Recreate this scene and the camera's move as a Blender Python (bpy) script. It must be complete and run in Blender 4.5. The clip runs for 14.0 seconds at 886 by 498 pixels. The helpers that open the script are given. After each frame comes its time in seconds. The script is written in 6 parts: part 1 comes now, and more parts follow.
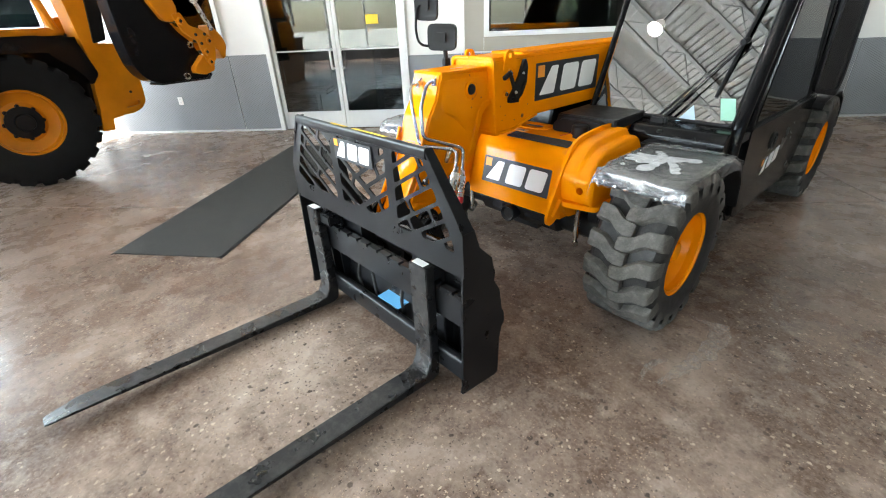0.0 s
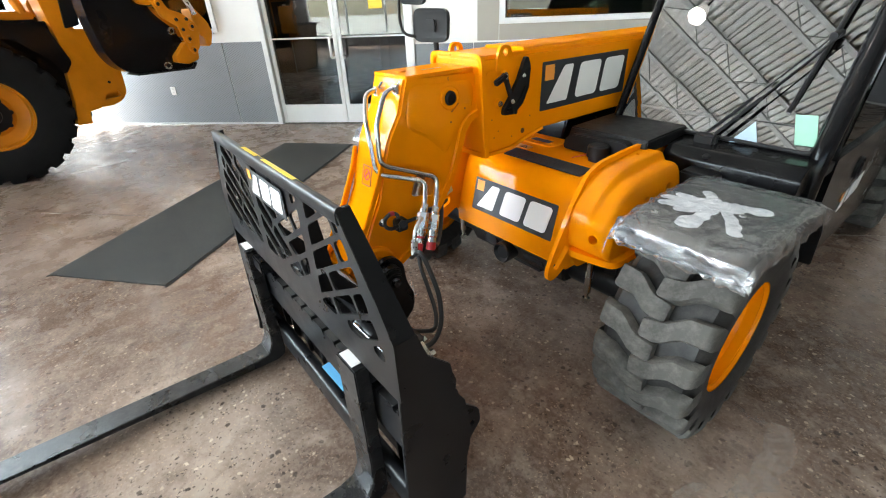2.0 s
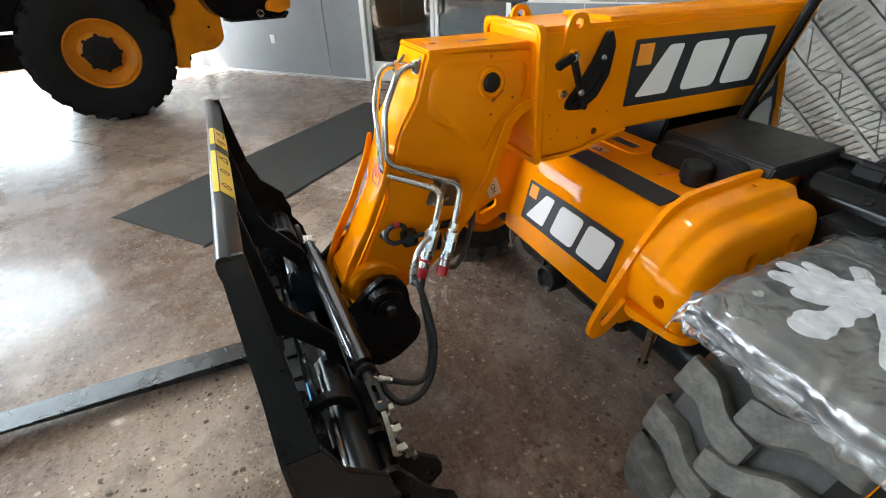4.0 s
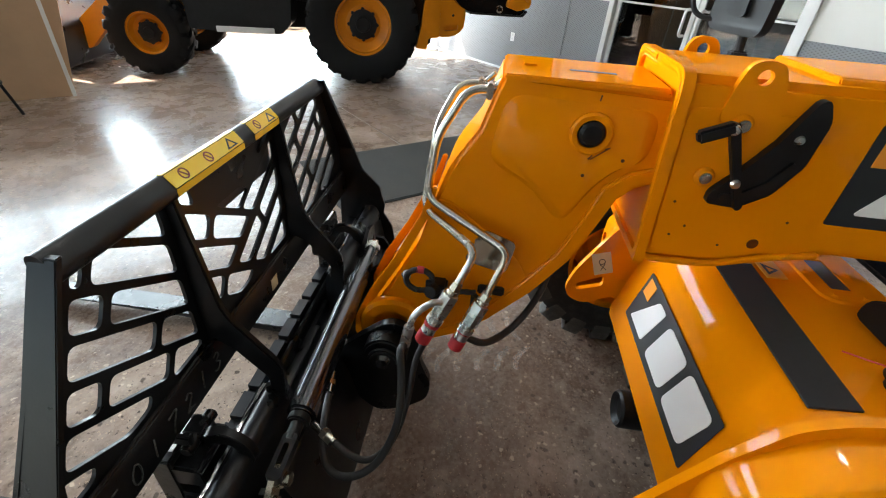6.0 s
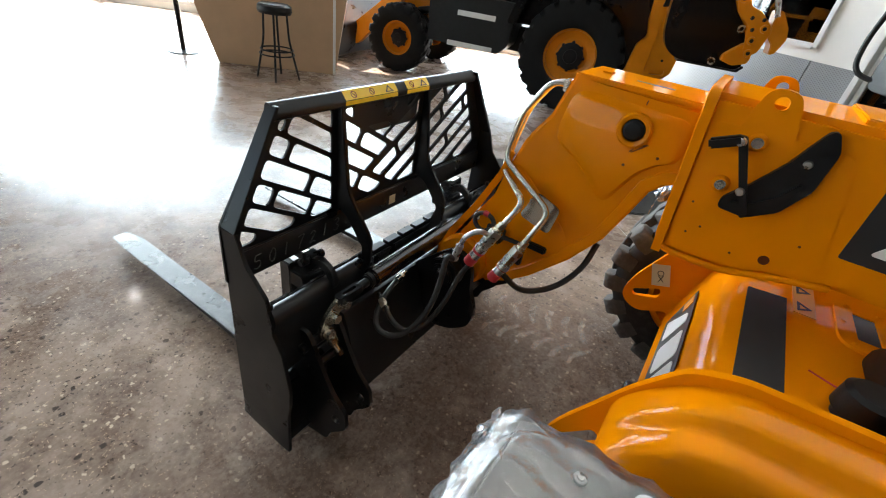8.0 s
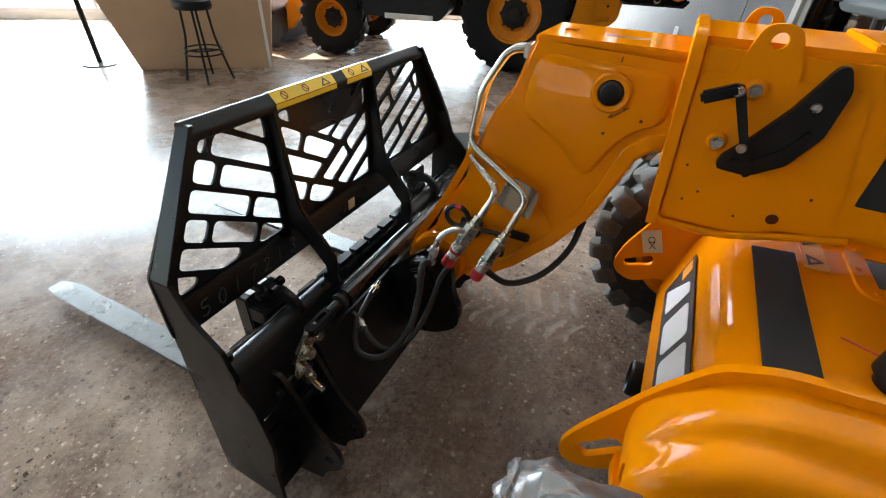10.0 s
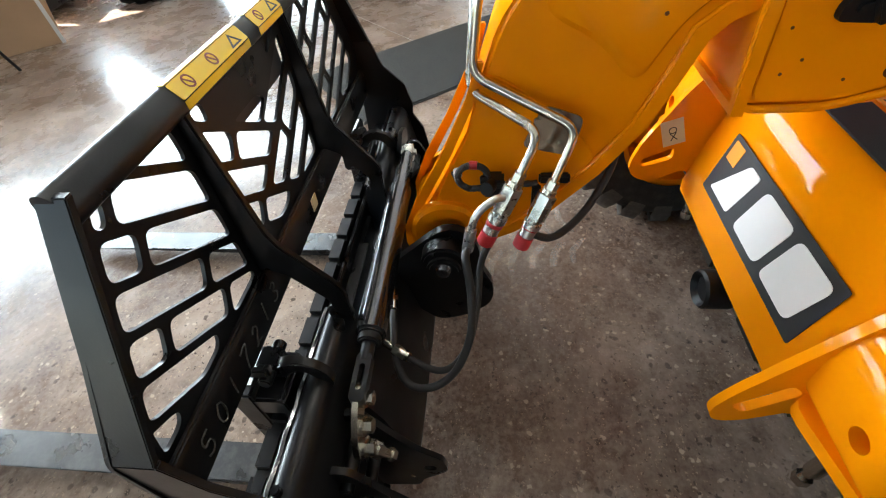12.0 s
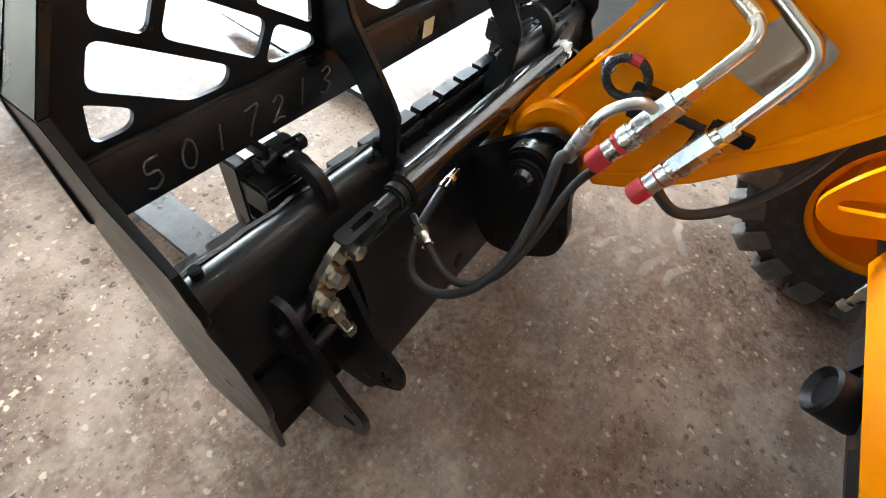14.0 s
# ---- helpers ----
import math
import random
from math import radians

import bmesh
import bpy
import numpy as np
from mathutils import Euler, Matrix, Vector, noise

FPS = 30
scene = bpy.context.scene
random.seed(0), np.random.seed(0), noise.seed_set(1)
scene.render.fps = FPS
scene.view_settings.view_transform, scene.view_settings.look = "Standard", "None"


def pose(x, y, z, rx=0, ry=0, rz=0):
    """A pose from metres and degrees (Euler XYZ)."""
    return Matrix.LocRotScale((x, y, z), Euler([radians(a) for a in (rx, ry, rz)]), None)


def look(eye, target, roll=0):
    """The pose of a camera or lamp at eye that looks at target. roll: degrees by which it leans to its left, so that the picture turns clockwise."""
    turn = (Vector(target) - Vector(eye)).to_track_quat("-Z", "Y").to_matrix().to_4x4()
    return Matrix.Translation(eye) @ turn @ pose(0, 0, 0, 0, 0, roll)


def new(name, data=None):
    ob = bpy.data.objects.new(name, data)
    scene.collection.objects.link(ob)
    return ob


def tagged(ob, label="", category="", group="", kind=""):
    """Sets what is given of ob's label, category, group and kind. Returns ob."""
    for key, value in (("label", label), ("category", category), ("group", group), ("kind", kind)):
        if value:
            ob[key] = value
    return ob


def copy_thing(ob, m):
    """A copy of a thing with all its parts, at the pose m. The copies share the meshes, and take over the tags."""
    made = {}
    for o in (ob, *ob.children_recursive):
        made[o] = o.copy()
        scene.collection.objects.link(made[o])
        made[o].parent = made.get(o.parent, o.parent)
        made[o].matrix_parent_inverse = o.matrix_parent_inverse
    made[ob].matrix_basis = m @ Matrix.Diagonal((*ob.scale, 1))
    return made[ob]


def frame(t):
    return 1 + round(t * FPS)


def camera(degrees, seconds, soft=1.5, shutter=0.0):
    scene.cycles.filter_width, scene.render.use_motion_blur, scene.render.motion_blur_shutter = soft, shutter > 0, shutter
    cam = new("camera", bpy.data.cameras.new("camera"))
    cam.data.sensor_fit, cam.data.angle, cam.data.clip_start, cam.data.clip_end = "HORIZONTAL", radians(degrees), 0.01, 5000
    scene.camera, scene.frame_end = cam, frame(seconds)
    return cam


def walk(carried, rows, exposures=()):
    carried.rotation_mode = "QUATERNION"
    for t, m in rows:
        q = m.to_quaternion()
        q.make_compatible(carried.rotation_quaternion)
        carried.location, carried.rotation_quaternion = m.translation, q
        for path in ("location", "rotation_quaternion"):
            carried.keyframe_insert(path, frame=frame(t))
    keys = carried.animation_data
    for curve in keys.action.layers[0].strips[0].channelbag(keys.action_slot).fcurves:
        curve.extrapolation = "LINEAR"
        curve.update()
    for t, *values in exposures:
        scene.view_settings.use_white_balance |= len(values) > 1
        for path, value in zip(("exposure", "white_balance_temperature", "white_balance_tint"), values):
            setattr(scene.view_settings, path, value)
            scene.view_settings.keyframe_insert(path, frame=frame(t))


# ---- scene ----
cam = camera(90.8, 14.0, soft=1.05)
PATH = [
    (0, (1.861, -0.935, 1.526), (0.518, 0.212, 0.588), -2.7),
    (0.5, (1.768, -0.824, 1.522), (0.432, 0.326, 0.578), -2.8),
    (1, (1.718, -0.607, 1.526), (0.375, 0.531, 0.576), -2.6),
    (1.5, (1.673, -0.469, 1.522), (0.315, 0.64, 0.56), -2.5),
    (2, (1.517, -0.332, 1.507), (0.131, 0.725, 0.526), -2.5),
    (2.5, (1.354, -0.232, 1.498), (-0.071, 0.75, 0.496), -2.3),
    (2.7, (1.339, -0.203, 1.49), (-0.109, 0.745, 0.488), -2.1),
    (4.8, (1.173, 0.323, 1.484), (-0.431, 0.761, 0.372), -0.2),
    (5, (1.12, 0.362, 1.471), (-0.515, 0.727, 0.378), 0.3),
    (5.5, (1.05, 0.43, 1.471), (-0.612, 0.578, 0.368), 2.5),
    (6, (1.052, 0.582, 1.468), (-0.604, 0.443, 0.356), 4.5),
    (6.5, (1.082, 0.708, 1.451), (-0.522, 0.284, 0.334), 6.4),
    (7, (1.156, 0.777, 1.437), (-0.337, 0.066, 0.312), 7.3),
    (7.5, (1.304, 0.901, 1.452), (-0.165, 0.077, 0.373), 8.7),
    (8, (1.355, 0.994, 1.467), (-0.106, 0.156, 0.389), 9.5),
    (8.2, (1.34, 0.955, 1.483), (-0.149, 0.192, 0.387), 9.4),
    (10.3, (1.192, 0.885, 1.44), (-0.291, 0.23, 0.268), 1.1),
    (10.5, (1.175, 0.799, 1.431), (-0.325, 0.256, 0.226), 1.8),
    (11, (1.065, 0.694, 1.408), (-0.418, 0.272, 0.134), -1.0),
    (11.5, (0.989, 0.611, 1.398), (-0.448, 0.294, 0.044), -4.2),
    (12, (0.981, 0.507, 1.375), (-0.397, 0.268, -0.054), -6.4),
    (12.5, (0.944, 0.42, 1.295), (-0.362, 0.218, -0.206), -8.0),
    (13, (0.92, 0.447, 1.196), (-0.337, 0.197, -0.339), -5.7),
    (13.5, (0.936, 0.505, 1.173), (-0.26, 0.115, -0.381), 2.4),
    (14, (0.916, 0.549, 1.119), (-0.212, 0.022, -0.446), 13.3),
]
# the clip camera darkens and brightens its picture on the way
EXPOSURE = [(0.0, 3.61), (2.7, 3.63), (4.8, 3.18), (7.0, 3.22), (8.2, 3.14), (10.3, 3.18), (11.5, 3.40), (12.5, 3.82), (14.0, 4.24)]
walk(cam, [(t, look(eye, target, roll)) for t, eye, target, roll in PATH], EXPOSURE)

# ---- world, sun, large lights ----
world = bpy.data.worlds.new("sky")
scene.world = world
world.use_nodes = True
wn = world.node_tree.nodes
sky = wn.new("ShaderNodeTexSky")
sky.sky_type = "NISHITA"
sky.sun_disc = False
SUN_WAY = Matrix.Rotation(radians(43.5), 3, "Z") @ Vector((0.80, 0.50, -1.02))
sky.sun_elevation = math.atan2(-SUN_WAY.z, math.hypot(SUN_WAY.x, SUN_WAY.y))
sky.sun_rotation = math.atan2(-SUN_WAY.x, -SUN_WAY.y)
wn["Background"].inputs[1].default_value = 0.05
world.node_tree.links.new(sky.outputs[0], wn["Background"].inputs[0])
sun = new("sun", bpy.data.lights.new("sun", "SUN"))
sun.data.energy, sun.data.angle, sun.data.color = 5.0, radians(0.5), (1.0, 0.95, 0.87)
sun.matrix_world = look((0, 0, 20), Vector((0, 0, 20)) + SUN_WAY)

# the room: x along the office wall, -y into the showroom
ROOM = Matrix.Translation((-5.28, 1.93, 0)) @ Matrix.Rotation(radians(43.5), 4, "Z")
XW, XE, YS, HC = -6.3, 12.0, -14.0, 9.0


def area(name, place, way, w, h, watts, tint):
    ob = new(name, bpy.data.lights.new(name, "AREA"))
    ob.data.shape, ob.data.size, ob.data.size_y, ob.data.energy, ob.data.color = "RECTANGLE", w, h, watts, tint
    p = ROOM @ Vector(place)
    ob.matrix_world = look(p, p + ROOM.to_3x3() @ Vector(way))
    return ob


area("west_daylight", (XW - 0.25, -7.0, 2.45), (1, 0, 0), 13.4, 4.6, 540, (0.82, 0.91, 1.0))
area("south_daylight", (1.5, YS - 0.25, 2.2), (0, 1, 0), 14.0, 3.6, 10, (1.0, 0.97, 0.93))


# ---- materials ----
def mat(name):
    m = bpy.data.materials.new(name)
    m.use_nodes = True
    return m, m.node_tree.nodes, m.node_tree.links, m.node_tree.nodes["Principled BSDF"]


def coords(nodes, links, scale, obj=True):
    tc = nodes.new("ShaderNodeTexCoord")
    mp = nodes.new("ShaderNodeMapping")
    mp.inputs["Scale"].default_value = scale if hasattr(scale, "__len__") else (scale,) * 3
    links.new(tc.outputs["Object"], mp.inputs[0])
    return mp.outputs[0]


def noise_tex(nodes, links, vec, scale, detail=4.0, rough=0.55):
    n = nodes.new("ShaderNodeTexNoise")
    n.inputs["Scale"].default_value, n.inputs["Detail"].default_value, n.inputs["Roughness"].default_value = scale, detail, rough
    links.new(vec, n.inputs["Vector"])
    return n.outputs[0]


def ramp(nodes, links, fac, stops):
    r = nodes.new("ShaderNodeValToRGB")
    e = r.color_ramp.elements
    while len(e) < len(stops):
        e.new(0.5)
    for k, (p, c) in zip(e, stops):
        k.position = p
        k.color = (*c, 1) if hasattr(c, "__len__") else (c, c, c, 1)
    links.new(fac, r.inputs[0])
    return r.outputs[0]


def mix(nodes, links, fac, a, b, blend="MIX"):
    m = nodes.new("ShaderNodeMix")
    m.data_type, m.blend_type = "RGBA", blend
    for val, sock in ((fac, m.inputs[0]), (a, m.inputs[6]), (b, m.inputs[7])):
        if hasattr(val, "is_linked"):
            links.new(val, sock)
        elif hasattr(val, "__len__"):
            sock.default_value = (*val, 1)
        else:
            sock.default_value = val if sock == m.inputs[0] else (val, val, val, 1)
    return m.outputs[2]


def bump(nodes, links, bsdf, height, strength, dist=0.01):
    b = nodes.new("ShaderNodeBump")
    b.inputs["Strength"].default_value, b.inputs["Distance"].default_value = strength, dist
    links.new(height, b.inputs["Height"])
    links.new(b.outputs[0], bsdf.inputs["Normal"])


def surface(name, col, rough=0.5, metal=0.0, var=0.15, scale=6.0, grain=120.0, bumpy=0.1, coat=0.0, dust=0.0, spec=0.5):
    """Paint, plastic, rubber, metal: a base colour with soft blotches, fine grain and uneven gloss."""
    m, n, l, b = mat(name)
    v = coords(n, l, 1.0)
    big = noise_tex(n, l, v, scale, 5)
    fine = noise_tex(n, l, v, grain, 3)
    dark = tuple(c * (1 - var) for c in col)
    lite = tuple(min(1, c * (1 + var) + 0.002) for c in col)
    c = ramp(n, l, big, [(0.3, dark), (0.7, lite)])
    if dust:
        d = ramp(n, l, noise_tex(n, l, v, scale * 2.7, 8, 0.7), [(0.45, 0.0), (0.75, dust)])
        c = mix(n, l, d, c, (0.30, 0.28, 0.25))
    l.new(c, b.inputs["Base Color"])
    r = ramp(n, l, big, [(0.25, max(0.02, rough - 0.08)), (0.75, min(1, rough + 0.08))])
    l.new(r, b.inputs["Roughness"])
    b.inputs["Metallic"].default_value = metal
    b.inputs["Specular IOR Level"].default_value = spec
    if coat:
        b.inputs["Coat Weight"].default_value, b.inputs["Coat Roughness"].default_value = coat, 0.06
    bump(n, l, b, fine, bumpy, 0.002)
    return m


YELLOW = surface("yellow_paint", (0.82, 0.248, 0.0004), 0.40, var=0.05, scale=3, grain=45, bumpy=0.03, coat=0.36, spec=0.0)
ORANGE = surface("aged_orange_paint", (0.60, 0.20, 0.003), 0.38, var=0.12, scale=4, bumpy=0.1, coat=0.15, spec=0.2)
BLACK = surface("satin_black_paint", (0.0070, 0.0074, 0.0081), 0.32, var=0.2, scale=9, grain=260, bumpy=0.05, spec=0.25)
CABBLACK = surface("cab_black_paint", (0.0035, 0.0035, 0.004), 0.22, var=0.1, scale=4, grain=90, bumpy=0.03, coat=0.08, spec=0.16)
GLOSSBLACK = surface("black_chromed_sleeve", (0.10, 0.10, 0.105), 0.16, metal=0.9, var=0.1, bumpy=0.03)
PLASTIC = surface("black_plastic", (0.0052, 0.0052, 0.0056), 0.45, var=0.2, scale=20, grain=300, bumpy=0.2, spec=0.28)
SIDEWALL = surface("tyre_sidewall", (0.020, 0.019, 0.018), 0.55, var=0.2, scale=10, grain=160, bumpy=0.2, dust=0.10, spec=0.3)
RUBBER = surface("tyre_rubber", (0.074, 0.070, 0.062), 0.75, var=0.25, scale=10, grain=160, bumpy=0.35, dust=0.35, spec=0.3)
DARKRUBBER = surface("dark_tyre_rubber", (0.006, 0.0063, 0.0066), 0.7, var=0.3, scale=8, grain=120, bumpy=0.3, spec=0.2)
HOSE = surface("hose_rubber", (0.012, 0.0115, 0.011), 0.55, var=0.2, scale=40, grain=500, bumpy=0.3)
ZINC = surface("zinc_plated_steel", (0.56, 0.53, 0.46), 0.24, metal=1.0, var=0.06, scale=9, bumpy=0.02)
STEEL = surface("bright_steel", (0.60, 0.60, 0.58), 0.28, metal=1.0, var=0.2, scale=30, bumpy=0.1)
ALUM = surface("door_aluminium", (0.66, 0.66, 0.65), 0.42, metal=0.35, var=0.06, bumpy=0.05)
FORKBLACK = surface("scuffed_fork_paint", (0.006, 0.0065, 0.007), 0.29, var=0.4, scale=9, grain=90, bumpy=0.25, spec=0.42, dust=0.12)
RED = surface("red_plastic_cap", (0.50, 0.022, 0.03), 0.42, var=0.1, scale=30, bumpy=0.1)
BLUE = surface("blue_label", (0.12, 0.38, 0.62), 0.4, var=0.05)
WHITE = surface("white_vinyl", (0.80, 0.80, 0.78), 0.4, var=0.03)
SIGNYEL = surface("yellow_vinyl", (0.82, 0.56, 0.02), 0.38, var=0.05)
ORANGEYEL = surface("amber_vinyl", (0.76, 0.33, 0.006), 0.4, var=0.05)
BROWNINK = surface("dark_red_ink", (0.20, 0.035, 0.02), 0.5, var=0.1)
# brown of the oil streaks, and of shade painted for small holes
OIL_HOLE_BROWN = surface("old_oil_and_hole_shade", (0.10, 0.022, 0.004), 0.35, var=0.2)
ICEBLUE = surface("pale_blue_paper", (0.34, 0.46, 0.54), 0.5, var=0.05)
PALEGREEN = surface("pale_green_paper", (0.22, 0.42, 0.31), 0.5, var=0.1)
CREAM = surface("cream_paper", (0.62, 0.56, 0.36), 0.5, var=0.05)
SIGNORANGE = surface("orange_vinyl", (0.82, 0.30, 0.02), 0.4, var=0.04)
# vinyl of signs and plates; also painted shade inside openings
SIGN_HOLE_BLACK = surface("black_vinyl_and_hole_shade", (0.022, 0.024, 0.026), 0.42, var=0.1)
GRIT = surface("anti_slip_strip", (0.020, 0.020, 0.021), 0.85, var=0.3, scale=60, grain=600, bumpy=0.8)
CHALK = surface("white_chalk", (0.065, 0.066, 0.063), 0.9, var=0.7, scale=150, bumpy=0.3)
WALLWHITE = surface("white_wall_paint", (0.74, 0.73, 0.69), 0.7, var=0.03, scale=1.5, grain=160, bumpy=0.12)
CASING = surface("beige_casing_paint", (0.33, 0.305, 0.255), 0.6, var=0.04, scale=2)
FRAMEWHITE = surface("white_metal_frame", (0.70, 0.70, 0.68), 0.4, var=0.04, scale=3, bumpy=0.03)
DESK = surface("kraft_board", (0.42, 0.27, 0.155), 0.6, var=0.08, scale=3, grain=90, bumpy=0.1)
DARKWOOD = surface("dark_brown_board", (0.055, 0.030, 0.020), 0.4, var=0.2, scale=5)
DECK = surface("galvanised_deck", (0.46, 0.455, 0.42), 0.6, metal=0.0, var=0.08, scale=1.5, bumpy=0.05)
JOIST = surface("pale_joist_paint", (0.30, 0.30, 0.285), 0.6, var=0.1)
CONCRETE = surface("outside_concrete", (0.42, 0.41, 0.39), 0.85, var=0.12, scale=0.7, grain=60, bumpy=0.3)
# near-black grey carries the dimness of the unlit office
OFFICE_UNLIT = surface("unlit_office_grey", (0.06, 0.058, 0.057), 0.7, var=0.06)
FABRIC = surface("dark_fabric", (0.022, 0.022, 0.024), 0.9, var=0.25, scale=30, grain=500, bumpy=0.5)


def make_floor():
    m, n, l, b = mat("polished_aggregate_concrete")
    v = coords(n, l, 1.0)
    big = noise_tex(n, l, v, 0.8, 6, 0.6)
    mid = noise_tex(n, l, v, 3.6, 7, 0.65)
    fine = noise_tex(n, l, v, 60, 4, 0.6)
    blot = noise_tex(n, l, v, 15, 6, 0.7)
    base = ramp(n, l, big, [(0.34, (0.072, 0.046, 0.034)), (0.48, (0.170, 0.122, 0.097)), (0.64, (0.370, 0.305, 0.262))])
    base = mix(n, l, ramp(n, l, mid, [(0.44, 0.0), (0.62, 0.70)]), base, (0.090, 0.058, 0.043))
    base = mix(n, l, ramp(n, l, noise_tex(n, l, v, 5.5, 5, 0.6), [(0.56, 0.0), (0.70, 0.55)]), base, (0.40, 0.345, 0.305))
    base = mix(n, l, ramp(n, l, blot, [(0.46, 0.0), (0.70, 0.38)]), base, (0.35, 0.290, 0.25))
    base = mix(n, l, ramp(n, l, noise_tex(n, l, v, 26, 6, 0.7), [(0.54, 0.0), (0.72, 0.45)]), base, (0.078, 0.053, 0.042))
    base = mix(n, l, ramp(n, l, fine, [(0.40, 0.0), (0.7, 0.22)]), base, (0.37, 0.31, 0.265))
    # chips lie thicker in some patches than in others
    thick = ramp(n, l, noise_tex(n, l, v, 1.1, 4, 0.6), [(0.38, 0.25), (0.62, 1.0)])
    for scale, lo, hi, pick, col in ((30, 0.08, 0.20, 0.84, (0.020, 0.016, 0.014)), (75, 0.08, 0.24, 0.78, (0.04, 0.031, 0.027)),
                                     (40, 0.06, 0.18, 0.85, (0.56, 0.47, 0.38)), (105, 0.08, 0.22, 0.76, (0.46, 0.35, 0.26))):
        vo = n.new("ShaderNodeTexVoronoi")
        vo.inputs["Scale"].default_value = scale
        warp = mix(n, l, 0.022, v, noise_col(n, l, v, scale * 1.3), "ADD")
        l.new(warp, vo.inputs["Vector"])
        inside = ramp(n, l, vo.outputs["Distance"], [(lo + 0.16, 1.0), (hi + 0.16, 0.0)])
        sep = n.new("ShaderNodeSeparateColor")
        l.new(vo.outputs["Color"], sep.inputs[0])
        some = ramp(n, l, sep.outputs[0], [(pick, 0.0), (pick + 0.02, 0.85)])
        both = mix(n, l, 1.0, mix(n, l, 1.0, inside, some, "MULTIPLY"), thick, "MULTIPLY")
        base = mix(n, l, both, base, col)
    base = mix(n, l, 1.0, base, (1.0, 0.955, 0.885), "MULTIPLY")
    l.new(base, b.inputs["Base Color"])
    # scuffed polish: streaks where the shine is broken
    sw = n.new("ShaderNodeTexNoise")
    for key, val in (("Scale", 4.0), ("Detail", 8.0), ("Roughness", 0.7), ("Distortion", 0.35)):
        sw.inputs[key].default_value = val
    l.new(v, sw.inputs["Vector"])
    l.new(ramp(n, l, sw.outputs[0], [(0.32, 0.20), (0.5, 0.28), (0.68, 0.42)]), b.inputs["Roughness"])
    b.inputs["Specular IOR Level"].default_value = 0.15
    l.new(ramp(n, l, sw.outputs[0], [(0.34, 0.035), (0.52, 0.06), (0.66, 0.16)]), b.inputs["Coat Roughness"])
    b.inputs["Coat Weight"].default_value = 0.12
    bump(n, l, b, mid, 0.06, 0.01)
    return m


def noise_col(nodes, links, vec, scale):
    n = nodes.new("ShaderNodeTexNoise")
    n.inputs["Scale"].default_value = scale
    links.new(vec, n.inputs["Vector"])
    return n.outputs[1]


FLOOR = make_floor()


def make_perforated():
    """Grey sheet with rows of small punched holes, laid out along the office wall."""
    m, n, l, b = mat("grey_perforated_panel")
    tc, mp, sep = n.new("ShaderNodeTexCoord"), n.new("ShaderNodeMapping"), n.new("ShaderNodeSeparateXYZ")
    mp.inputs["Rotation"].default_value = (0, 0, radians(-43.5))
    l.new(tc.outputs["Object"], mp.inputs[0])
    l.new(mp.outputs[0], sep.inputs[0])
    waves = []
    for out, pitch in ((0, 0.050), (2, 0.026)):
        k, w = n.new("ShaderNodeMath"), n.new("ShaderNodeMath")
        k.operation, w.operation = "MULTIPLY", "SINE"
        k.inputs[1].default_value = 2 * math.pi / pitch
        l.new(sep.outputs[out], k.inputs[0])
        l.new(k.outputs[0], w.inputs[0])
        waves.append(w.outputs[0])
    both = n.new("ShaderNodeMath")
    both.operation = "MULTIPLY"
    l.new(waves[0], both.inputs[0])
    l.new(waves[1], both.inputs[1])
    big = noise_tex(n, l, tc.outputs["Object"], 1.2, 5)
    base = ramp(n, l, big, [(0.3, (0.215, 0.225, 0.235)), (0.7, (0.255, 0.265, 0.275))])
    l.new(mix(n, l, ramp(n, l, both.outputs[0], [(0.42, 0.0), (0.60, 0.65)]), base, (0.07, 0.073, 0.076)), b.inputs["Base Color"])
    b.inputs["Roughness"].default_value = 0.5
    return m


WALLGREY = make_perforated()


def make_mat_fabric():
    m, n, l, b = mat("ribbed_doormat")
    v = coords(n, l, 1.0)
    f = noise_tex(n, l, v, 190, 3, 0.7)
    g = noise_tex(n, l, v, 6, 4)
    c = ramp(n, l, f, [(0.38, (0.010, 0.0105, 0.010)), (0.62, (0.088, 0.088, 0.082))])
    c = mix(n, l, ramp(n, l, g, [(0.4, 0.0), (0.8, 0.3)]), c, (0.080, 0.074, 0.066))
    l.new(c, b.inputs["Base Color"])
    b.inputs["Roughness"].default_value = 0.95
    b.inputs["Specular IOR Level"].default_value = 0.15
    bump(n, l, b, f, 0.9, 0.006)
    return m


MATFAB = make_mat_fabric()


def make_glass(name, tint, ior, rough=0.0):
    m = bpy.data.materials.new(name)
    m.use_nodes = True
    n, l = m.node_tree.nodes, m.node_tree.links
    n.clear()
    out, mx, tr, gl, fr = (n.new(k) for k in ("ShaderNodeOutputMaterial", "ShaderNodeMixShader", "ShaderNodeBsdfTransparent", "ShaderNodeBsdfGlossy", "ShaderNodeFresnel"))
    tr.inputs[0].default_value = (*tint, 1)
    gl.inputs["Roughness"].default_value = rough
    fr.inputs[0].default_value = ior
    l.new(fr.outputs[0], mx.inputs[0])
    l.new(tr.outputs[0], mx.inputs[1])
    l.new(gl.outputs[0], mx.inputs[2])
    l.new(mx.outputs[0], out.inputs[0])
    return m


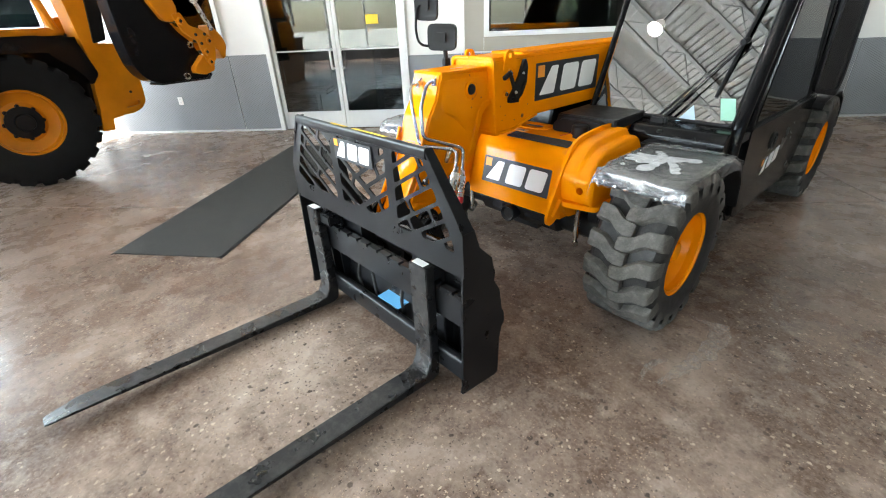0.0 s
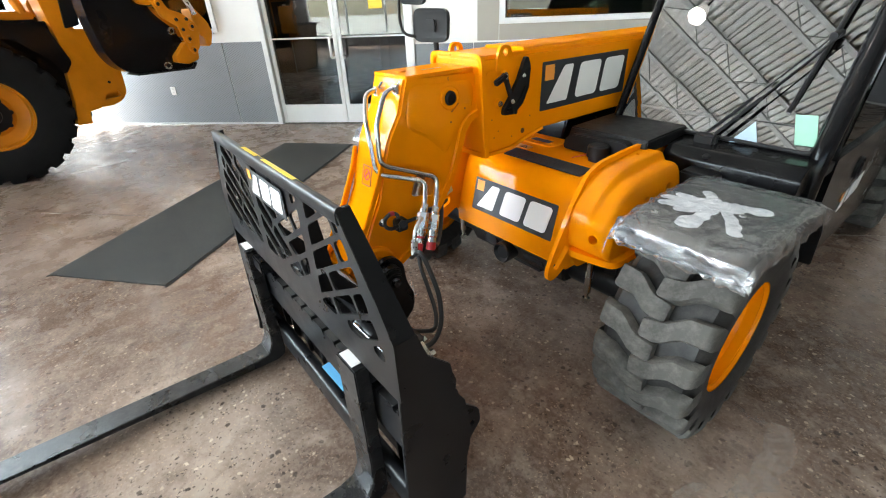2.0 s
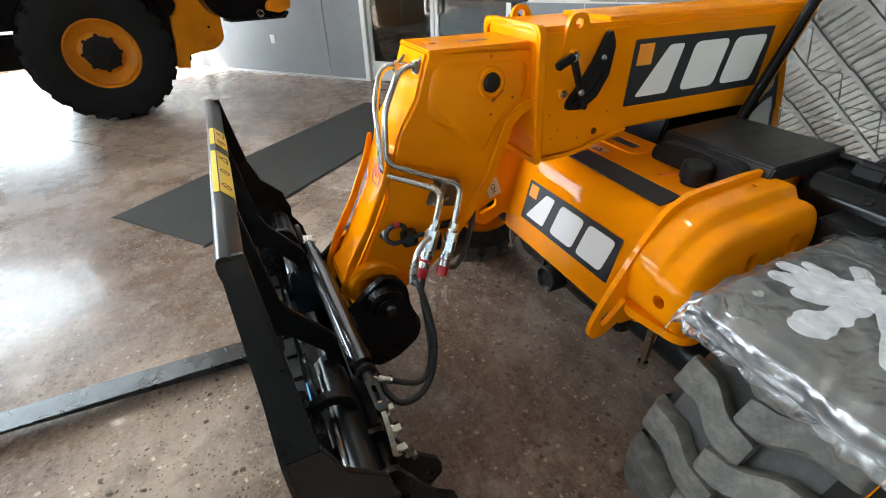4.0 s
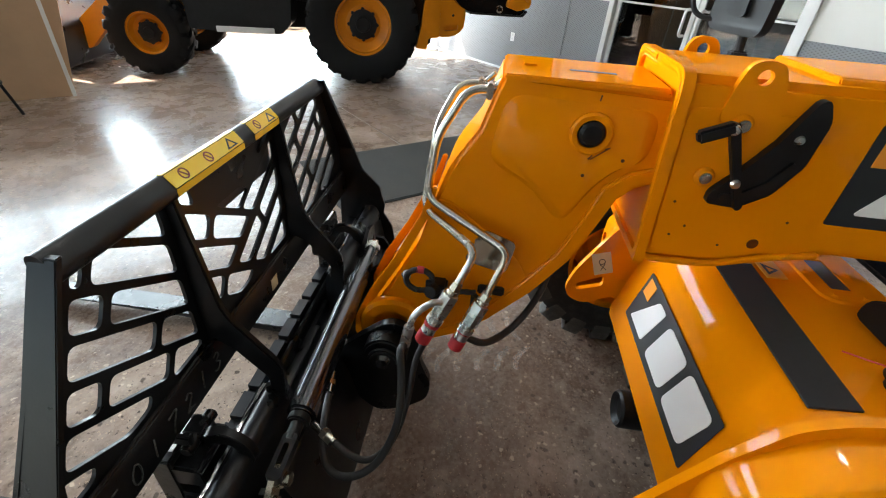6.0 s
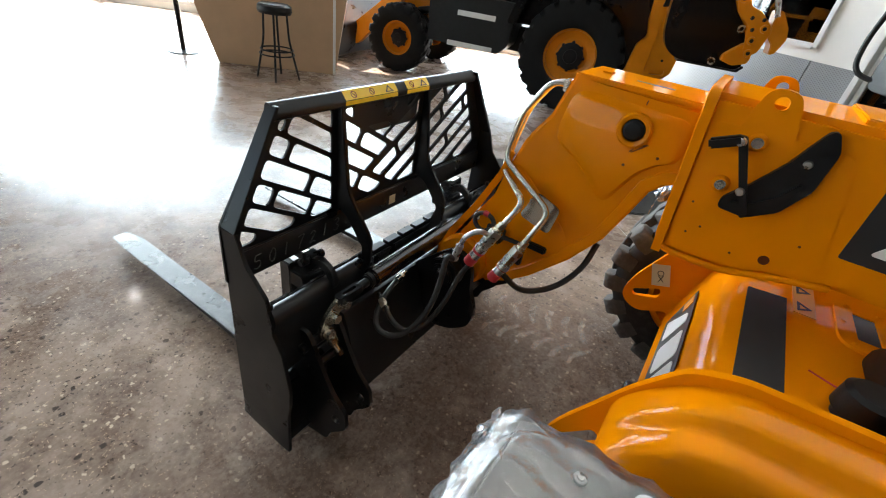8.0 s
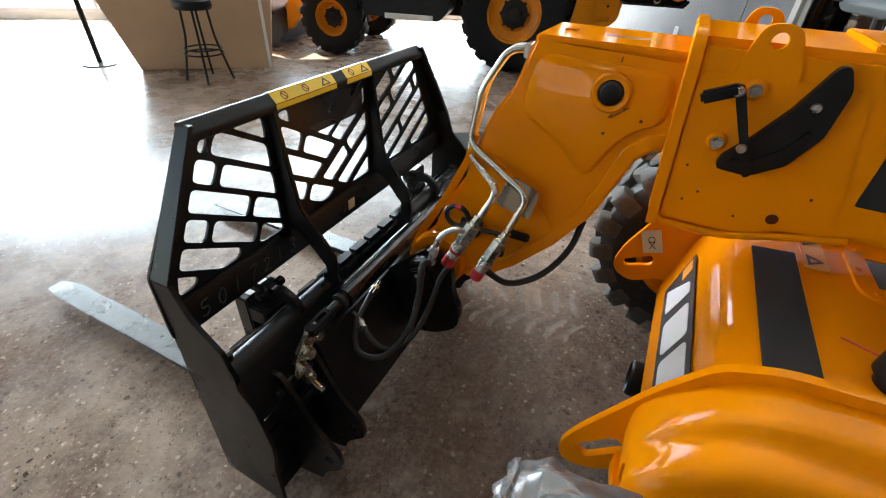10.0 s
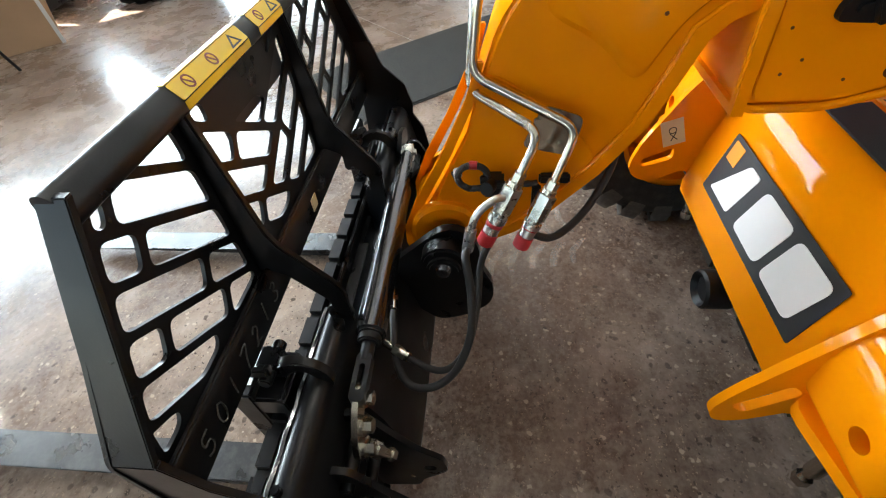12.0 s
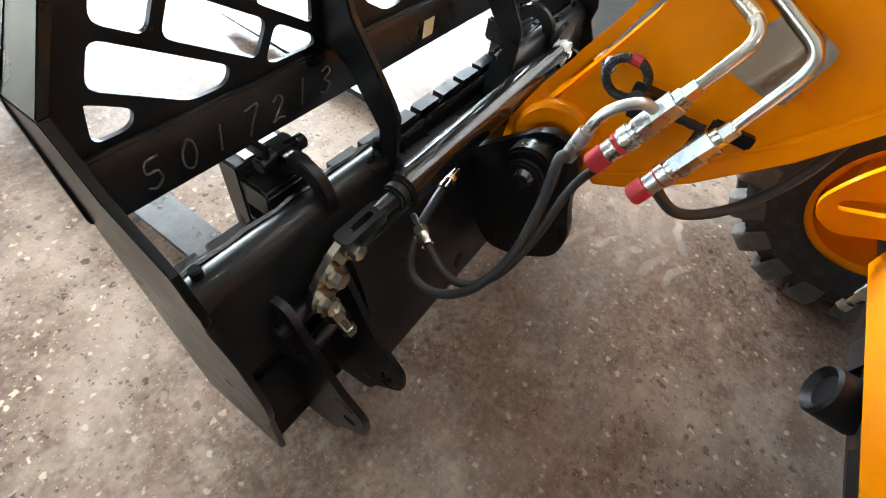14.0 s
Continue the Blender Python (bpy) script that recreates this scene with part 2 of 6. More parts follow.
GLASS = make_glass("clear_glass", (0.90, 0.94, 0.93), 1.5)
OFFGLASS = make_glass("office_glass", (0.55, 0.60, 0.60), 1.95)
CABGLASS = make_glass("tinted_cab_glass", (0.74, 0.82, 0.77), 1.6)
SCREEN = make_glass("windscreen_glass", (0.58, 0.68, 0.60), 3.5)
# near-black tint stands in for a dark view beyond the backhoe's cab
DARKGLASS = make_glass("darkened_cab_glass", (0.05, 0.06, 0.06), 1.6)
# dark tone chosen so the south and east walls bounce less light
WALLDARK = surface("low_bounce_wall_paint", (0.085, 0.076, 0.068), 0.6, var=0.1, scale=1.2, grain=200, bumpy=0.15)


def make_film(name, low, high, ior):
    m, n, l, b = mat(name)
    v = coords(n, l, 1.0)
    w = noise_tex(n, l, v, 14, 6, 0.6)
    vo = n.new("ShaderNodeTexVoronoi")
    vo.feature = "DISTANCE_TO_EDGE"
    vo.inputs["Scale"].default_value = 11
    l.new(mix(n, l, 0.16, v, noise_col(n, l, v, 7), "ADD"), vo.inputs["Vector"])
    crease = ramp(n, l, vo.outputs["Distance"], [(0.0, 1.0), (0.07, 0.0)])
    some = ramp(n, l, noise_tex(n, l, v, 5, 3), [(0.45, 0.0), (0.65, 1.0)])
    crease = mix(n, l, 1.0, crease, some, "MULTIPLY")
    height = mix(n, l, 0.5, w, crease, "ADD")
    b.inputs["Base Color"].default_value = (0.80, 0.82, 0.84, 1)
    b.inputs["Roughness"].default_value = 0.25
    tr, gl, fr = n.new("ShaderNodeBsdfTransparent"), n.new("ShaderNodeBsdfGlossy"), n.new("ShaderNodeFresnel")
    gl.inputs["Roughness"].default_value = 0.27
    fr.inputs[0].default_value = ior
    cloudy, shiny = n.new("ShaderNodeMixShader"), n.new("ShaderNodeMixShader")
    l.new(fr.outputs[0], shiny.inputs[0])
    l.new(tr.outputs[0], shiny.inputs[1])
    l.new(gl.outputs[0], shiny.inputs[2])
    fac = mix(n, l, 1.0, ramp(n, l, w, [(0.35, low), (0.60, low * 1.5), (0.85, high)]), ramp(n, l, crease, [(0.0, 0.0), (1.0, 0.14)]), "ADD")
    l.new(fac, cloudy.inputs[0])
    l.new(shiny.outputs[0], cloudy.inputs[1])
    l.new(b.outputs[0], cloudy.inputs[2])
    l.new(cloudy.outputs[0], n["Material Output"].inputs[0])
    bump(n, l, b, height, 0.6, 0.014)
    for k in (gl, fr):
        l.new(b.inputs["Normal"].links[0].from_socket, k.inputs["Normal"])
    return m


FILM = make_film("clear_plastic_film", 0.022, 0.07, 2.9)
FILMHEM = make_film("bunched_plastic_film", 0.025, 0.12, 1.5)


def glow(name, col, power):
    m, n, l, b = mat(name)
    b.inputs["Emission Color"].default_value = (*col, 1)
    b.inputs["Emission Strength"].default_value = power
    return m


LAMP = glow("lamp_glow", (1.0, 0.95, 0.87), 18.0)
# the shade's own glow is added, to lift the roof deck
SHADE = glow("lamp_shade_added_glow", (1.0, 0.95, 0.88), 0.12)


# ---- mesh helpers ----
def finish(bm, name, material, angle=32):
    bmesh.ops.recalc_face_normals(bm, faces=bm.faces[:])
    me = bpy.data.meshes.new(name)
    bm.to_mesh(me)
    bm.free()
    for p in me.polygons:
        p.use_smooth = True
    me.set_sharp_from_angle(angle=radians(angle))
    me.materials.append(material)
    return me


def part(name, bm, material, parent=None, label="", angle=32):
    ob = new(name, finish(bm, name, material, angle))
    if parent:
        ob.parent = parent
    return tagged(ob, label)


def thing(name, label, category, group="", kind="", m=None):
    ob = new(name)
    ob.empty_display_size = 0.2
    if m is not None:
        ob.matrix_world = m
    return tagged(ob, label, category, group, kind)


def solid(name, bm, material, label, category, group="", kind="", angle=32):
    ob = new(name, finish(bm, name, material, angle))
    return tagged(ob, label, category, group, kind)


def bev(bm, w, seg=2, limit=25, verts=None):
    ed = [e for e in bm.edges if len(e.link_faces) == 2 and e.calc_face_angle(0) > radians(limit)]
    if w and ed:
        bmesh.ops.bevel(bm, geom=ed, offset=w, segments=seg, affect="EDGES", clamp_overlap=True)
    return bm


def box(c, s, bevel=0.0, rot=None, seg=2):
    bm = bmesh.new()
    bmesh.ops.create_cube(bm, size=1)
    bmesh.ops.scale(bm, vec=s, verts=bm.verts)
    bev(bm, bevel, seg)
    if rot:
        bm.transform(Euler([radians(a) for a in rot]).to_matrix().to_4x4())
    bm.transform(Matrix.Translation(c))
    return bm


def add(bm, *others):
    for o in others:
        me = bpy.data.meshes.new("tmp")
        o.to_mesh(me)
        o.free()
        bm.from_mesh(me)
        bpy.data.meshes.remove(me)
    return bm


def prism(pts, a, b, axis="x", bevel=0.0, seg=2, limit=25):
    """A profile pushed from a to b: pts are (y, z) for axis x, (x, z) for y, (x, y) for z."""
    bm = bmesh.new()
    f = {"x": lambda p, h: (h, p[0], p[1]), "y": lambda p, h: (p[0], h, p[1]), "z": lambda p, h: (p[0], p[1], h)}[axis]
    lo = [bm.verts.new(f(p, a)) for p in pts]
    hi = [bm.verts.new(f(p, b)) for p in pts]
    bm.faces.new(lo)
    bm.faces.new(hi[::-1])
    for i in range(len(pts)):
        j = (i + 1) % len(pts)
        bm.faces.new((lo[i], lo[j], hi[j], hi[i]))
    bmesh.ops.recalc_face_normals(bm, faces=bm.faces[:])
    return bev(bm, bevel, seg, limit)


def rounded(pts, r, n=4):
    """Corners of a closed outline rounded with radius about r."""
    out, k = [], len(pts)
    for i in range(k):
        p, a, b = Vector(pts[i]), Vector(pts[i - 1]), Vector(pts[(i + 1) % k])
        ra = min(r, (a - p).length * 0.45)
        rb = min(r, (b - p).length * 0.45)
        s, e = p + (a - p).normalized() * ra, p + (b - p).normalized() * rb
        for j in range(n + 1):
            t = j / n
            out.append(tuple(s * (1 - t) ** 2 + p * 2 * t * (1 - t) + e * t * t))
    return out


def ring_pts(cx, cy, r, n=24, start=0.0, end=360.0):
    full = abs(end - start) >= 360
    return [(cx + r * math.cos(radians(start + (end - start) * i / (n if full else n - 1))), cy + r * math.sin(radians(start + (end - start) * i / (n if full else n - 1)))) for i in range(n)]


def plate(outer, holes, thick, m, edge=0.0):
    """A cut sheet: outline and holes in its own x, y; its thickness along z about 0; placed by m."""
    cu = bpy.data.curves.new("sheet", "CURVE")
    cu.dimensions, cu.fill_mode, cu.extrude = "2D", "BOTH", thick / 2
    for loop in [outer, *holes]:
        sp = cu.splines.new("POLY")
        sp.points.add(len(loop) - 1)
        for q, p in zip(sp.points, loop):
            q.co = (p[0], p[1], 0, 1)
        sp.use_cyclic_u = True
    ob = bpy.data.objects.new("sheet", cu)
    scene.collection.objects.link(ob)
    dg = bpy.context.evaluated_depsgraph_get()
    me = bpy.data.meshes.new_from_object(ob.evaluated_get(dg))
    bpy.data.objects.remove(ob)
    bpy.data.curves.remove(cu)
    bm = bmesh.new()
    bm.from_mesh(me)
    bpy.data.meshes.remove(me)
    bmesh.ops.remove_doubles(bm, verts=bm.verts, dist=1e-5)
    bm.transform(m)
    return bm


# sheets standing in the planes x = const, y = const: local (u, v) -> world
def in_x(x):
    return Matrix(((0, 0, 1, x), (1, 0, 0, 0), (0, 1, 0, 0), (0, 0, 0, 1)))


def in_y(y):
    return Matrix(((1, 0, 0, 0), (0, 0, 1, y), (0, 1, 0, 0), (0, 0, 0, 1)))


def cyl(p0, p1, r, seg=20, r2=None, bevel=0.0, cap=True):
    p0, p1 = Vector(p0), Vector(p1)
    d = p1 - p0
    bm = bmesh.new()
    bmesh.ops.create_cone(bm, cap_ends=cap, segments=seg, radius1=r, radius2=r if r2 is None else r2, depth=d.length)
    bev(bm, bevel, 2, 60)
    bm.transform(Matrix.Translation((p0 + p1) / 2) @ d.to_track_quat("Z", "Y").to_matrix().to_4x4())
    return bm


def lathe(profile, place, way, seg=32):
    """Profile of (radius, height) turned about the axis at place along way."""
    bm = bmesh.new()
    rows = []
    for r, h in profile:
        rows.append([bm.verts.new((r * math.cos(2 * math.pi * i / seg), r * math.sin(2 * math.pi * i / seg), h)) for i in range(seg)])
    for a, b in zip(rows, rows[1:]):
        for i in range(seg):
            j = (i + 1) % seg
            bm.faces.new((a[i], a[j], b[j], b[i]))
    for row, (r, h) in ((rows[0], profile[0]), (rows[-1], profile[-1])):
        if r < 1e-4:
            bmesh.ops.pointmerge(bm, verts=row, merge_co=(0, 0, h))
    bm.transform(Matrix.Translation(place) @ Vector(way).to_track_quat("Z", "Y").to_matrix().to_4x4())
    return bm


def smooth_path(pts, n=8):
    P = [Vector(p) for p in pts]
    P = [P[0] * 2 - P[1]] + P + [P[-1] * 2 - P[-2]]
    out = []
    for i in range(1, len(P) - 2):
        a, b, c, d = P[i - 1 : i + 3]
        for k in range(n):
            t = k / n
            out.append(0.5 * ((2 * b) + (c - a) * t + (2 * a - 5 * b + 4 * c - d) * t * t + (3 * b - a - 3 * c + d) * t ** 3))
    return out + [P[-2]]


def bent_path(pts, r, n=6):
    """A run of straight pieces whose corners are bent with radius about r."""
    P = [Vector(p) for p in pts]
    out = [P[0]]
    for a, p, b in zip(P, P[1:], P[2:]):
        s, e = p + (a - p).normalized() * min(r, (a - p).length * 0.49), p + (b - p).normalized() * min(r, (b - p).length * 0.49)
        out += [s * (1 - k / n) ** 2 + p * 2 * (k / n) * (1 - k / n) + e * (k / n) ** 2 for k in range(n + 1)]
    return out + [P[-1]]


def tube(path, r, seg=12, cap=True, rib=0.0):
    """A round tube along a path; rib: how much every second ring is thinner."""
    bm, thick = bmesh.new(), r
    P = [Vector(p) for p in path]
    up, rows = None, []
    for i, p in enumerate(P):
        d = (P[min(i + 1, len(P) - 1)] - P[max(i - 1, 0)]).normalized()
        if up is None:
            up = d.orthogonal().normalized()
        up = (up - d * up.dot(d)).normalized()
        w = d.cross(up)
        r = thick * (1 - rib * (i % 2))
        rows.append([bm.verts.new(p + r * (math.cos(2 * math.pi * k / seg) * up + math.sin(2 * math.pi * k / seg) * w)) for k in range(seg)])
    for a, b in zip(rows, rows[1:]):
        for k in range(seg):
            j = (k + 1) % seg
            bm.faces.new((a[k], a[j], b[j], b[k]))
    if cap:
        bm.faces.new(rows[0][::-1])
        bm.faces.new(rows[-1])
    return bm


def bolt(p, way, r, h=None):
    """A hexagon head on a washer."""
    p, way = Vector(p), Vector(way).normalized()
    h = h or r * 0.7
    return add(cyl(p, p + way * h * 0.3, r * 1.35, 16), cyl(p + way * h * 0.3, p + way * (h * 1.3), r, 6))


def cut(bm, *tools):
    """A mesh with the tools' shapes taken away."""
    obs = []
    for b in (bm, *tools):
        me = bpy.data.meshes.new("tmp")
        b.to_mesh(me)
        b.free()
        ob = bpy.data.objects.new("tmp", me)
        scene.collection.objects.link(ob)
        obs.append(ob)
    for k in obs[1:]:
        md = obs[0].modifiers.new("cut", "BOOLEAN")
        md.operation, md.object, md.solver, md.use_self = "DIFFERENCE", k, "EXACT", True
    me = bpy.data.meshes.new_from_object(obs[0].evaluated_get(bpy.context.evaluated_depsgraph_get()))
    out = bmesh.new()
    out.from_mesh(me)
    bpy.data.meshes.remove(me)
    for ob in obs:
        d = ob.data
        bpy.data.objects.remove(ob)
        bpy.data.meshes.remove(d)
    return out


def clip_poly(poly, a, b, c):
    """Keeps the side a*x + b*y <= c."""
    out = []
    for i, p in enumerate(poly):
        q = poly[(i + 1) % len(poly)]
        fp, fq = a * p[0] + b * p[1] - c, a * q[0] + b * q[1] - c
        if fp <= 0:
            out.append(p)
        if (fp < 0 < fq) or (fq < 0 < fp):
            t = fp / (fp - fq)
            out.append((p[0] + t * (q[0] - p[0]), p[1] + t * (q[1] - p[1])))
    return out


def clip_to(poly, region):
    """Both convex; region runs counter-clockwise."""
    for i, p in enumerate(region):
        q = region[(i + 1) % len(region)]
        a, b = q[1] - p[1], -(q[0] - p[0])
        poly = clip_poly(poly, a, b, a * p[0] + b * p[1])
        if len(poly) < 3:
            return []
    return poly


def poly_area(p):
    return abs(sum(p[i - 1][0] * p[i][1] - p[i][0] * p[i - 1][1] for i in range(len(p)))) / 2


def mark(parent, m, w, h, lines=True):
    """A black brand plate in the plane of m (x along, y up): a small orange square and three plain white shapes."""
    t = 0.0016
    base = part("brand_plate", plate(rounded([(0, 0), (w, 0), (w, h), (0, h)], 0.006), [], t, m), SIGN_HOLE_BLACK, parent, "black plate with plain white shapes and an orange square") if lines else parent
    up = m @ Matrix.Translation((0, 0, 0.0016))
    k = h * 0.30
    part("square", plate([(w * 0.03, h * 0.62), (w * 0.03 + k, h * 0.62), (w * 0.03 + k, h * 0.93), (w * 0.03, h * 0.93)], [], t, up), SIGNORANGE, base, "orange square")
    y0, y1 = h * 0.13, h * 0.88
    part("shape", plate(rounded([(w * 0.06, y0), (w * 0.28, y0), (w * 0.33, y1), (w * 0.23, y1)], h * 0.06), [], t, up), WHITE, base)
    for a in (0.37, 0.67):
        part("shape", plate(rounded([(w * a, y0), (w * (a + 0.25), y0), (w * (a + 0.29), y1), (w * (a + 0.04), y1)], h * 0.12), [], t, up), WHITE, base)
    return base


# ---- the room ----
def room_box(x0, x1, y0, y1, z0, z1, bevel=0.0):
    bm = box(((x0 + x1) / 2, (y0 + y1) / 2, (z0 + z1) / 2), (x1 - x0, y1 - y0, z1 - z0), bevel)
    bm.transform(ROOM)
    return bm


solid("ground", room_box(-90, 90, -90, 90, -0.40, -0.06), CONCRETE, "pale sunlit concrete ground outside the showroom", "ground", kind="structure")


def build_floor():
    """Slabs with saw-cut joints between them, on a dark bed."""
    floor = thing("floor", "polished brown concrete floor with exposed aggregate chips", "floor", kind="structure")
    xs, ys, g = [XW - 0.1, 6.56, XE + 0.1], [YS - 0.1, -9.3, -3.28, 0.0], 0.011
    for a, b in zip(xs, xs[1:]):
        for c, d in zip(ys, ys[1:]):
            part("slab", room_box(a + g / 2, b - g / 2, c + g / 2, d - g / 2, -0.05, 0.0), FLOOR, floor)
    part("joint_bed", room_box(XW, XE, YS, 0, -0.055, -0.003), CONCRETE, floor, "pale joint filler")


build_floor()


def wall_with_openings(name, label, x0, x1, height, openings, material, make):
    """One wall as a mesh of piers, sills and heads round its openings (x from, to, z from, to)."""
    bm = bmesh.new()
    x = x0
    for a, b, lo, hi in sorted(openings):
        add(bm, make(x, a, 0, height))
        if lo > 0:
            add(bm, make(a, b, 0, lo))
        if hi < height:
            add(bm, make(a, b, hi, height))
        x = b
    add(bm, make(x, x1, 0, height))
    return solid(name, bm, material, label, "wall", kind="structure")


DOOR = (0.0, 2.02, 0.0, 2.75)
WIN = (3.24, 8.2, 1.27, 2.5)
PIC = (-2.45, -0.72, 1.27, 2.6)
wall_with_openings("wall_north", "white painted office wall with grey wainscot", XW - 0.2, XE + 0.2, HC, [DOOR, WIN, PIC], WALLWHITE, lambda a, b, lo, hi: room_box(a, b, 0.0, 0.22, lo, hi))
west = [(-13.6 + 0.02, -0.35, 0.12, 4.8)]
wall_with_openings("wall_west", "white wall round the tall glazed front", YS - 0.2, 0.0, HC, west, WALLWHITE, lambda a, b, lo, hi: room_box(XW - 0.2, XW, a, b, lo, hi))
# out of view; dark to hold down the room's fill light
wall_with_openings("wall_south", "unseen wall kept dark to cut bounced light, with a long glazed front", XW - 0.2, XE + 0.2, HC, [(-5.4, 8.4, 0.4, 4.0)], WALLDARK, lambda a, b, lo, hi: room_box(a, b, YS - 0.2, YS, lo, hi))
solid("wall_east", room_box(XE, XE + 0.2, YS, 0.0, 0, HC), WALLDARK, "plain end wall kept dark to cut bounced light", "wall", kind="structure")


def build_wainscot():
    seams = [XW, -4.3, -0.68, -0.06]
    for a, b in zip(seams, seams[1:]):
        solid("wainscot", room_box(a + 0.005, b - 0.005, -0.014, -0.002, 0.03, 1.135, 0.002), WALLGREY, "grey perforated wainscot panel on the office wall", "wall panel", "wainscot panels", "structure")
    for a, b in ((2.08, 2.88), (2.88, 5.6), (5.6, 8.3), (8.3, XE)):
        solid("wainscot", room_box(a + 0.005, b - 0.005, -0.014, -0.002, 0.03, 1.04, 0.002), WALLGREY, "grey wainscot panel under the office window", "wall panel", "wainscot panels", "structure")
    for a, b in ((XW, -0.06), (2.08, XE)):
        solid("baseboard", room_box(a, b, -0.018, -0.002, 0.0, 0.028), ALUM, "thin metal baseboard strip", "baseboard", kind="structure")


build_wainscot()

outlet = thing("wall_outlet", "white plastic wall outlet on the grey wainscot", "outlet")
part("cover_plate", room_box(-1.71, -1.63, -0.020, -0.014, 0.44, 0.56, 0.002), WHITE, outlet)
for dz in (-0.025, 0.025):
    part("socket", room_box(-1.685, -1.655, -0.023, -0.020, 0.49 + dz, 0.515 + dz, 0.001), ALUM, outlet)


def build_doors():
    frame_ob = thing("door_1", "white aluminium double door with glass panes in the office wall", "door", kind="structure")
    bm = bmesh.new()
    for a, b, lo, hi in ((-0.07, 0.0, 0, 2.82), (2.02, 2.09, 0, 2.82), (-0.07, 2.09, 2.75, 2.82), (0.0, 2.02, 2.16, 2.22)):
        add(bm, room_box(a, b, -0.04, 0.20, lo, hi, 0.004))
    part("door_frame", bm, FRAMEWHITE, frame_ob)
    part("transom_pane", room_box(0.0, 2.02, 0.06, 0.07, 2.22, 2.75), OFFGLASS, frame_ob)
    for k, (a, b) in enumerate(((0.006, 1.006), (1.014, 2.014))):
        leaf = thing("leaf", "", "")
        leaf.parent = frame_ob
        bm = bmesh.new()
        for x0, x1, lo, hi in ((a, a + 0.055, 0.01, 2.15), (b - 0.055, b, 0.01, 2.15), (a + 0.055, b - 0.055, 0.01, 0.27), (a + 0.055, b - 0.055, 2.05, 2.15), (a + 0.055, b - 0.055, 1.145, 1.165)):
            add(bm, room_box(x0, x1, 0.02, 0.065, lo, hi, 0.003))
        part("leaf_frame", bm, FRAMEWHITE, leaf)
        for lo, hi in ((0.27, 1.145), (1.165, 2.05)):
            p = part("pane", room_box(a + 0.055, b - 0.055, 0.038, 0.046, lo, hi), OFFGLASS, leaf)
        hx = b - 0.075 if k == 0 else a + 0.075
        bm = tube(bent_path([ROOM @ Vector(p) for p in ((hx, 0.03, 0.90), (hx, -0.07, 0.90), (hx, -0.07, 1.16), (hx, 0.03, 1.16))], 0.045), 0.016, 12)
        part("pull_handle", bm, FRAMEWHITE, leaf, "pale metal pull handle")


build_doors()


def window_in_wall(name, label, opening, bars, y=0.1, material=None, frame_mat=None):
    a, b, lo, hi = opening
    w = thing(name, label, "window", kind="structure")
    bm = bmesh.new()
    for x0, x1, z0, z1 in ((a - 0.03, a + 0.04, lo, hi), (b - 0.04, b + 0.03, lo, hi), (a + 0.04, b - 0.04, lo - 0.02, lo + 0.04), (a + 0.04, b - 0.04, hi - 0.04, hi + 0.02)):
        add(bm, room_box(x0, x1, -0.03, 0.16, z0, z1, 0.003))
    for x in bars:
        add(bm, room_box(x - 0.02, x + 0.02, 0.05, 0.13, lo + 0.04, hi - 0.04))
    part("window_frame", bm, frame_mat or FRAMEWHITE, w)
    edges = [a + 0.04, *bars, b - 0.04]
    for x0, x1 in zip(edges, edges[1:]):
        part("pane", room_box(x0 + 0.021, x1 - 0.021, y, y + 0.008, lo + 0.041, hi - 0.041), material or OFFGLASS, w)


window_in_wall("window_1", "office window with a white metal frame", WIN, (5.5,))
solid("trim", add(room_box(2.93, 3.205, -0.014, -0.002, 1.06, 2.5, 0.002), room_box(3.21, 8.2, -0.014, -0.002, 1.06, 1.245, 0.002)), CASING, "beige casing round the office window", "trim", kind="structure")
window_in_wall("window_2", "dark glazed display window with a brown lining", PIC, (), 0.1)

# office behind the glass; its dimness is put into the wall and ceiling colour
solid("office_floor", room_box(-3.0, 9.0, 0.22, 4.2, -0.05, 0.0), FLOOR, "dark polished floor of the office", "floor", kind="structure")
solid("office_wall", add(room_box(-3.0, 9.0, 4.2, 4.35, 0, 3.0), room_box(-3.1, -3.0, 0.22, 4.2, 0, 3.0), room_box(9.0, 9.1, 0.22, 4.2, 0, 3.0), room_box(2.35, 2.47, 0.22, 4.2, 0, 3.0)), OFFICE_UNLIT, "office walls in near-black grey that stands in for the unlit room", "wall", kind="structure")
solid("office_ceiling", room_box(-3.1, 9.1, 0.22, 4.35, 3.0, 3.1), OFFICE_UNLIT, "plain office ceiling, its grey darkened for the unlit room", "ceiling", kind="structure")
solid("display_back", room_box(-2.5, -0.7, 0.55, 0.6, 1.2, 2.7), DARKWOOD, "dark brown board behind the display window", "board")


def office_desk(x, y):
    d = thing("office_desk", "black reception desk behind the glass doors", "desk")
    part("front_panel", room_box(x - 0.5, x + 0.55, y, y + 0.04, 0.02, 1.05), PLASTIC, d)
    part("desktop", room_box(x - 0.55, x + 0.6, y - 0.05, y + 0.6, 1.05, 1.09, 0.004), PLASTIC, d)
    for sx in (x - 0.5, x + 0.51):
        part("side_panel", room_box(sx, sx + 0.04, y + 0.04, y + 0.58, 0.0, 1.05), PLASTIC, d)


office_desk(0.75, 1.1)


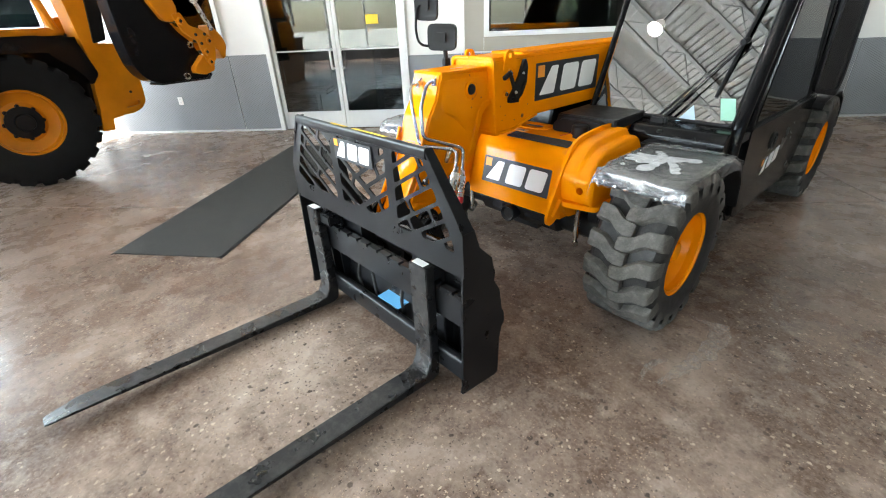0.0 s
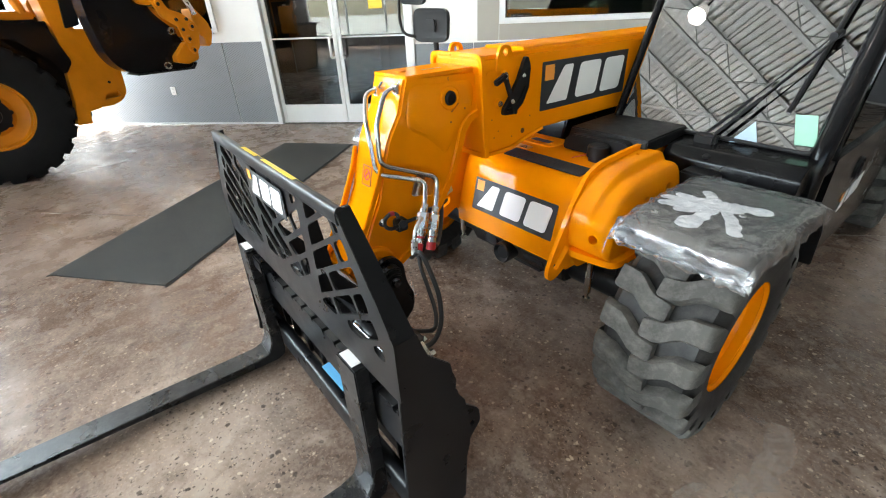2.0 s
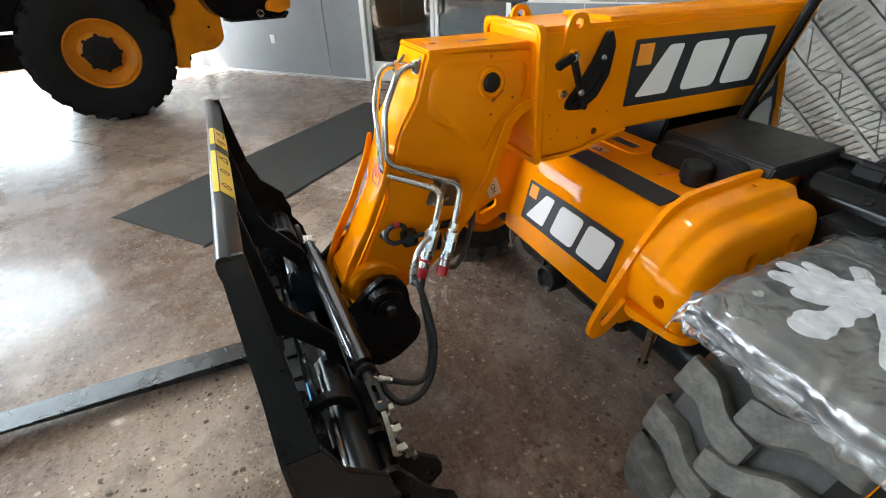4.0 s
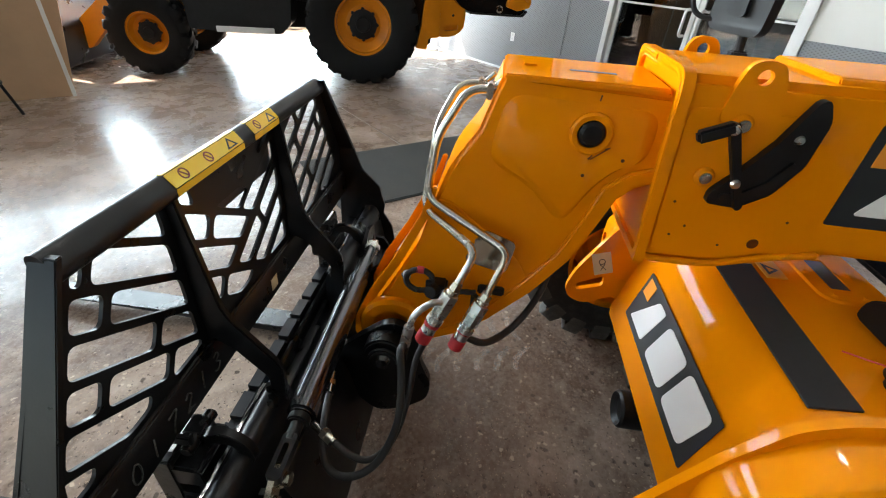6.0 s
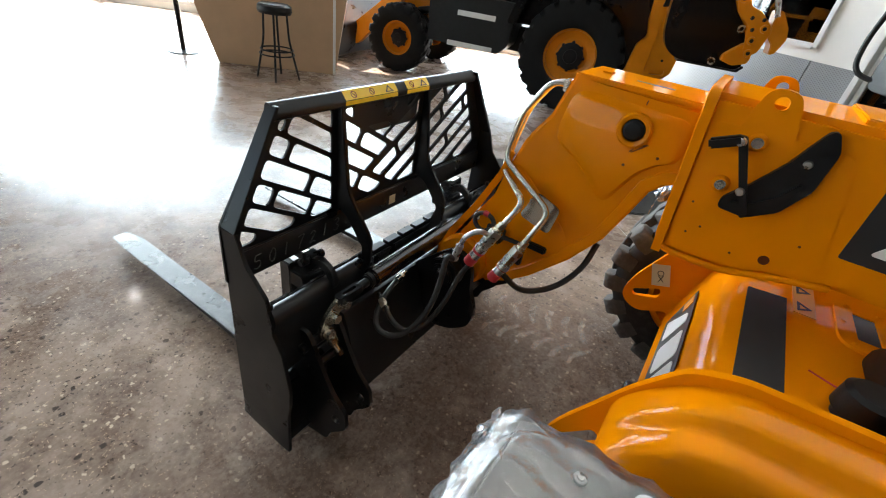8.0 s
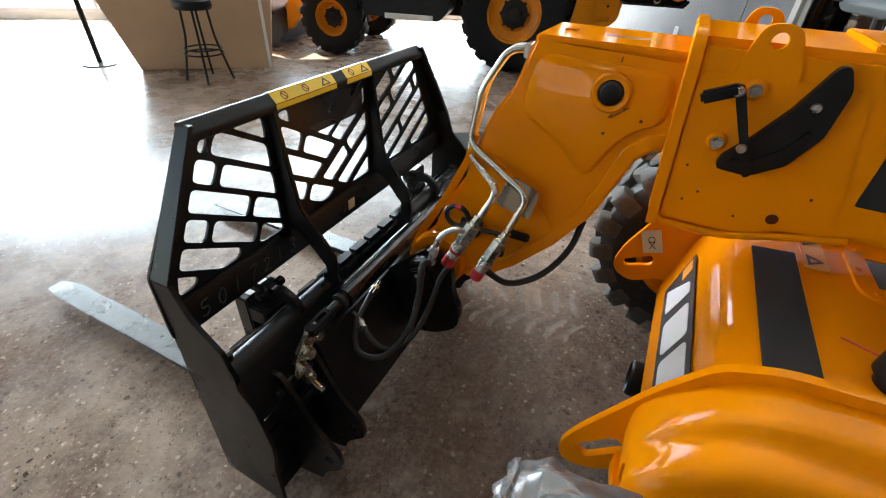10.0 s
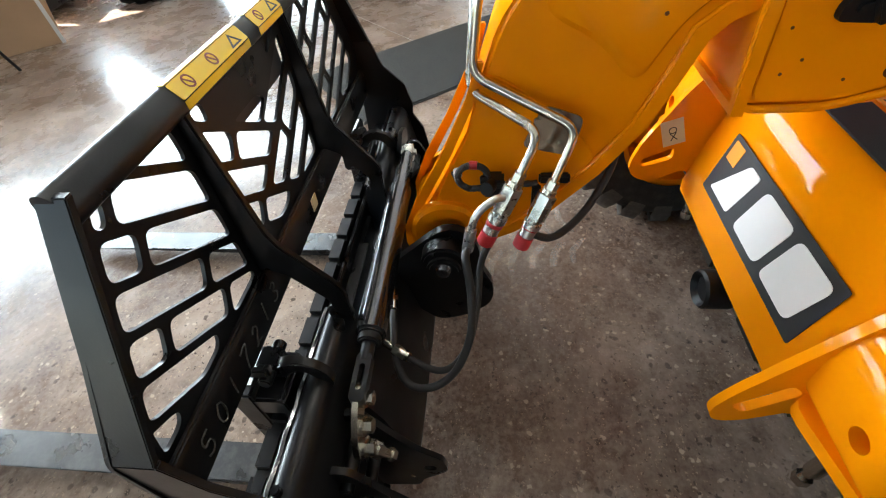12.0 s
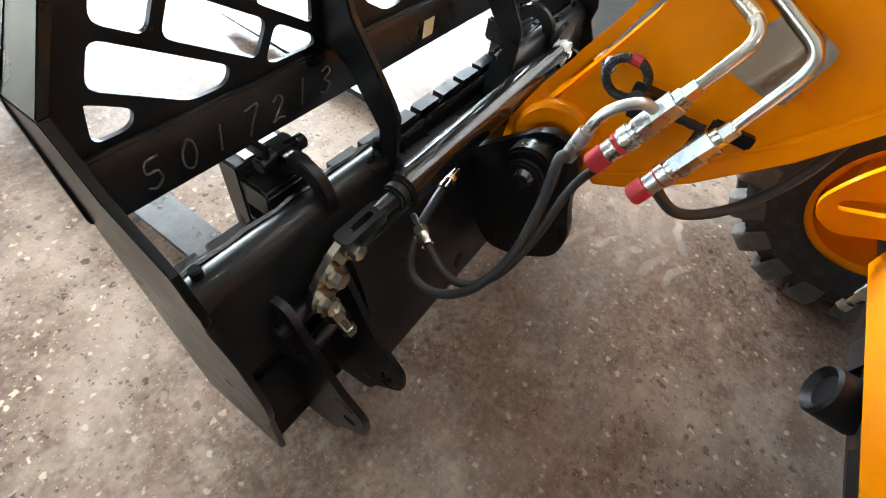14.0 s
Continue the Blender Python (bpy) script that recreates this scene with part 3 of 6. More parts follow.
def office_chair(x, y):
    c = thing("office_chair", "black fabric office chair behind the glass doors", "chair")
    part("seat", room_box(x - 0.25, x + 0.25, y - 0.25, y + 0.25, 0.45, 0.54, 0.03), FABRIC, c)
    part("backrest", room_box(x - 0.23, x + 0.23, y + 0.22, y + 0.28, 0.6, 1.25, 0.025), FABRIC, c)
    part("column", add(room_box(x - 0.03, x + 0.03, y - 0.03, y + 0.03, 0.08, 0.45), room_box(x - 0.03, x + 0.03, y + 0.25, y + 0.27, 0.45, 0.7)), PLASTIC, c)
    part("base", add(room_box(x - 0.28, x + 0.28, y - 0.025, y + 0.025, 0.0, 0.08, 0.01), room_box(x - 0.025, x + 0.025, y - 0.28, y + 0.28, 0.0, 0.08, 0.01)), PLASTIC, c)


office_chair(0.35, 0.75)
office_chair(1.75, 2.1)
notice = solid("door_notice", room_box(1.50, 1.68, 0.030, 0.034, 1.48, 1.60), SIGNYEL, "small yellow notice stuck to the door glass", "notice")
counter = thing("office_counter", "wooden counter with papers behind the office window", "counter")
part("top", room_box(3.3, 7.9, 0.45, 0.95, 1.10, 1.14, 0.004), DARKWOOD, counter)
part("body", room_box(3.35, 7.85, 0.5, 0.9, 0.0, 1.10), OFFICE_UNLIT, counter)
for i, (x, w) in enumerate(((3.55, 0.28), (4.25, 0.34), (5.2, 0.3))):
    solid("paper_stack", room_box(x, x + w, 0.5, 0.72, 1.145, 1.145 + 0.05 + 0.04 * i, 0.002), WHITE, "stack of white paper on the counter", "paper")


def build_front(name, label, mk, a, b, lo, hi, step, rows):
    """Storefront glazing: mullions, transoms and panes; mk(a, b, inner, outer, lo, hi) makes a bar in that wall."""
    w = thing(name, label, "window", kind="structure")
    n = round((b - a) / step)
    e = [a + (b - a) * i / n for i in range(n + 1)]
    for x in e:
        part("mullion", mk(x - 0.03, x + 0.03, -0.14, 0.0, lo, hi), ALUM, w)
    for z in [lo + 0.03, *rows, hi - 0.03]:
        for x0, x1 in zip(e, e[1:]):
            part("transom", mk(x0 + 0.03, x1 - 0.03, -0.13, -0.01, z - 0.03, z + 0.03), ALUM, w)
    for x0, x1 in zip(e, e[1:]):
        p = part("pane", mk(x0 + 0.03, x1 - 0.03, -0.08, -0.072, lo + 0.06, hi - 0.06), GLASS, w)
        p.visible_shadow = False


build_front("window_3", "tall glazed showroom front with aluminium mullions", lambda a, b, i, o, lo, hi: room_box(XW + i, XW + o, a, b, lo, hi), -13.58, -0.35, 0.12, 4.8, 1.65, (2.3, 3.6))
build_front("window_4", "long glazed side of the showroom with aluminium mullions", lambda a, b, i, o, lo, hi: room_box(a, b, YS + i, YS + o, lo, hi), -5.4, 8.4, 0.4, 4.0, 1.7, (2.4,))


def build_ceiling():
    """Ribbed steel deck on open-web joists, one mesh each."""
    bm = bmesh.new()
    y, k, rows = YS - 0.2, 0, []
    prof = [(0.0, 0.0), (0.088, 0.0), (0.092, 0.095), (0.148, 0.095), (0.152, 0.0)]
    pts = []
    while y < 0.2:
        pts += [(y + a, HC + b) for a, b in prof]
        y += 0.152
    lo = [bm.verts.new((XW - 0.2, p[0], p[1])) for p in pts]
    hi = [bm.verts.new((XE + 0.2, p[0], p[1])) for p in pts]
    for i in range(len(pts) - 1):
        bm.faces.new((lo[i], lo[i + 1], hi[i + 1], hi[i]))
    bm.transform(ROOM)
    solid("ceiling", bm, DECK, "ribbed galvanised steel roof deck", "ceiling", kind="structure", angle=15)
    solid("roof", room_box(XW - 0.3, XE + 0.3, YS - 0.3, 4.5, HC + 0.2, HC + 0.35), CONCRETE, "flat roof slab", "roof", kind="structure")
    x = XW + 0.7
    while x < XE:
        bm = bmesh.new()
        for z in (HC - 0.03, HC - 0.74):
            add(bm, room_box(x - 0.055, x + 0.055, YS, 0.0, z - 0.022, z + 0.022))
        y, up = YS, True
        while y < -0.55:
            a, b = (HC - 0.72, HC - 0.05) if up else (HC - 0.05, HC - 0.72)
            add(bm, tube([ROOM @ Vector((x, y, a)), ROOM @ Vector((x, y + 0.60, b))], 0.012, 6))
            y, up = y + 0.60, not up
        solid("ceiling_joist", bm, JOIST, "grey open-web steel roof joist", "joist", "roof joists", "structure")
        x += 1.5


build_ceiling()


def ceiling_lamp(x, y):
    p = ROOM @ Vector((x, y, 0))
    lamp = thing("ceiling_lamp", "round high-bay lamp hanging from the roof joists", "lamp", "high-bay lamps", m=Matrix.Translation((p.x, p.y, 4.55)))
    part("shade", lathe([(0.04, 0.20), (0.055, 0.18), (0.100, 0.035), (0.105, 0.0), (0.100, 0.0), (0.095, 0.03), (0.045, 0.17)], (0, 0, 0), (0, 0, 1), 28), SHADE, lamp, "lamp shade with an added faint glow")
    part("diffuser", lathe([(0.0, 0.012), (0.093, 0.015), (0.093, 0.03), (0.0, 0.03)], (0, 0, 0), (0, 0, 1), 28), LAMP, lamp, "glowing round diffuser")
    part("cord", cyl((0, 0, 0.2), (0, 0, HC - 4.55), 0.008, 8), PLASTIC, lamp)
    return lamp


# lamp at (2.0, -3.83) is known; the other five are added
for x in (-3.0, 2.0, 7.0):
    for y in (-3.83, -9.3):
        ceiling_lamp(x, y)


def build_doormat():
    c, w, ln = Vector((-2.80, 0.60, 0)), 0.91, 3.18
    a = math.atan2(2.40, -2.03)
    bm = box((0, 0, 0.005), (ln, w, 0.009), 0.003)
    rim = add(box((0, w / 2 + 0.008, 0.003), (ln + 0.03, 0.016, 0.005), 0.002), box((0, -w / 2 - 0.008, 0.003), (ln + 0.03, 0.016, 0.005), 0.002))
    d = thing("doormat", "long dark grey entrance mat on the concrete floor", "mat", m=Matrix.Translation(c) @ Matrix.Rotation(a, 4, "Z"))
    part("mat_surface", bm, MATFAB, d)
    part("rubber_edge", rim, HOSE, d, "black rubber edge")


build_doormat()


# ---- desk, stool and barrier post at the glazed front ----
def build_reception():
    d = thing("reception_desk", "kraft-coloured display desk with flared sides", "desk")
    x0, x1 = -3.05, -2.35
    bm = prism([(-5.60, 0.0), (-7.08, 0.0), (-7.42, 1.12), (-5.42, 1.12)], x0, x1, "x", 0.006)
    bm.transform(ROOM)
    part("body", bm, DESK, d)
    part("worktop", room_box(x0 - 0.06, x1 + 0.06, -7.48, -5.36, 1.12, 1.16, 0.005), DARKWOOD, d)
    # white strip imitates the glare on the narrow return side
    bm = room_box(x1 - 0.002, x1 + 0.012, -5.62, -5.585, 0.0, 1.1)
    part("corner_glare", bm, FRAMEWHITE, d, "pale strip painted for the glare on the desk's narrow return side")


build_reception()


def build_stool(place):
    s = thing("bar_stool", "black metal bar stool with a round padded seat", "stool", m=Matrix.Translation(place))
    part("seat", lathe([(0.0, 0.83), (0.165, 0.83), (0.19, 0.81), (0.195, 0.76), (0.18, 0.73), (0.0, 0.73)], (0, 0, 0), (0, 0, 1), 32), PLASTIC, s, "black vinyl seat")
    for k in range(4):
        a = radians(45 + 90 * k)
        c, q = math.cos(a), math.sin(a)
        part("leg", tube(bent_path([(0.13 * c, 0.13 * q, 0.73), (0.145 * c, 0.145 * q, 0.45), (0.25 * c, 0.25 * q, 0.0)], 0.08), 0.013, 10), BLACK, s)
    for z, r in ((0.34, 0.188), (0.29, 0.200)):
        part("foot_ring", tube([(r * math.cos(2 * math.pi * i / 32), r * math.sin(2 * math.pi * i / 32), z) for i in range(33)], 0.009, 8), BLACK, s)


build_stool((-2.30, -3.86, 0))
post = thing("barrier_post", "black crowd barrier post on a round base plate", "barrier post", m=Matrix.Translation((-2.02, -5.48, 0)))
part("base_plate", lathe([(0.0, 0.022), (0.05, 0.022), (0.19, 0.012), (0.20, 0.0), (0.0, 0.0)], (0, 0, 0), (0, 0, 1), 36), BLACK, post)
part("pole", cyl((0, 0, 0.02), (0, 0, 0.98), 0.030, 16, bevel=0.004), BLACK, post)
part("belt_head", cyl((0, 0, 0.93), (0, 0, 1.02), 0.036, 16, bevel=0.004), PLASTIC, post)


# ---- pallet fork attachment ----
def build_forks():
    fc = thing("pallet_fork_attachment", "black pallet fork carriage with a cut-out backrest, standing on the floor", "fork attachment")
    # backrest sheet
    outer = rounded([(-0.335, 1.112), (-0.512, 0.83), (-0.515, 0.645), (0.845, 0.645), (0.842, 0.83), (0.665, 1.112)], 0.012)
    holes = []
    C30, S30 = math.cos(radians(30)), 0.5

    def lay(lean, top, rows, region, tall=0.054, pitch=0.069):
        """Slanted rows of openings. lean: +1 rises with x, -1 falls; top: height of the first row along its own normal;
        rows: for each the cross joints, and the least height along the other slant that it may reach down to."""
        for k, (joints, least) in enumerate(rows):
            hi = top - k * pitch
            edges = [-2.0, *sorted(joints), 2.0]
            for a, b in zip(edges, edges[1:]):
                q = [(a + 0.0075, hi - tall), (b - 0.0075, hi - tall), (b - 0.0075, hi), (a + 0.0075, hi)]
                q = [(C30 * u - lean * S30 * v, lean * S30 * u + C30 * v) for u, v in q]
                q = clip_poly(q, -lean * S30, -C30, -least)
                q = clip_to(q, region) if len(q) > 2 else []
                if len(q) > 2 and poly_area(q) > 0.00035:
                    holes.append(rounded(q, 0.015, 4))

    lay(1, 0.709, [((), 0), ((1.060,), 0), ((1.020,), 0), ((0.900,), 0), ((1.012, 0.858), 0), ((0.898,), 0), ((1.014,), 0)], [(0.452, 0.745), (0.797, 0.745), (0.785, 0.79), (0.637, 1.072), (0.452, 1.072)])
    # the two halves of the middle panel meet in steps, like a herringbone
    lay(1, 0.764, [((), 0.925)], [(0.12, 0.75), (0.350, 0.75), (0.350, 0.996), (0.12, 0.996)], 0.051, 0.068)
    lay(1, 0.764, [((), 0.925)], [(0.360, 0.75), (0.398, 0.75), (0.398, 1.068), (0.360, 1.068)], 0.051, 0.068)
    lay(1, 0.696, [((0.763,), 0.876), ((), 0.876), ((0.690,), 0.768)], [(0.12, 0.75), (0.398, 0.75), (0.398, 1.04), (0.12, 1.04)], 0.051, 0.068)
    lay(-1, 0.986, [((), 0.0)], [(0.012, 0.90), (0.092, 0.90), (0.092, 1.068), (0.012, 1.068)], 0.049)
    lay(-1, 0.917, [((), 0.713), ((-0.330,), 0.583), ((), 0.583), ((), 0.583)], [(0.012, 0.75), (0.30, 0.75), (0.30, 1.068), (0.012, 1.068)], 0.049)
    lay(-1, 0.864, [((-0.660,), 0), ((-0.614,), 0), ((-0.76,), 0), ((-0.608,), 0), ((-0.80,), 0), ((-0.62,), 0)], [(-0.46, 0.745), (-0.045, 0.745), (-0.045, 1.072), (-0.307, 1.072), (-0.455, 0.79)], 0.052)
    part("backrest_sheet", plate(outer, holes, 0.007, in_y(0.024)), BLACK, fc, "black cut-out steel sheet with slanted brick openings")
    part("top_rail", prism(rounded([(0.010, 1.076), (0.042, 1.076), (0.049, 1.084), (0.049, 1.098), (0.030, 1.121), (0.016, 1.121), (0.009, 1.111)], 0.011, 5), -0.338, 0.668, "x", 0.0), BLACK, fc)
    # folded strip under the openings
    part("lower_strip", prism([(0.029, 0.655), (0.046, 0.648), (0.048, 0.722), (0.040, 0.738), (0.029, 0.738)], -0.50, 0.832, "x", 0.003), BLACK, fc)

    # side plates: a narrow slanted upper arm and a deep lower cheek
    def side(sx, kx, top, s):
        t = 0.012
        bm = bmesh.new()
        up = prism([(0.012, 1.116), (0.052, 1.116), (0.084, 0.83), (0.024, 0.83)], 0, t, "x")
        for v in up.verts:
            k = (v.co.z - 0.83) / 0.286
            v.co.x = v.co.x * s + kx + (top - kx) * k
        lowp = [(0.024, 0.83), (0.086, 0.83), (0.115, 0.745), (0.185, 0.675), (0.192, 0.64), (0.205, 0.60), (0.200, 0.56), (0.235, 0.50), (0.245, 0.44), (0.258, 0.36), (0.252, 0.29), (0.240, 0.24), (0.232, 0.042), (0.205, 0.037), (0.004, 0.058), (0.0, 0.066), (0.006, 0.10), (0.018, 0.55)]
        lo = prism(lowp, kx, kx + t * s, "x", 0.0015)
        add(bm, bev(up, 0.0015), lo)
        part("side_plate", bm, BLACK, fc, "black flared side plate")

    side(0, 0.828, 0.653, 1)
    side(0, -0.508, -0.330, -1)

    # bent ribs behind the sheet
    for x in (0.428, -0.010):
        bm = prism([(0.028, 1.084), (0.048, 1.084), (0.078, 0.840), (0.092, 0.805), (0.172, 0.700), (0.186, 0.675), (0.186, 0.56), (0.150, 0.56), (0.148, 0.640), (0.078, 0.725), (0.050, 0.738), (0.028, 0.738)], x - 0.008, x + 0.008, "x", 0.003)
        part("rib", bm, BLACK, fc)
    # fork bars with notched top edge
    teeth = [(-0.50, 0.375), (0.83, 0.375)]
    top = []
    x = 0.83
    while x > -0.45:
        top += [(x, 0.525), (x - 0.072, 0.525), (x - 0.072, 0.511), (x - 0.090, 0.511)]
        x -= 0.090
    part("upper_bar", prism(teeth + top + [(-0.50, 0.525)], 0.050, 0.080, "y", 0.0), BLACK, fc)
    part("upper_bar_lip", prism([(0.086, 0.42), (0.102, 0.42), (0.102, 0.508), (0.096, 0.516), (0.086, 0.510)], -0.48, 0.82, "x", 0.002), BLACK, fc)
    part("lower_bar", prism(rounded([(0.042, 0.082), (0.092, 0.082), (0.092, 0.180), (0.07, 0.198), (0.042, 0.190)], 0.012, 3), -0.50, 0.832, "x"), BLACK, fc)
    # upper beam behind, in two lengths
    for a, b in ((0.405, 0.832), (-0.50, -0.03)):
        part("beam", prism(rounded([(0.108, 0.40), (0.118, 0.575), (0.135, 0.598), (0.165, 0.598), (0.182, 0.575), (0.215, 0.40)], 0.014, 3), a, b, "x"), BLACK, fc)
        part("weld_bead", tube([(a + 0.01 + (b - a - 0.02) * i / 14, 0.121, 0.585 + 0.003 * math.sin(i * 2.1)) for i in range(15)], 0.006, 6), GLOSSBLACK, fc)
    part("middle_plate", prism([(0.103, 0.40), (0.118, 0.40), (0.118, 0.475), (0.103, 0.475)], -0.03, 0.405, "x", 0.002), BLACK, fc)
    part("wear_strip", prism([(0.118, 0.42), (0.138, 0.42), (0.138, 0.485), (0.118, 0.485)], 0.10, 0.34, "x", 0.003), PLASTIC, fc)
    # fork hangers and locks
    for x in (0.59, -0.235):
        part("hanger_loop", bev(plate(ring_pts(0.122, 0.590, 0.062, 14, 185, -20) + ring_pts(0.122, 0.590, 0.036, 10, -10, 180), [], 0.020, in_x(x - 0.005)), 0.003, 2, 50), BLACK, fc)
        part("fork_hook", add(box((x, 0.055, 0.570), (0.11, 0.085, 0.060), 0.006), prism([(0.082, 0.50), (0.104, 0.50), (0.100, 0.590), (0.084, 0.600)], x - 0.055, x + 0.055, "x", 0.003)), BLACK, fc)
        part("lock_block", add(box((x - 0.02, 0.060, 0.615), (0.05, 0.045, 0.05), 0.006), cyl((x - 0.06, 0.065, 0.625), (x + 0.035, 0.065, 0.625), 0.014, 14, bevel=0.003), box((x + 0.02, 0.05, 0.645), (0.012, 0.05, 0.025), 0.003)), BLACK, fc)
    for x in (0.435, 0.800, -0.02, -0.46):
        part("stud", cyl((x, 0.145, 0.59), (x, 0.145, 0.615), 0.009, 10, bevel=0.002), BLACK, fc)
    # forks
    for x in (0.592, -0.330):
        w = 0.112
        prof = [(-0.006, 0.620), (0.042, 0.620), (0.042, 0.06), (0.034, 0.030), (0.0, 0.014), (-1.385, 0.014), (-1.39, 0.022), (-1.26, 0.040), (-0.085, 0.056), (-0.035, 0.070), (-0.011, 0.120), (-0.006, 0.20)]
        bm = prism(prof, x - w / 2, x + w / 2, "x")
        for v in bm.verts:
            if v.co.y < -1.20:
                v.co.x = x + (v.co.x - x) * (0.62 if v.co.y < -1.35 else 1.0)
        for v in bm.verts:
            v.co.z += max(0, -0.03 - v.co.y) * 0.024
        part("fork", bev(bm, 0.004, 2), FORKBLACK, fc, "black forged steel fork with a scuffed blade")
        part("fork_label", box((x - 0.005, 0.018, 0.6215), (0.075, 0.036, 0.002)), WHITE, fc, "white label")
    # hitch frame: cross plate, brackets and pin bosses
    part("hitch_plate", prism(rounded([(0.205, 0.50), (0.232, 0.505), (0.258, 0.430), (0.282, 0.330), (0.314, 0.178), (0.299, 0.174), (0.266, 0.325), (0.242, 0.420), (0.205, 0.470)], 0.012, 2), -0.30, 0.60, "x"), BLACK, fc)
    part("hitch_back", prism([(0.13, 0.09), (0.16, 0.08), (0.19, 0.26), (0.18, 0.28), (0.16, 0.26)], -0.32, 0.66, "x", 0.003), BLACK, fc)
    part("foot_bar", prism(rounded([(0.20, 0.075), (0.305, 0.160), (0.295, 0.178), (0.19, 0.11)], 0.008, 2), -0.30, 0.60, "x"), BLACK, fc)
    part("end_plate", prism(rounded([(0.095, 0.09), (0.215, 0.075), (0.225, 0.085), (0.225, 0.095), (0.21, 0.105), (0.19, 0.30), (0.175, 0.30), (0.155, 0.12)], 0.006, 2), 0.64, 0.836, "x"), BLACK, fc, "black folded plate beside the side plate")
    cheek = rounded([(0.10, 0.50), (0.225, 0.515), (0.255, 0.46), (0.285, 0.395), (0.325, 0.325), (0.382, 0.268), (0.390, 0.200), (0.355, 0.160), (0.320, 0.125), (0.305, 0.075), (0.20, 0.055), (0.11, 0.09)], 0.018, 3)
    for x in (0.622, 0.735, -0.29, -0.40):
        bm = plate(cheek, [ring_pts(0.345, 0.215, 0.017, 16)], 0.014, in_x(x))
        part("hitch_cheek", bm, BLACK, fc)
    for x0, x1, y, z, r in ((0.60, 0.76, 0.215, 0.45, 0.016), (0.60, 0.75, 0.24, 0.375, 0.014), (-0.42, -0.27, 0.215, 0.45, 0.016), (0.62, 0.835, 0.16, 0.30, 0.018)):
        part("cross_pin", cyl((x0, y, z), (x1, y, z), r, 14, bevel=0.003), BLACK, fc)
    ear = rounded([(0.20, 0.40), (0.215, 0.50), (0.335, 0.610), (0.375, 0.640), (0.425, 0.635), (0.462, 0.590), (0.470, 0.500), (0.505, 0.420), (0.495, 0.345), (0.420, 0.285), (0.34, 0.26), (0.27, 0.33)], 0.030, 4)
    for x in (0.20, -0.175):
        part("pivot_ear", plate(ear, [], 0.024, in_x(x)), BLACK, fc, "black pivot ear beside the boom foot")
    part("pivot_hub", add(cyl((0.210, 0.378, 0.560), (0.262, 0.378, 0.560), 0.060, 32, bevel=0.006), cyl((0.262, 0.378, 0.560), (0.282, 0.378, 0.560), 0.043, 28, bevel=0.006)), BLACK, fc)
    part("grease_cap", lathe([(0.0, 0.012), (0.016, 0.011), (0.022, 0.0)], (0.282, 0.378, 0.568), (1, 0, 0), 18), GLOSSBLACK, fc, "dark steel grease cap")
    # locking cylinder
    a, b = Vector((-0.235, 0.220, 0.572)), Vector((0.478, 0.234, 0.576))
    d = (b - a).normalized()
    part("cylinder_barrel", add(cyl(a + d * 0.20, b, 0.034, 28, bevel=0.006), cyl(a + d * 0.10, a + d * 0.20, 0.027, 24, bevel=0.004), cyl(a, a + d * 0.11, 0.021, 20, bevel=0.003)), GLOSSBLACK, fc, "polished black hydraulic cylinder")
    part("cylinder_gland", cyl(b, b + d * 0.022, 0.026, 20, bevel=0.004), BLACK, fc)
    part("cylinder_rod", add(cyl(b + d * 0.02, b + d * 0.065, 0.015, 16), plate(rounded([(0, -0.016), (0.105, -0.016), (0.105, 0.016), (0, 0.016)], 0.012), [rounded([(0.025, -0.006), (0.082, -0.006), (0.082, 0.006), (0.025, 0.006)], 0.005)], 0.026, Matrix.Translation(b + d * 0.05) @ Matrix(((d.x, 0, 0, 0), (d.y, 1, 0, 0), (d.z, 0, 1, 0), (0, 0, 0, 1))))), BLACK, fc)
    part("cylinder_eye", add(lathe([(0.012, -0.018), (0.028, -0.018), (0.030, 0.0), (0.028, 0.018), (0.012, 0.018)], a, (0, 1, 0), 20), bolt(a + Vector((0, 0.018, 0)), (0, 1, 0), 0.011)), STEEL, fc, "bright steel cylinder eye with its bolt")
    part("eye_bracket", plate(rounded([(-0.335, 0.42), (-0.335, 0.61), (-0.265, 0.63), (-0.215, 0.60), (-0.20, 0.42)], 0.02), [], 0.014, in_y(0.198)), BLACK, fc)
    link = rounded([(0.588, 0.582), (0.618, 0.592), (0.652, 0.574), (0.688, 0.538), (0.708, 0.492), (0.702, 0.462), (0.672, 0.460), (0.664, 0.498), (0.648, 0.520), (0.620, 0.538), (0.592, 0.552)], 0.014, 4)
    part("link_plate", bev(plate(link, [], 0.012, in_y(0.236)), 0.002, 2, 50), ZINC, fc, "zinc-plated cranked link")
    for p, r in (((0.614, 0.242, 0.563), 0.014), ((0.657, 0.242, 0.534), 0.015), ((0.682, 0.242, 0.490), 0.016)):
        part("link_bolt", add(cyl(p, Vector(p) + Vector((0, 0.004, 0)), r * 1.35, 18), bolt(Vector(p) + Vector((0, 0.004, 0)), (0, 1, 0.10), r, r * 1.1)), ZINC, fc, "zinc bolt with its washer")
    part("link_stud", add(cyl((0.682, 0.25, 0.488), (0.671, 0.292, 0.418), 0.010, 12), cyl((0.680, 0.260, 0.476), (0.677, 0.269, 0.456), 0.017, 6), cyl((0.673, 0.284, 0.432), (0.671, 0.290, 0.420), 0.014, 6)), ZINC, fc, "threaded zinc stud with its nuts")
    part("blue_tag", box((0.205, 0.116, 0.206), (0.178, 0.080, 0.003), 0, (4, 0, 1)), BLUE, fc, "blue paper tag")
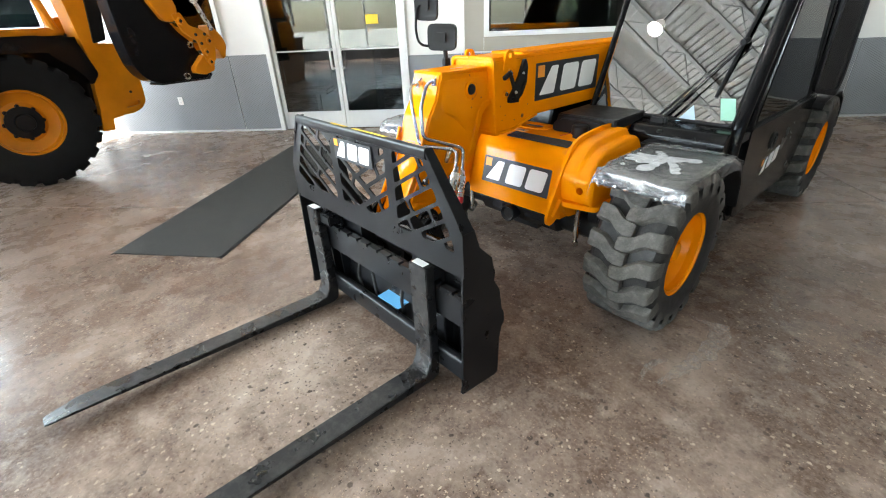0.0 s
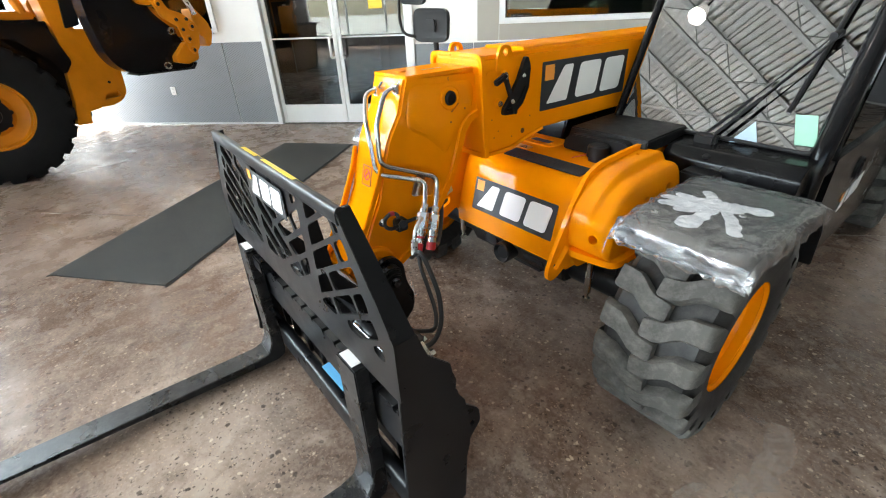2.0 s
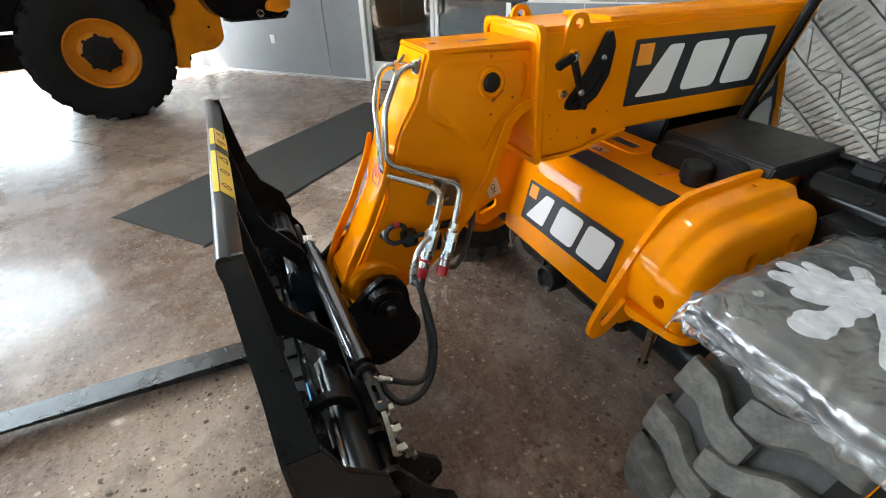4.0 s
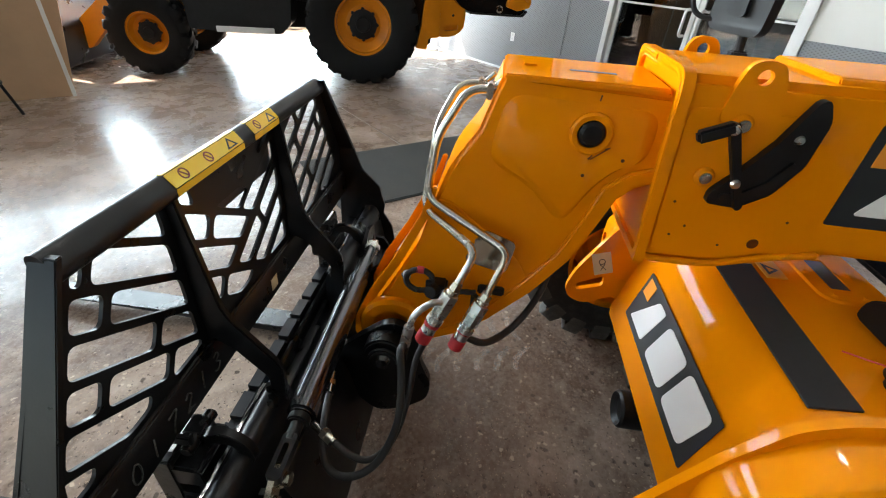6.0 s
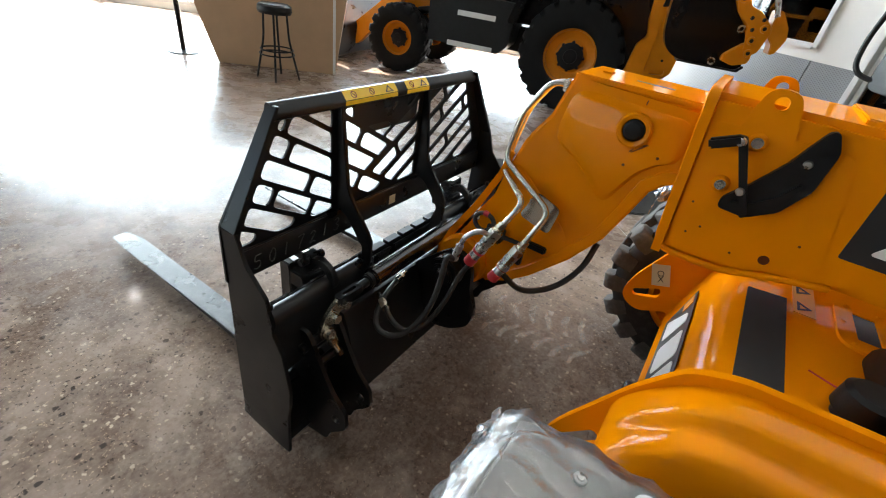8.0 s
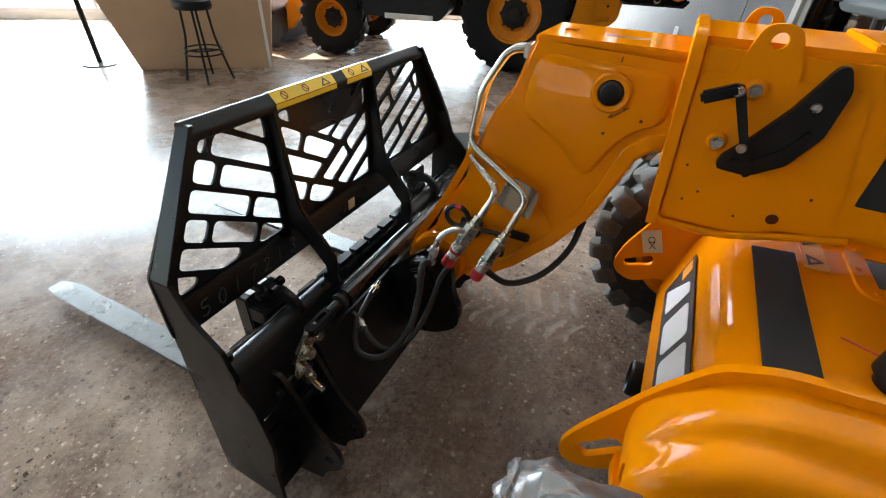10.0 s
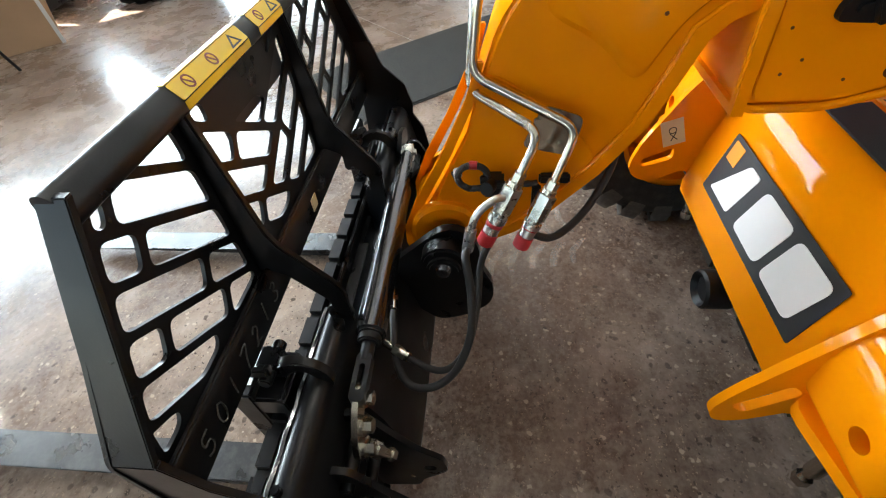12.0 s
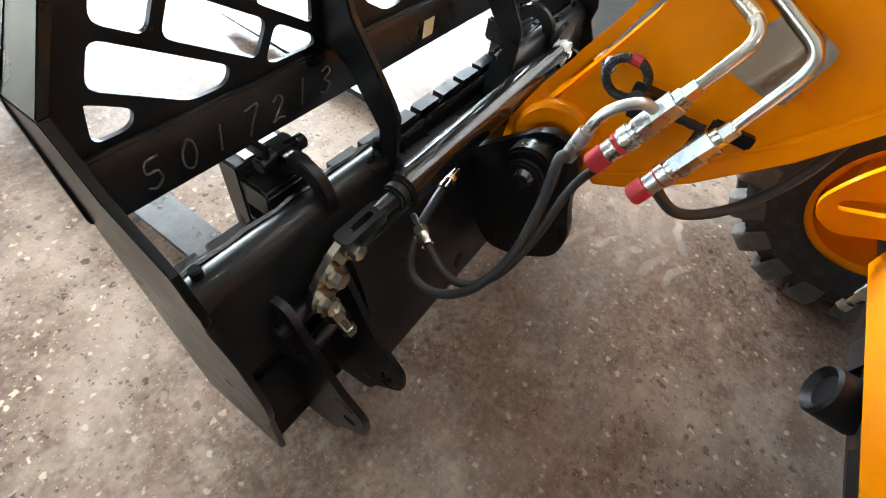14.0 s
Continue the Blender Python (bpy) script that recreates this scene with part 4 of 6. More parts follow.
    part("tag", box((0.161, 0.0485, 0.690), (0.034, 0.002, 0.036), 0, (-2, 0, 0)), CREAM, fc, "small cream paper sticker")
    # writing in chalk on the folded strip
    strokes = {"5": [[(0.9, 1.0), (0.25, 0.95), (0.2, 0.58), (0.7, 0.55), (0.85, 0.25), (0.5, 0.0), (0.1, 0.1)]],
               "0": [[(0.5, 1.0), (0.15, 0.6), (0.2, 0.15), (0.6, 0.0), (0.85, 0.4), (0.75, 0.85), (0.45, 1.0)]],
               "1": [[(0.5, 1.0), (0.45, 0.5), (0.42, 0.0)]],
               "7": [[(0.1, 0.95), (0.9, 1.0), (0.55, 0.5), (0.35, 0.0)]],
               "2": [[(0.15, 0.8), (0.5, 1.0), (0.85, 0.75), (0.5, 0.4), (0.1, 0.02), (0.5, 0.1), (0.95, 0.0)]],
               "3": [[(0.15, 0.9), (0.6, 1.0), (0.8, 0.75), (0.4, 0.55), (0.85, 0.3), (0.55, 0.0), (0.1, 0.1)]]}
    rnd = random.Random(3)
    for k, ch in enumerate("5017213"):
        x0, z0, sz = 0.775 - k * 0.051, 0.670 + rnd.uniform(-0.003, 0.004), rnd.uniform(0.040, 0.048)
        for line in strokes[ch]:
            part("chalk_digit", tube(smooth_path([(x0 - (u * 0.62 + w * 0.12) * sz, 0.0486, z0 + w * sz) for u, w in line], 5), 0.0018, 5), CHALK, fc, "digit %s chalked by hand" % ch)
    for x, lean in ((-0.10, 0.012), (0.04, -0.010), (0.30, 0.008)):
        part("hydraulic_hose", tube(smooth_path([(x, 0.106, 0.46), (x + lean, 0.112, 0.34), (x - lean, 0.108, 0.23), (x, 0.118, 0.12)], 6), 0.009, 8), HOSE, fc, "thin black hose")
    # yellow warning strips on the slanted back of the top rail
    v, nn = Vector((0, -0.656, 0.755)), Vector((0, 0.755, 0.656))
    slant = Matrix(((1, 0, 0, 0), (0, v.y, nn.y, 0.0398), (0, v.z, nn.z, 1.1097), (0, 0, 0, 1)))
    for x0, x1, n in ((0.180, 0.420, 3), (0.0, 0.128, 2)):
        st = part("warning_strip", plate(rounded([(x0, -0.0145), (x1, -0.0145), (x1, 0.0145), (x0, 0.0145)], 0.003), [], 0.0012, slant @ Matrix.Translation((0, 0, 0.0006))), SIGNYEL, fc, "yellow warning strip with dark signs")
        part("strip_edge", box(((x0 + x1) / 2, 0.0497, 1.0905), (x1 - x0, 0.0012, 0.013)), SIGNYEL, st)
        part("strip_top", box(((x0 + x1) / 2, 0.0230, 1.1216), (x1 - x0, 0.0105, 0.0012)), SIGNYEL, st)
        on = slant @ Matrix.Translation((0, 0, 0.0014))
        for i in range(n):
            cx = x0 + (i + 0.5) * (x1 - x0) / n
            if i == 0:
                part("warning_mark", plate([(cx - 0.020, -0.011), (cx + 0.020, -0.011), (cx, 0.012)], [[(cx - 0.012, -0.008), (cx + 0.012, -0.008), (cx, 0.006)]], 0.0005, on), SIGN_HOLE_BLACK, st)
            else:
                part("warning_mark", plate(ring_pts(cx, 0, 0.0115), [ring_pts(cx, 0, 0.0085)], 0.0005, on), BROWNINK, st)
                part("warning_bar", plate([(cx - 0.008, -0.0075), (cx - 0.005, -0.009), (cx + 0.008, 0.0075), (cx + 0.005, 0.009)], [], 0.0005, on), BROWNINK, st)
    # brand plate hung in front of the sheet
    m = Matrix.Translation((0.012, 0.0135, 0.966)) @ Matrix(((1, 0, 0, 0), (0, 0, -1, 0), (0, 1, 0, 0), (0, 0, 0, 1)))
    mark(fc, m, 0.305, 0.098)
    fc.matrix_world = Matrix.Translation((0.16, 0, 0)) @ Matrix.Rotation(radians(0.8), 4, "Z") @ Matrix.Translation((-0.16, 0, 0))
    return fc


build_forks()


# ---- telescopic handler ----
def make_tyre(R, W, rim, depth):
    """The carcass of a tyre about the x axis, without its tread blocks."""
    h = W / 2
    prof = [(rim, -h * 0.88), (rim + 0.02, -h * 0.94), (rim + (R - rim) * 0.45, -h * 1.0), (R - depth - 0.035, -h * 0.97), (R - depth, -h * 0.80), (R - depth + 0.003, 0), (R - depth, h * 0.80), (R - depth - 0.035, h * 0.97), (rim + (R - rim) * 0.45, h * 1.0), (rim + 0.02, h * 0.94), (rim, h * 0.88)]
    return lathe(prof, (0, 0, 0), (1, 0, 0), 64)


def make_lug(R, W, lugs, depth, lug_arc, side):
    """One tread block about the x axis, on the side +1 or -1 of the tyre."""
    h, step, bm = W / 2, 2 * math.pi / lugs, bmesh.new()
    # across the tread, how far along the arc, how wide
    rows = [(1.00, 0.00, 0.52, R - depth - 0.055), (0.985, 0.0, 0.54, R - 0.030), (0.94, 0.01, 0.55, R - 0.009), (0.87, 0.02, 0.55, R), (0.56, 0.06, 0.54, R), (0.44, 0.15, 0.53, R), (0.26, 0.33, 0.53, R), (0.12, 0.40, 0.52, R), (-0.12, 0.42, 0.47, R), (-0.17, 0.42, 0.40, R - 0.006)]
    tops, mids, lows = [], [], []
    for x, off, wid, rad in rows:
        c, e = off * step, wid * lug_arc * step / 2
        for arr, rr, grow in ((tops, rad, 0.87), (mids, rad - 0.006, 1.0), (lows, min(rad, R - depth) - 0.004 if x > 0.99 else R - depth - 0.004, 1.22)):
            arr.append([bm.verts.new((side * x * h, rr * math.cos(c + q * e * grow), rr * math.sin(c + q * e * grow))) for q in (-1, 1)])
    for i in range(len(rows) - 1):
        t0, t1 = tops[i], tops[i + 1]
        bm.faces.new((t0[0], t0[1], t1[1], t1[0]))
        for up, low in ((tops, mids), (mids, lows)):
            u0, u1, l0, l1 = up[i], up[i + 1], low[i], low[i + 1]
            bm.faces.new((u0[0], u1[0], l1[0], l0[0]))
            bm.faces.new((u0[1], l0[1], l1[1], u1[1]))
    for up, low in ((tops, mids), (mids, lows)):
        bm.faces.new((up[0][0], low[0][0], low[0][1], up[0][1]))
        bm.faces.new((up[-1][0], up[-1][1], low[-1][1], low[-1][0]))
    return bm


def make_rim(r, W, out):
    """A dished steel rim; out: +1 or -1, the side that shows."""
    h = W / 2 * 0.80
    prof = [(r + 0.012, h), (r + 0.014, h + 0.012), (r - 0.004, h + 0.012), (r - 0.016, h - 0.02), (r - 0.030, h - 0.075), (r * 0.80, h - 0.095), (r * 0.62, h - 0.105), (r * 0.50, h - 0.080), (0.0, h - 0.078)]
    bm = lathe(prof, (0, 0, 0), (out, 0, 0), 48)
    add(bm, lathe([(r + 0.012, -h), (r - 0.02, -h), (r - 0.02, h), (r + 0.012, h)], (0, 0, 0), (1, 0, 0), 48))
    return bm


def wheel(parent, place, R, W, r, out, lugs, depth, arc, rubber, paint, hub_mat, name="wheel", dark_disc=0.0):
    w = new(name)
    w.parent = parent
    w.location = place
    part("tyre", make_tyre(R, W, r, depth), SIDEWALL if rubber == RUBBER else rubber, w, angle=40)
    for side in (-1, 1):
        block = finish(make_lug(R, W, lugs, depth, arc, side), "tread_lug", rubber, 40)
        for k in range(lugs):
            lug = new("tread_lug", block)
            lug.parent = w
            lug.rotation_euler = ((k + (0.5 if side > 0 else 0)) * 2 * math.pi / lugs, 0, 0)
    part("rim", make_rim(r, W, out), paint, w, "painted steel rim")
    h = out * (W / 2 * 0.80 - 0.078)
    disc = dark_disc or r * 0.42
    part("hub", add(lathe([(0.0, 0.05), (disc * 0.5, 0.05), (disc * 0.55, 0.03), (disc, 0.02), (disc, 0.0)], (h, 0, 0), (out, 0, 0), 28), *[bolt((h, r * 0.50 * math.cos(a), r * 0.50 * math.sin(a)), (out, 0, 0), 0.016) for a in [2 * math.pi * i / 8 for i in range(8)]]), hub_mat, w, "wheel hub with nuts")
    return w


def build_handler():
    th = thing("telescopic_handler", "yellow and black compact telescopic handler with its boom lowered", "telehandler")
    # boom head with the curved-down nose
    prof = [(0.600, 1.279), (0.960, 1.266), (0.960, 1.085), (0.918, 1.066), (0.888, 1.035), (0.862, 0.960), (0.822, 0.855), (0.745, 0.738), (0.640, 0.620), (0.560, 0.553), (0.480, 0.512)]
    prof += ring_pts(0.378, 0.560, 0.105, 12, -32, -185)
    prof += [(0.310, 0.600), (0.380, 0.730), (0.440, 0.850), (0.466, 0.950), (0.498, 1.050), (0.515, 1.085), (0.560, 1.155), (0.585, 1.235)]
    part("boom_nose", prism(prof, -0.105, 0.112, "x", 0.010, 3, 40), YELLOW, th, "yellow curved boom nose")
    # raised pressing on both sides of the nose
    press = rounded([(0.612, 1.245), (0.930, 1.235), (0.930, 1.128), (0.880, 1.108), (0.835, 1.060), (0.780, 0.945), (0.690, 1.040), (0.600, 1.085), (0.588, 1.120)], 0.045, 5)
    for x, s in ((0.112, 1), (-0.105, -1)):
        bm = prism(press, x - 0.001 * s, x + 0.010 * s, "x", 0.0)
        for v in bm.verts:
            if (v.co.x - x) * s > 0.004:
                c = Vector((v.co.x, 0.775, 1.11))
                v.co.y, v.co.z = c.y + (v.co.y - c.y) * 0.90, c.z + (v.co.z - c.z) * 0.86
        part("pressing", bm, YELLOW, th, angle=40)
        skirt = rounded([(0.478, 0.985), (0.520, 0.975), (0.700, 0.830), (0.745, 0.745), (0.640, 0.625), (0.560, 0.558), (0.480, 0.520), (0.330, 0.600), (0.385, 0.730), (0.445, 0.850)], 0.02, 3)
        part("nose_skirt", prism(skirt, x - 0.001 * s, x + 0.0045 * s, "x", 0.0015), YELLOW, th, "yellow overlapping lower plate of the boom nose")
        part("pin_boss", add(lathe([(0.045, 0.0), (0.045, 0.014), (0.040, 0.018), (0.030, 0.016)], (x + 0.004 * s, 0.795, 1.180), (s, 0, 0), 32)), YELLOW, th)
        part("pin_plug", lathe([(0.0, 0.018), (0.020, 0.015), (0.027, 0.009), (0.028, 0.0)], (x + 0.012 * s, 0.795, 1.180), (s, 0, 0), 28), PLASTIC, th, "black plastic pin plug")
        part("nose_flange", prism([(0.255, 0.500), (0.268, 0.468), (0.282, 0.478), (0.275, 0.560), (0.330, 0.660), (0.400, 0.790), (0.458, 0.920), (0.480, 1.010), (0.466, 1.012), (0.440, 0.930), (0.372, 0.785), (0.300, 0.660), (0.258, 0.560)], x - 0.012 * s, x + 0.004 * s, "x", 0.003), YELLOW, th)
        rim_line = [(0.480, 0.512), (0.560, 0.553), (0.640, 0.620), (0.745, 0.738), (0.822, 0.855), (0.862, 0.960), (0.888, 1.035), (0.918, 1.066), (0.958, 1.085), (0.958, 1.122), (0.898, 1.102), (0.852, 1.060), (0.824, 0.972), (0.786, 0.870), (0.713, 0.763), (0.614, 0.652), (0.543, 0.590), (0.470, 0.545)]
        part("edge_rib", prism(rim_line, x - 0.002 * s, x + 0.013 * s, "x", 0.006, 3, 40), YELLOW, th)
        part("foot_boss", lathe([(0.098, 0.0), (0.098, 0.020), (0.088, 0.028), (0.060, 0.028)], (x, 0.378, 0.560), (s, 0, 0), 36), YELLOW, th)
        # uncut drain holes: brown discs paint the shade inside
        for y, z in ((0.875, 1.128), (0.800, 1.085)):
            part("drain_hole_shade", lathe([(0.0, 0.001), (0.004, 0.001), (0.004, 0.0)], (x + 0.0105 * s, y, z), (s, 0, 0), 10), OIL_HOLE_BROWN, th)
    # uncut slot: a flat black strip paints its shaded inside
    part("nose_slot_shade", box((0.02, 0.79, 1.2808), (0.014, 0.10, 0.0012), 0, (0, 0, 0)), SIGN_HOLE_BLACK, th, "black strip painted for the shade in a slot")
    part("top_edge", prism([(-0.110, 1.268), (0.118, 1.268), (0.118, 1.281), (-0.110, 1.281)], 0.600, 0.93, "y", 0.004), YELLOW, th)
    part("weld_pad", box((0.0, 0.655, 1.2825), (0.035, 0.030, 0.005), 0.002), YELLOW, th)
    for y, z, ln, a, w in ((0.822, 1.136, 0.040, 40, 0.0022), (0.806, 1.128, 0.012, 52, 0.0028), (0.836, 1.150, 0.014, 20, 0.0026), (0.800, 1.250, 0.012, 84, 0.0030)):
        part("oil_streak", box((0.1225 if z < 1.2 else 0.1125, y, z), (0.0008, ln, w), 0, (a, 0, 0)), OIL_HOLE_BROWN, th, "dark streak of old oil")
    # outer boom
    h = 0.155
    mouth_top, mouth_low = 0.934, 0.962
    bprof = rounded([(mouth_top, 1.318), (3.55, 1.318), (3.55, 0.970), (1.330, 0.968), (1.270, 0.950), (1.215, 0.945), (1.170, 0.925), (1.125, 0.915), (mouth_low, 0.912)], 0.022, 4)
    bm = prism(bprof, -h, h, "x")
    part("boom", bev(bm, 0.024, 4, 40), YELLOW, th, "yellow outer boom section")
    # rolled lip that runs round the mouth and back along the lower edge
    for s in (1, -1):
        lip = bent_path([(0.02 * s, mouth_top - 0.004, 1.318), (s * (h - 0.002), mouth_top - 0.004, 1.318), (s * (h + 0.001), mouth_low - 0.004, 0.915), (s * (h + 0.001), 1.120, 0.917), (s * (h + 0.001), 1.215, 0.948), (s * (h + 0.001), 1.330, 0.972)], 0.045, 7)
        part("mouth_lip", tube(lip, 0.0085, 10), YELLOW, th, "yellow rolled lip of the boom mouth")
        part("side_skin", prism(rounded([(mouth_top + 0.020, 1.262), (1.235, 1.262), (1.250, 1.20), (1.300, 0.990), (1.205, 0.962), (1.130, 0.934), (mouth_low + 0.018, 0.930)], 0.03, 4), (h - 0.002) * s, (h + 0.004) * s, "x", 0.002), YELLOW, th)
    top = prism(rounded([(-0.125, 1.312), (0.125, 1.312), (0.118, 1.330), (-0.118, 1.330)], 0.004, 2), 1.215, 3.5, "y", 0.003)
    part("boom_cap_plate", top, YELLOW, th)
    # thick rounded collar round the boom's mouth
    o = rounded([(-0.166, 1.10), (0.166, 1.10), (0.166, 1.328), (-0.166, 1.328)], 0.040, 6)
    i = rounded([(-0.146, 1.00), (0.146, 1.00), (0.146, 1.306), (-0.146, 1.306)], 0.035, 6)
    o = [(x, z) if z > 1.2 else (x, 0.906) for x, z in o]
    i = [(x, z) if z > 1.2 else (x, 0.925) for x, z in i]
    col = plate(o, [i], 0.022, Matrix(((1, 0, 0, 0), (0, 0, 1, 0.936), (0, 1, 0, 0), (0, 0, 0, 1))))
    for v in col.verts:
        v.co.y += (1.32 - v.co.z) * 0.068
    part("boom_collar", bev(col, 0.007, 3, 40), YELLOW, th, "yellow rounded collar at the boom mouth")
    # black block stands in for the shade inside the hollow mouth
    part("boom_mouth_shade", box((0, 1.00, 1.113), (0.27, 0.02, 0.36)), SIGN_HOLE_BLACK, th, "black fill for the shade inside the boom mouth")
    for x in (0.154, -0.154):
        lug = rounded([(1.010, 1.235), (1.022, 1.312), (1.036, 1.352), (1.090, 1.352), (1.108, 1.312), (1.126, 1.235)], 0.026, 5)
        part("lifting_lug", plate(lug, [ring_pts(1.064, 1.324, 0.014, 18)], 0.014, in_x(x)), YELLOW, th, "yellow lifting lug with a hole")
    # uncut boom holes, shown by discs in the brown of their shaded inside
    for y, z, r in ((1.035, 1.010, 0.003), (1.120, 0.972, 0.003), (1.010, 0.985, 0.003), (0.995, 1.065, 0.003), (1.190, 0.985, 0.012), (1.235, 1.045, 0.003)):
        part("boom_hole_shade", lathe([(0.0, 0.0012), (r, 0.001), (r, 0.0)], (h + 0.0042, y, z), (1, 0, 0), 16), OIL_HOLE_BROWN, th)
    # black sector plate with its locking handle
    sector = rounded([(1.045, 1.078), (1.105, 1.074), (1.160, 1.110), (1.195, 1.175), (1.200, 1.260), (1.180, 1.300), (1.165, 1.296), (1.128, 1.215), (1.085, 1.150), (1.045, 1.102)], 0.010, 3)
    part("sector_plate", bev(plate(sector, [], 0.016, in_x(0.172)), 0.003, 2, 50), PLASTIC, th, "black curved sector plate")
    inner = [(1.065, 1.092), (1.105, 1.092), (1.148, 1.122), (1.176, 1.178), (1.168, 1.184), (1.138, 1.138), (1.098, 1.108), (1.065, 1.104)]
    part("sector_rib", plate(rounded(inner, 0.004, 2), [], 0.008, in_x(0.183)), PLASTIC, th)
    part("lock_handle", add(box((0.200, 1.000, 1.230), (0.022, 0.066, 0.024), 0.005, (24, 0, 0)), prism(rounded([(1.016, 1.250), (1.036, 1.250), (1.108, 1.084), (1.096, 1.076)], 0.006, 3), 0.186, 0.202, "x", 0.003)), PLASTIC, th, "black angled locking handle")
    for y, z, r in ((1.028, 1.238, 0.011), (1.072, 1.135, 0.010), (1.160, 1.225, 0.010)):
        part("latch_bolt", lathe([(0.0, 0.008), (r * 0.7, 0.007), (r, 0.0)], (0.203 if y < 1.1 else 0.179, y, z), (1, 0, 0), 16), STEEL, th, "bright steel bolt head")
    for y, z in ((1.058, 1.238), (1.030, 1.128)):
        part("boom_stud", add(lathe([(0.020, 0.0), (0.020, 0.010), (0.015, 0.016), (0.0, 0.016)], (h, y, z), (1, 0, 0), 20)), YELLOW, th)
        part("stud_bolt", bolt((h + 0.016, y, z), (1, 0, 0), 0.009), ZINC, th)
    mark(th, in_x(h + 0.0012) @ Matrix.Translation((1.305, 1.050, 0)), 0.68, 0.212)
    mark(th, in_x(-h - 0.0012) @ Matrix.Translation((1.305, 1.050, 0)) @ Matrix.Diagonal((1, 1, -1, 1)), 0.68, 0.212)

    # hydraulic pipes down the nose, couplers, hoses
    A, B = Vector((0.283, 0.488, 0.688)), Vector((0.256, 0.569, 0.652))
    pa = bent_path([(-0.02, 0.600, 1.225), (-0.02, 0.505, 1.225), (0.035, 0.462, 1.140), (0.098, 0.447, 0.945), (0.222, 0.590, 0.915), (0.254, 0.548, 0.822)], 0.035)
    pb = bent_path([(0.075, 0.620, 1.238), (0.082, 0.530, 1.238), (0.098, 0.470, 1.130), (0.118, 0.455, 0.985), (0.195, 0.665, 0.905), (0.224, 0.622, 0.778)], 0.035)
    for p in (pa, pb):
        part("steel_pipe", tube(p, 0.0095, 14), ZINC, th, "bright zinc-plated hydraulic pipe")
    for p, q in ((pa[-1], A), (pb[-1], B)):
        d = (q - p).normalized()
        part("pipe_nut", add(cyl(p - d * 0.02, p, 0.014, 6), cyl(p, p + d * 0.012, 0.016, 16)), ZINC, th)
        part("coupler", add(cyl(p + d * 0.012, p + d * 0.075, 0.022, 6), cyl(p + d * 0.075, q - d * 0.015, 0.018, 20, bevel=0.002), cyl(p + d * 0.085, p + d * 0.10, 0.021, 20)), STEEL, th, "steel quick coupler")
        part("coupler_cap", add(cyl(q - d * 0.018, q + d * 0.016, 0.0195, 20, bevel=0.003), cyl(q - d * 0.045, q - d * 0.037, 0.0195, 20)), RED, th, "red plastic coupler cap")
    part("pipe_bracket", add(plate(rounded([(0.560, 0.838), (0.668, 0.812), (0.684, 0.905), (0.600, 0.935)], 0.018), [], 0.004, in_x(0.150)), *[bolt((0.152, y, z), (1, 0, 0), 0.006) for y, z in ((0.640, 0.842), (0.590, 0.90))], box((0.135, 0.62, 0.87), (0.03, 0.02, 0.03), 0.003)), ZINC, th, "thin steel pipe bracket")
    for p in ((-0.02, 0.552, 1.222), (0.080, 0.575, 1.236)):
        part("pipe_clamp", add(box((p[0], p[1], p[2]), (0.030, 0.014, 0.034), 0.003), cyl((p[0], p[1], p[2]), (p[0], p[1] + 0.03, p[2] + 0.03), 0.006, 8)), ZINC, th)
    E0 = pa[-1] + (A - pa[-1]).normalized() * 0.04
    part("elbow", add(tube(smooth_path([E0, E0 + Vector((0.030, -0.030, 0.018)), E0 + Vector((0.045, -0.065, -0.01)), E0 + Vector((0.052, -0.080, -0.06))], 6), 0.0085, 12), cyl(E0 + Vector((0.050, -0.077, -0.045)), E0 + Vector((0.056, -0.086, -0.10)), 0.013, 12)), STEEL, th, "steel hose elbow")
    h0 = E0 + Vector((0.056, -0.086, -0.10))
    part("hydraulic_hose", tube(smooth_path([h0, (0.365, 0.445, 0.710), (0.402, 0.456, 0.640), (0.446, 0.456, 0.560), (0.488, 0.430, 0.490), (0.512, 0.392, 0.450), (0.524, 0.350, 0.440), (0.518, 0.312, 0.446), (0.492, 0.288, 0.470), (0.450, 0.276, 0.500), (0.405, 0.268, 0.516), (0.368, 0.262, 0.522)], 8), 0.0092, 12), HOSE, th, "black hydraulic hose")
    part("hydraulic_hose", tube(smooth_path([A + Vector((0.0, 0.01, 0.0)), (0.310, 0.474, 0.63), (0.365, 0.466, 0.550), (0.425, 0.450, 0.490), (0.468, 0.420, 0.462), (0.490, 0.388, 0.464), (0.490, 0.350, 0.478), (0.476, 0.312, 0.492)], 8), 0.0082, 12), HOSE, th, "black hydraulic hose")
    for p, q in (((0.476, 0.312, 0.492), (0.444, 0.250, 0.500)), ((0.368, 0.262, 0.522), (0.300, 0.250, 0.520))):
        p, q = Vector(p), Vector(q)
        d = (q - p).normalized()
        part("hose_fitting", add(cyl(p, p + d * 0.026, 0.0125, 14), cyl(p + d * 0.026, p + d * 0.040, 0.015, 6), cyl(p + d * 0.040, q, 0.009, 12)), ZINC, th, "zinc hose fitting")
    part("hydraulic_hose", tube(smooth_path([B + Vector((-0.02, 0.01, 0.01)), (0.195, 0.640, 0.605), (0.145, 0.695, 0.600), (0.095, 0.745, 0.630), (0.055, 0.785, 0.700), (0.030, 0.800, 0.790)], 8), 0.010, 12), HOSE, th, "black hydraulic hose")
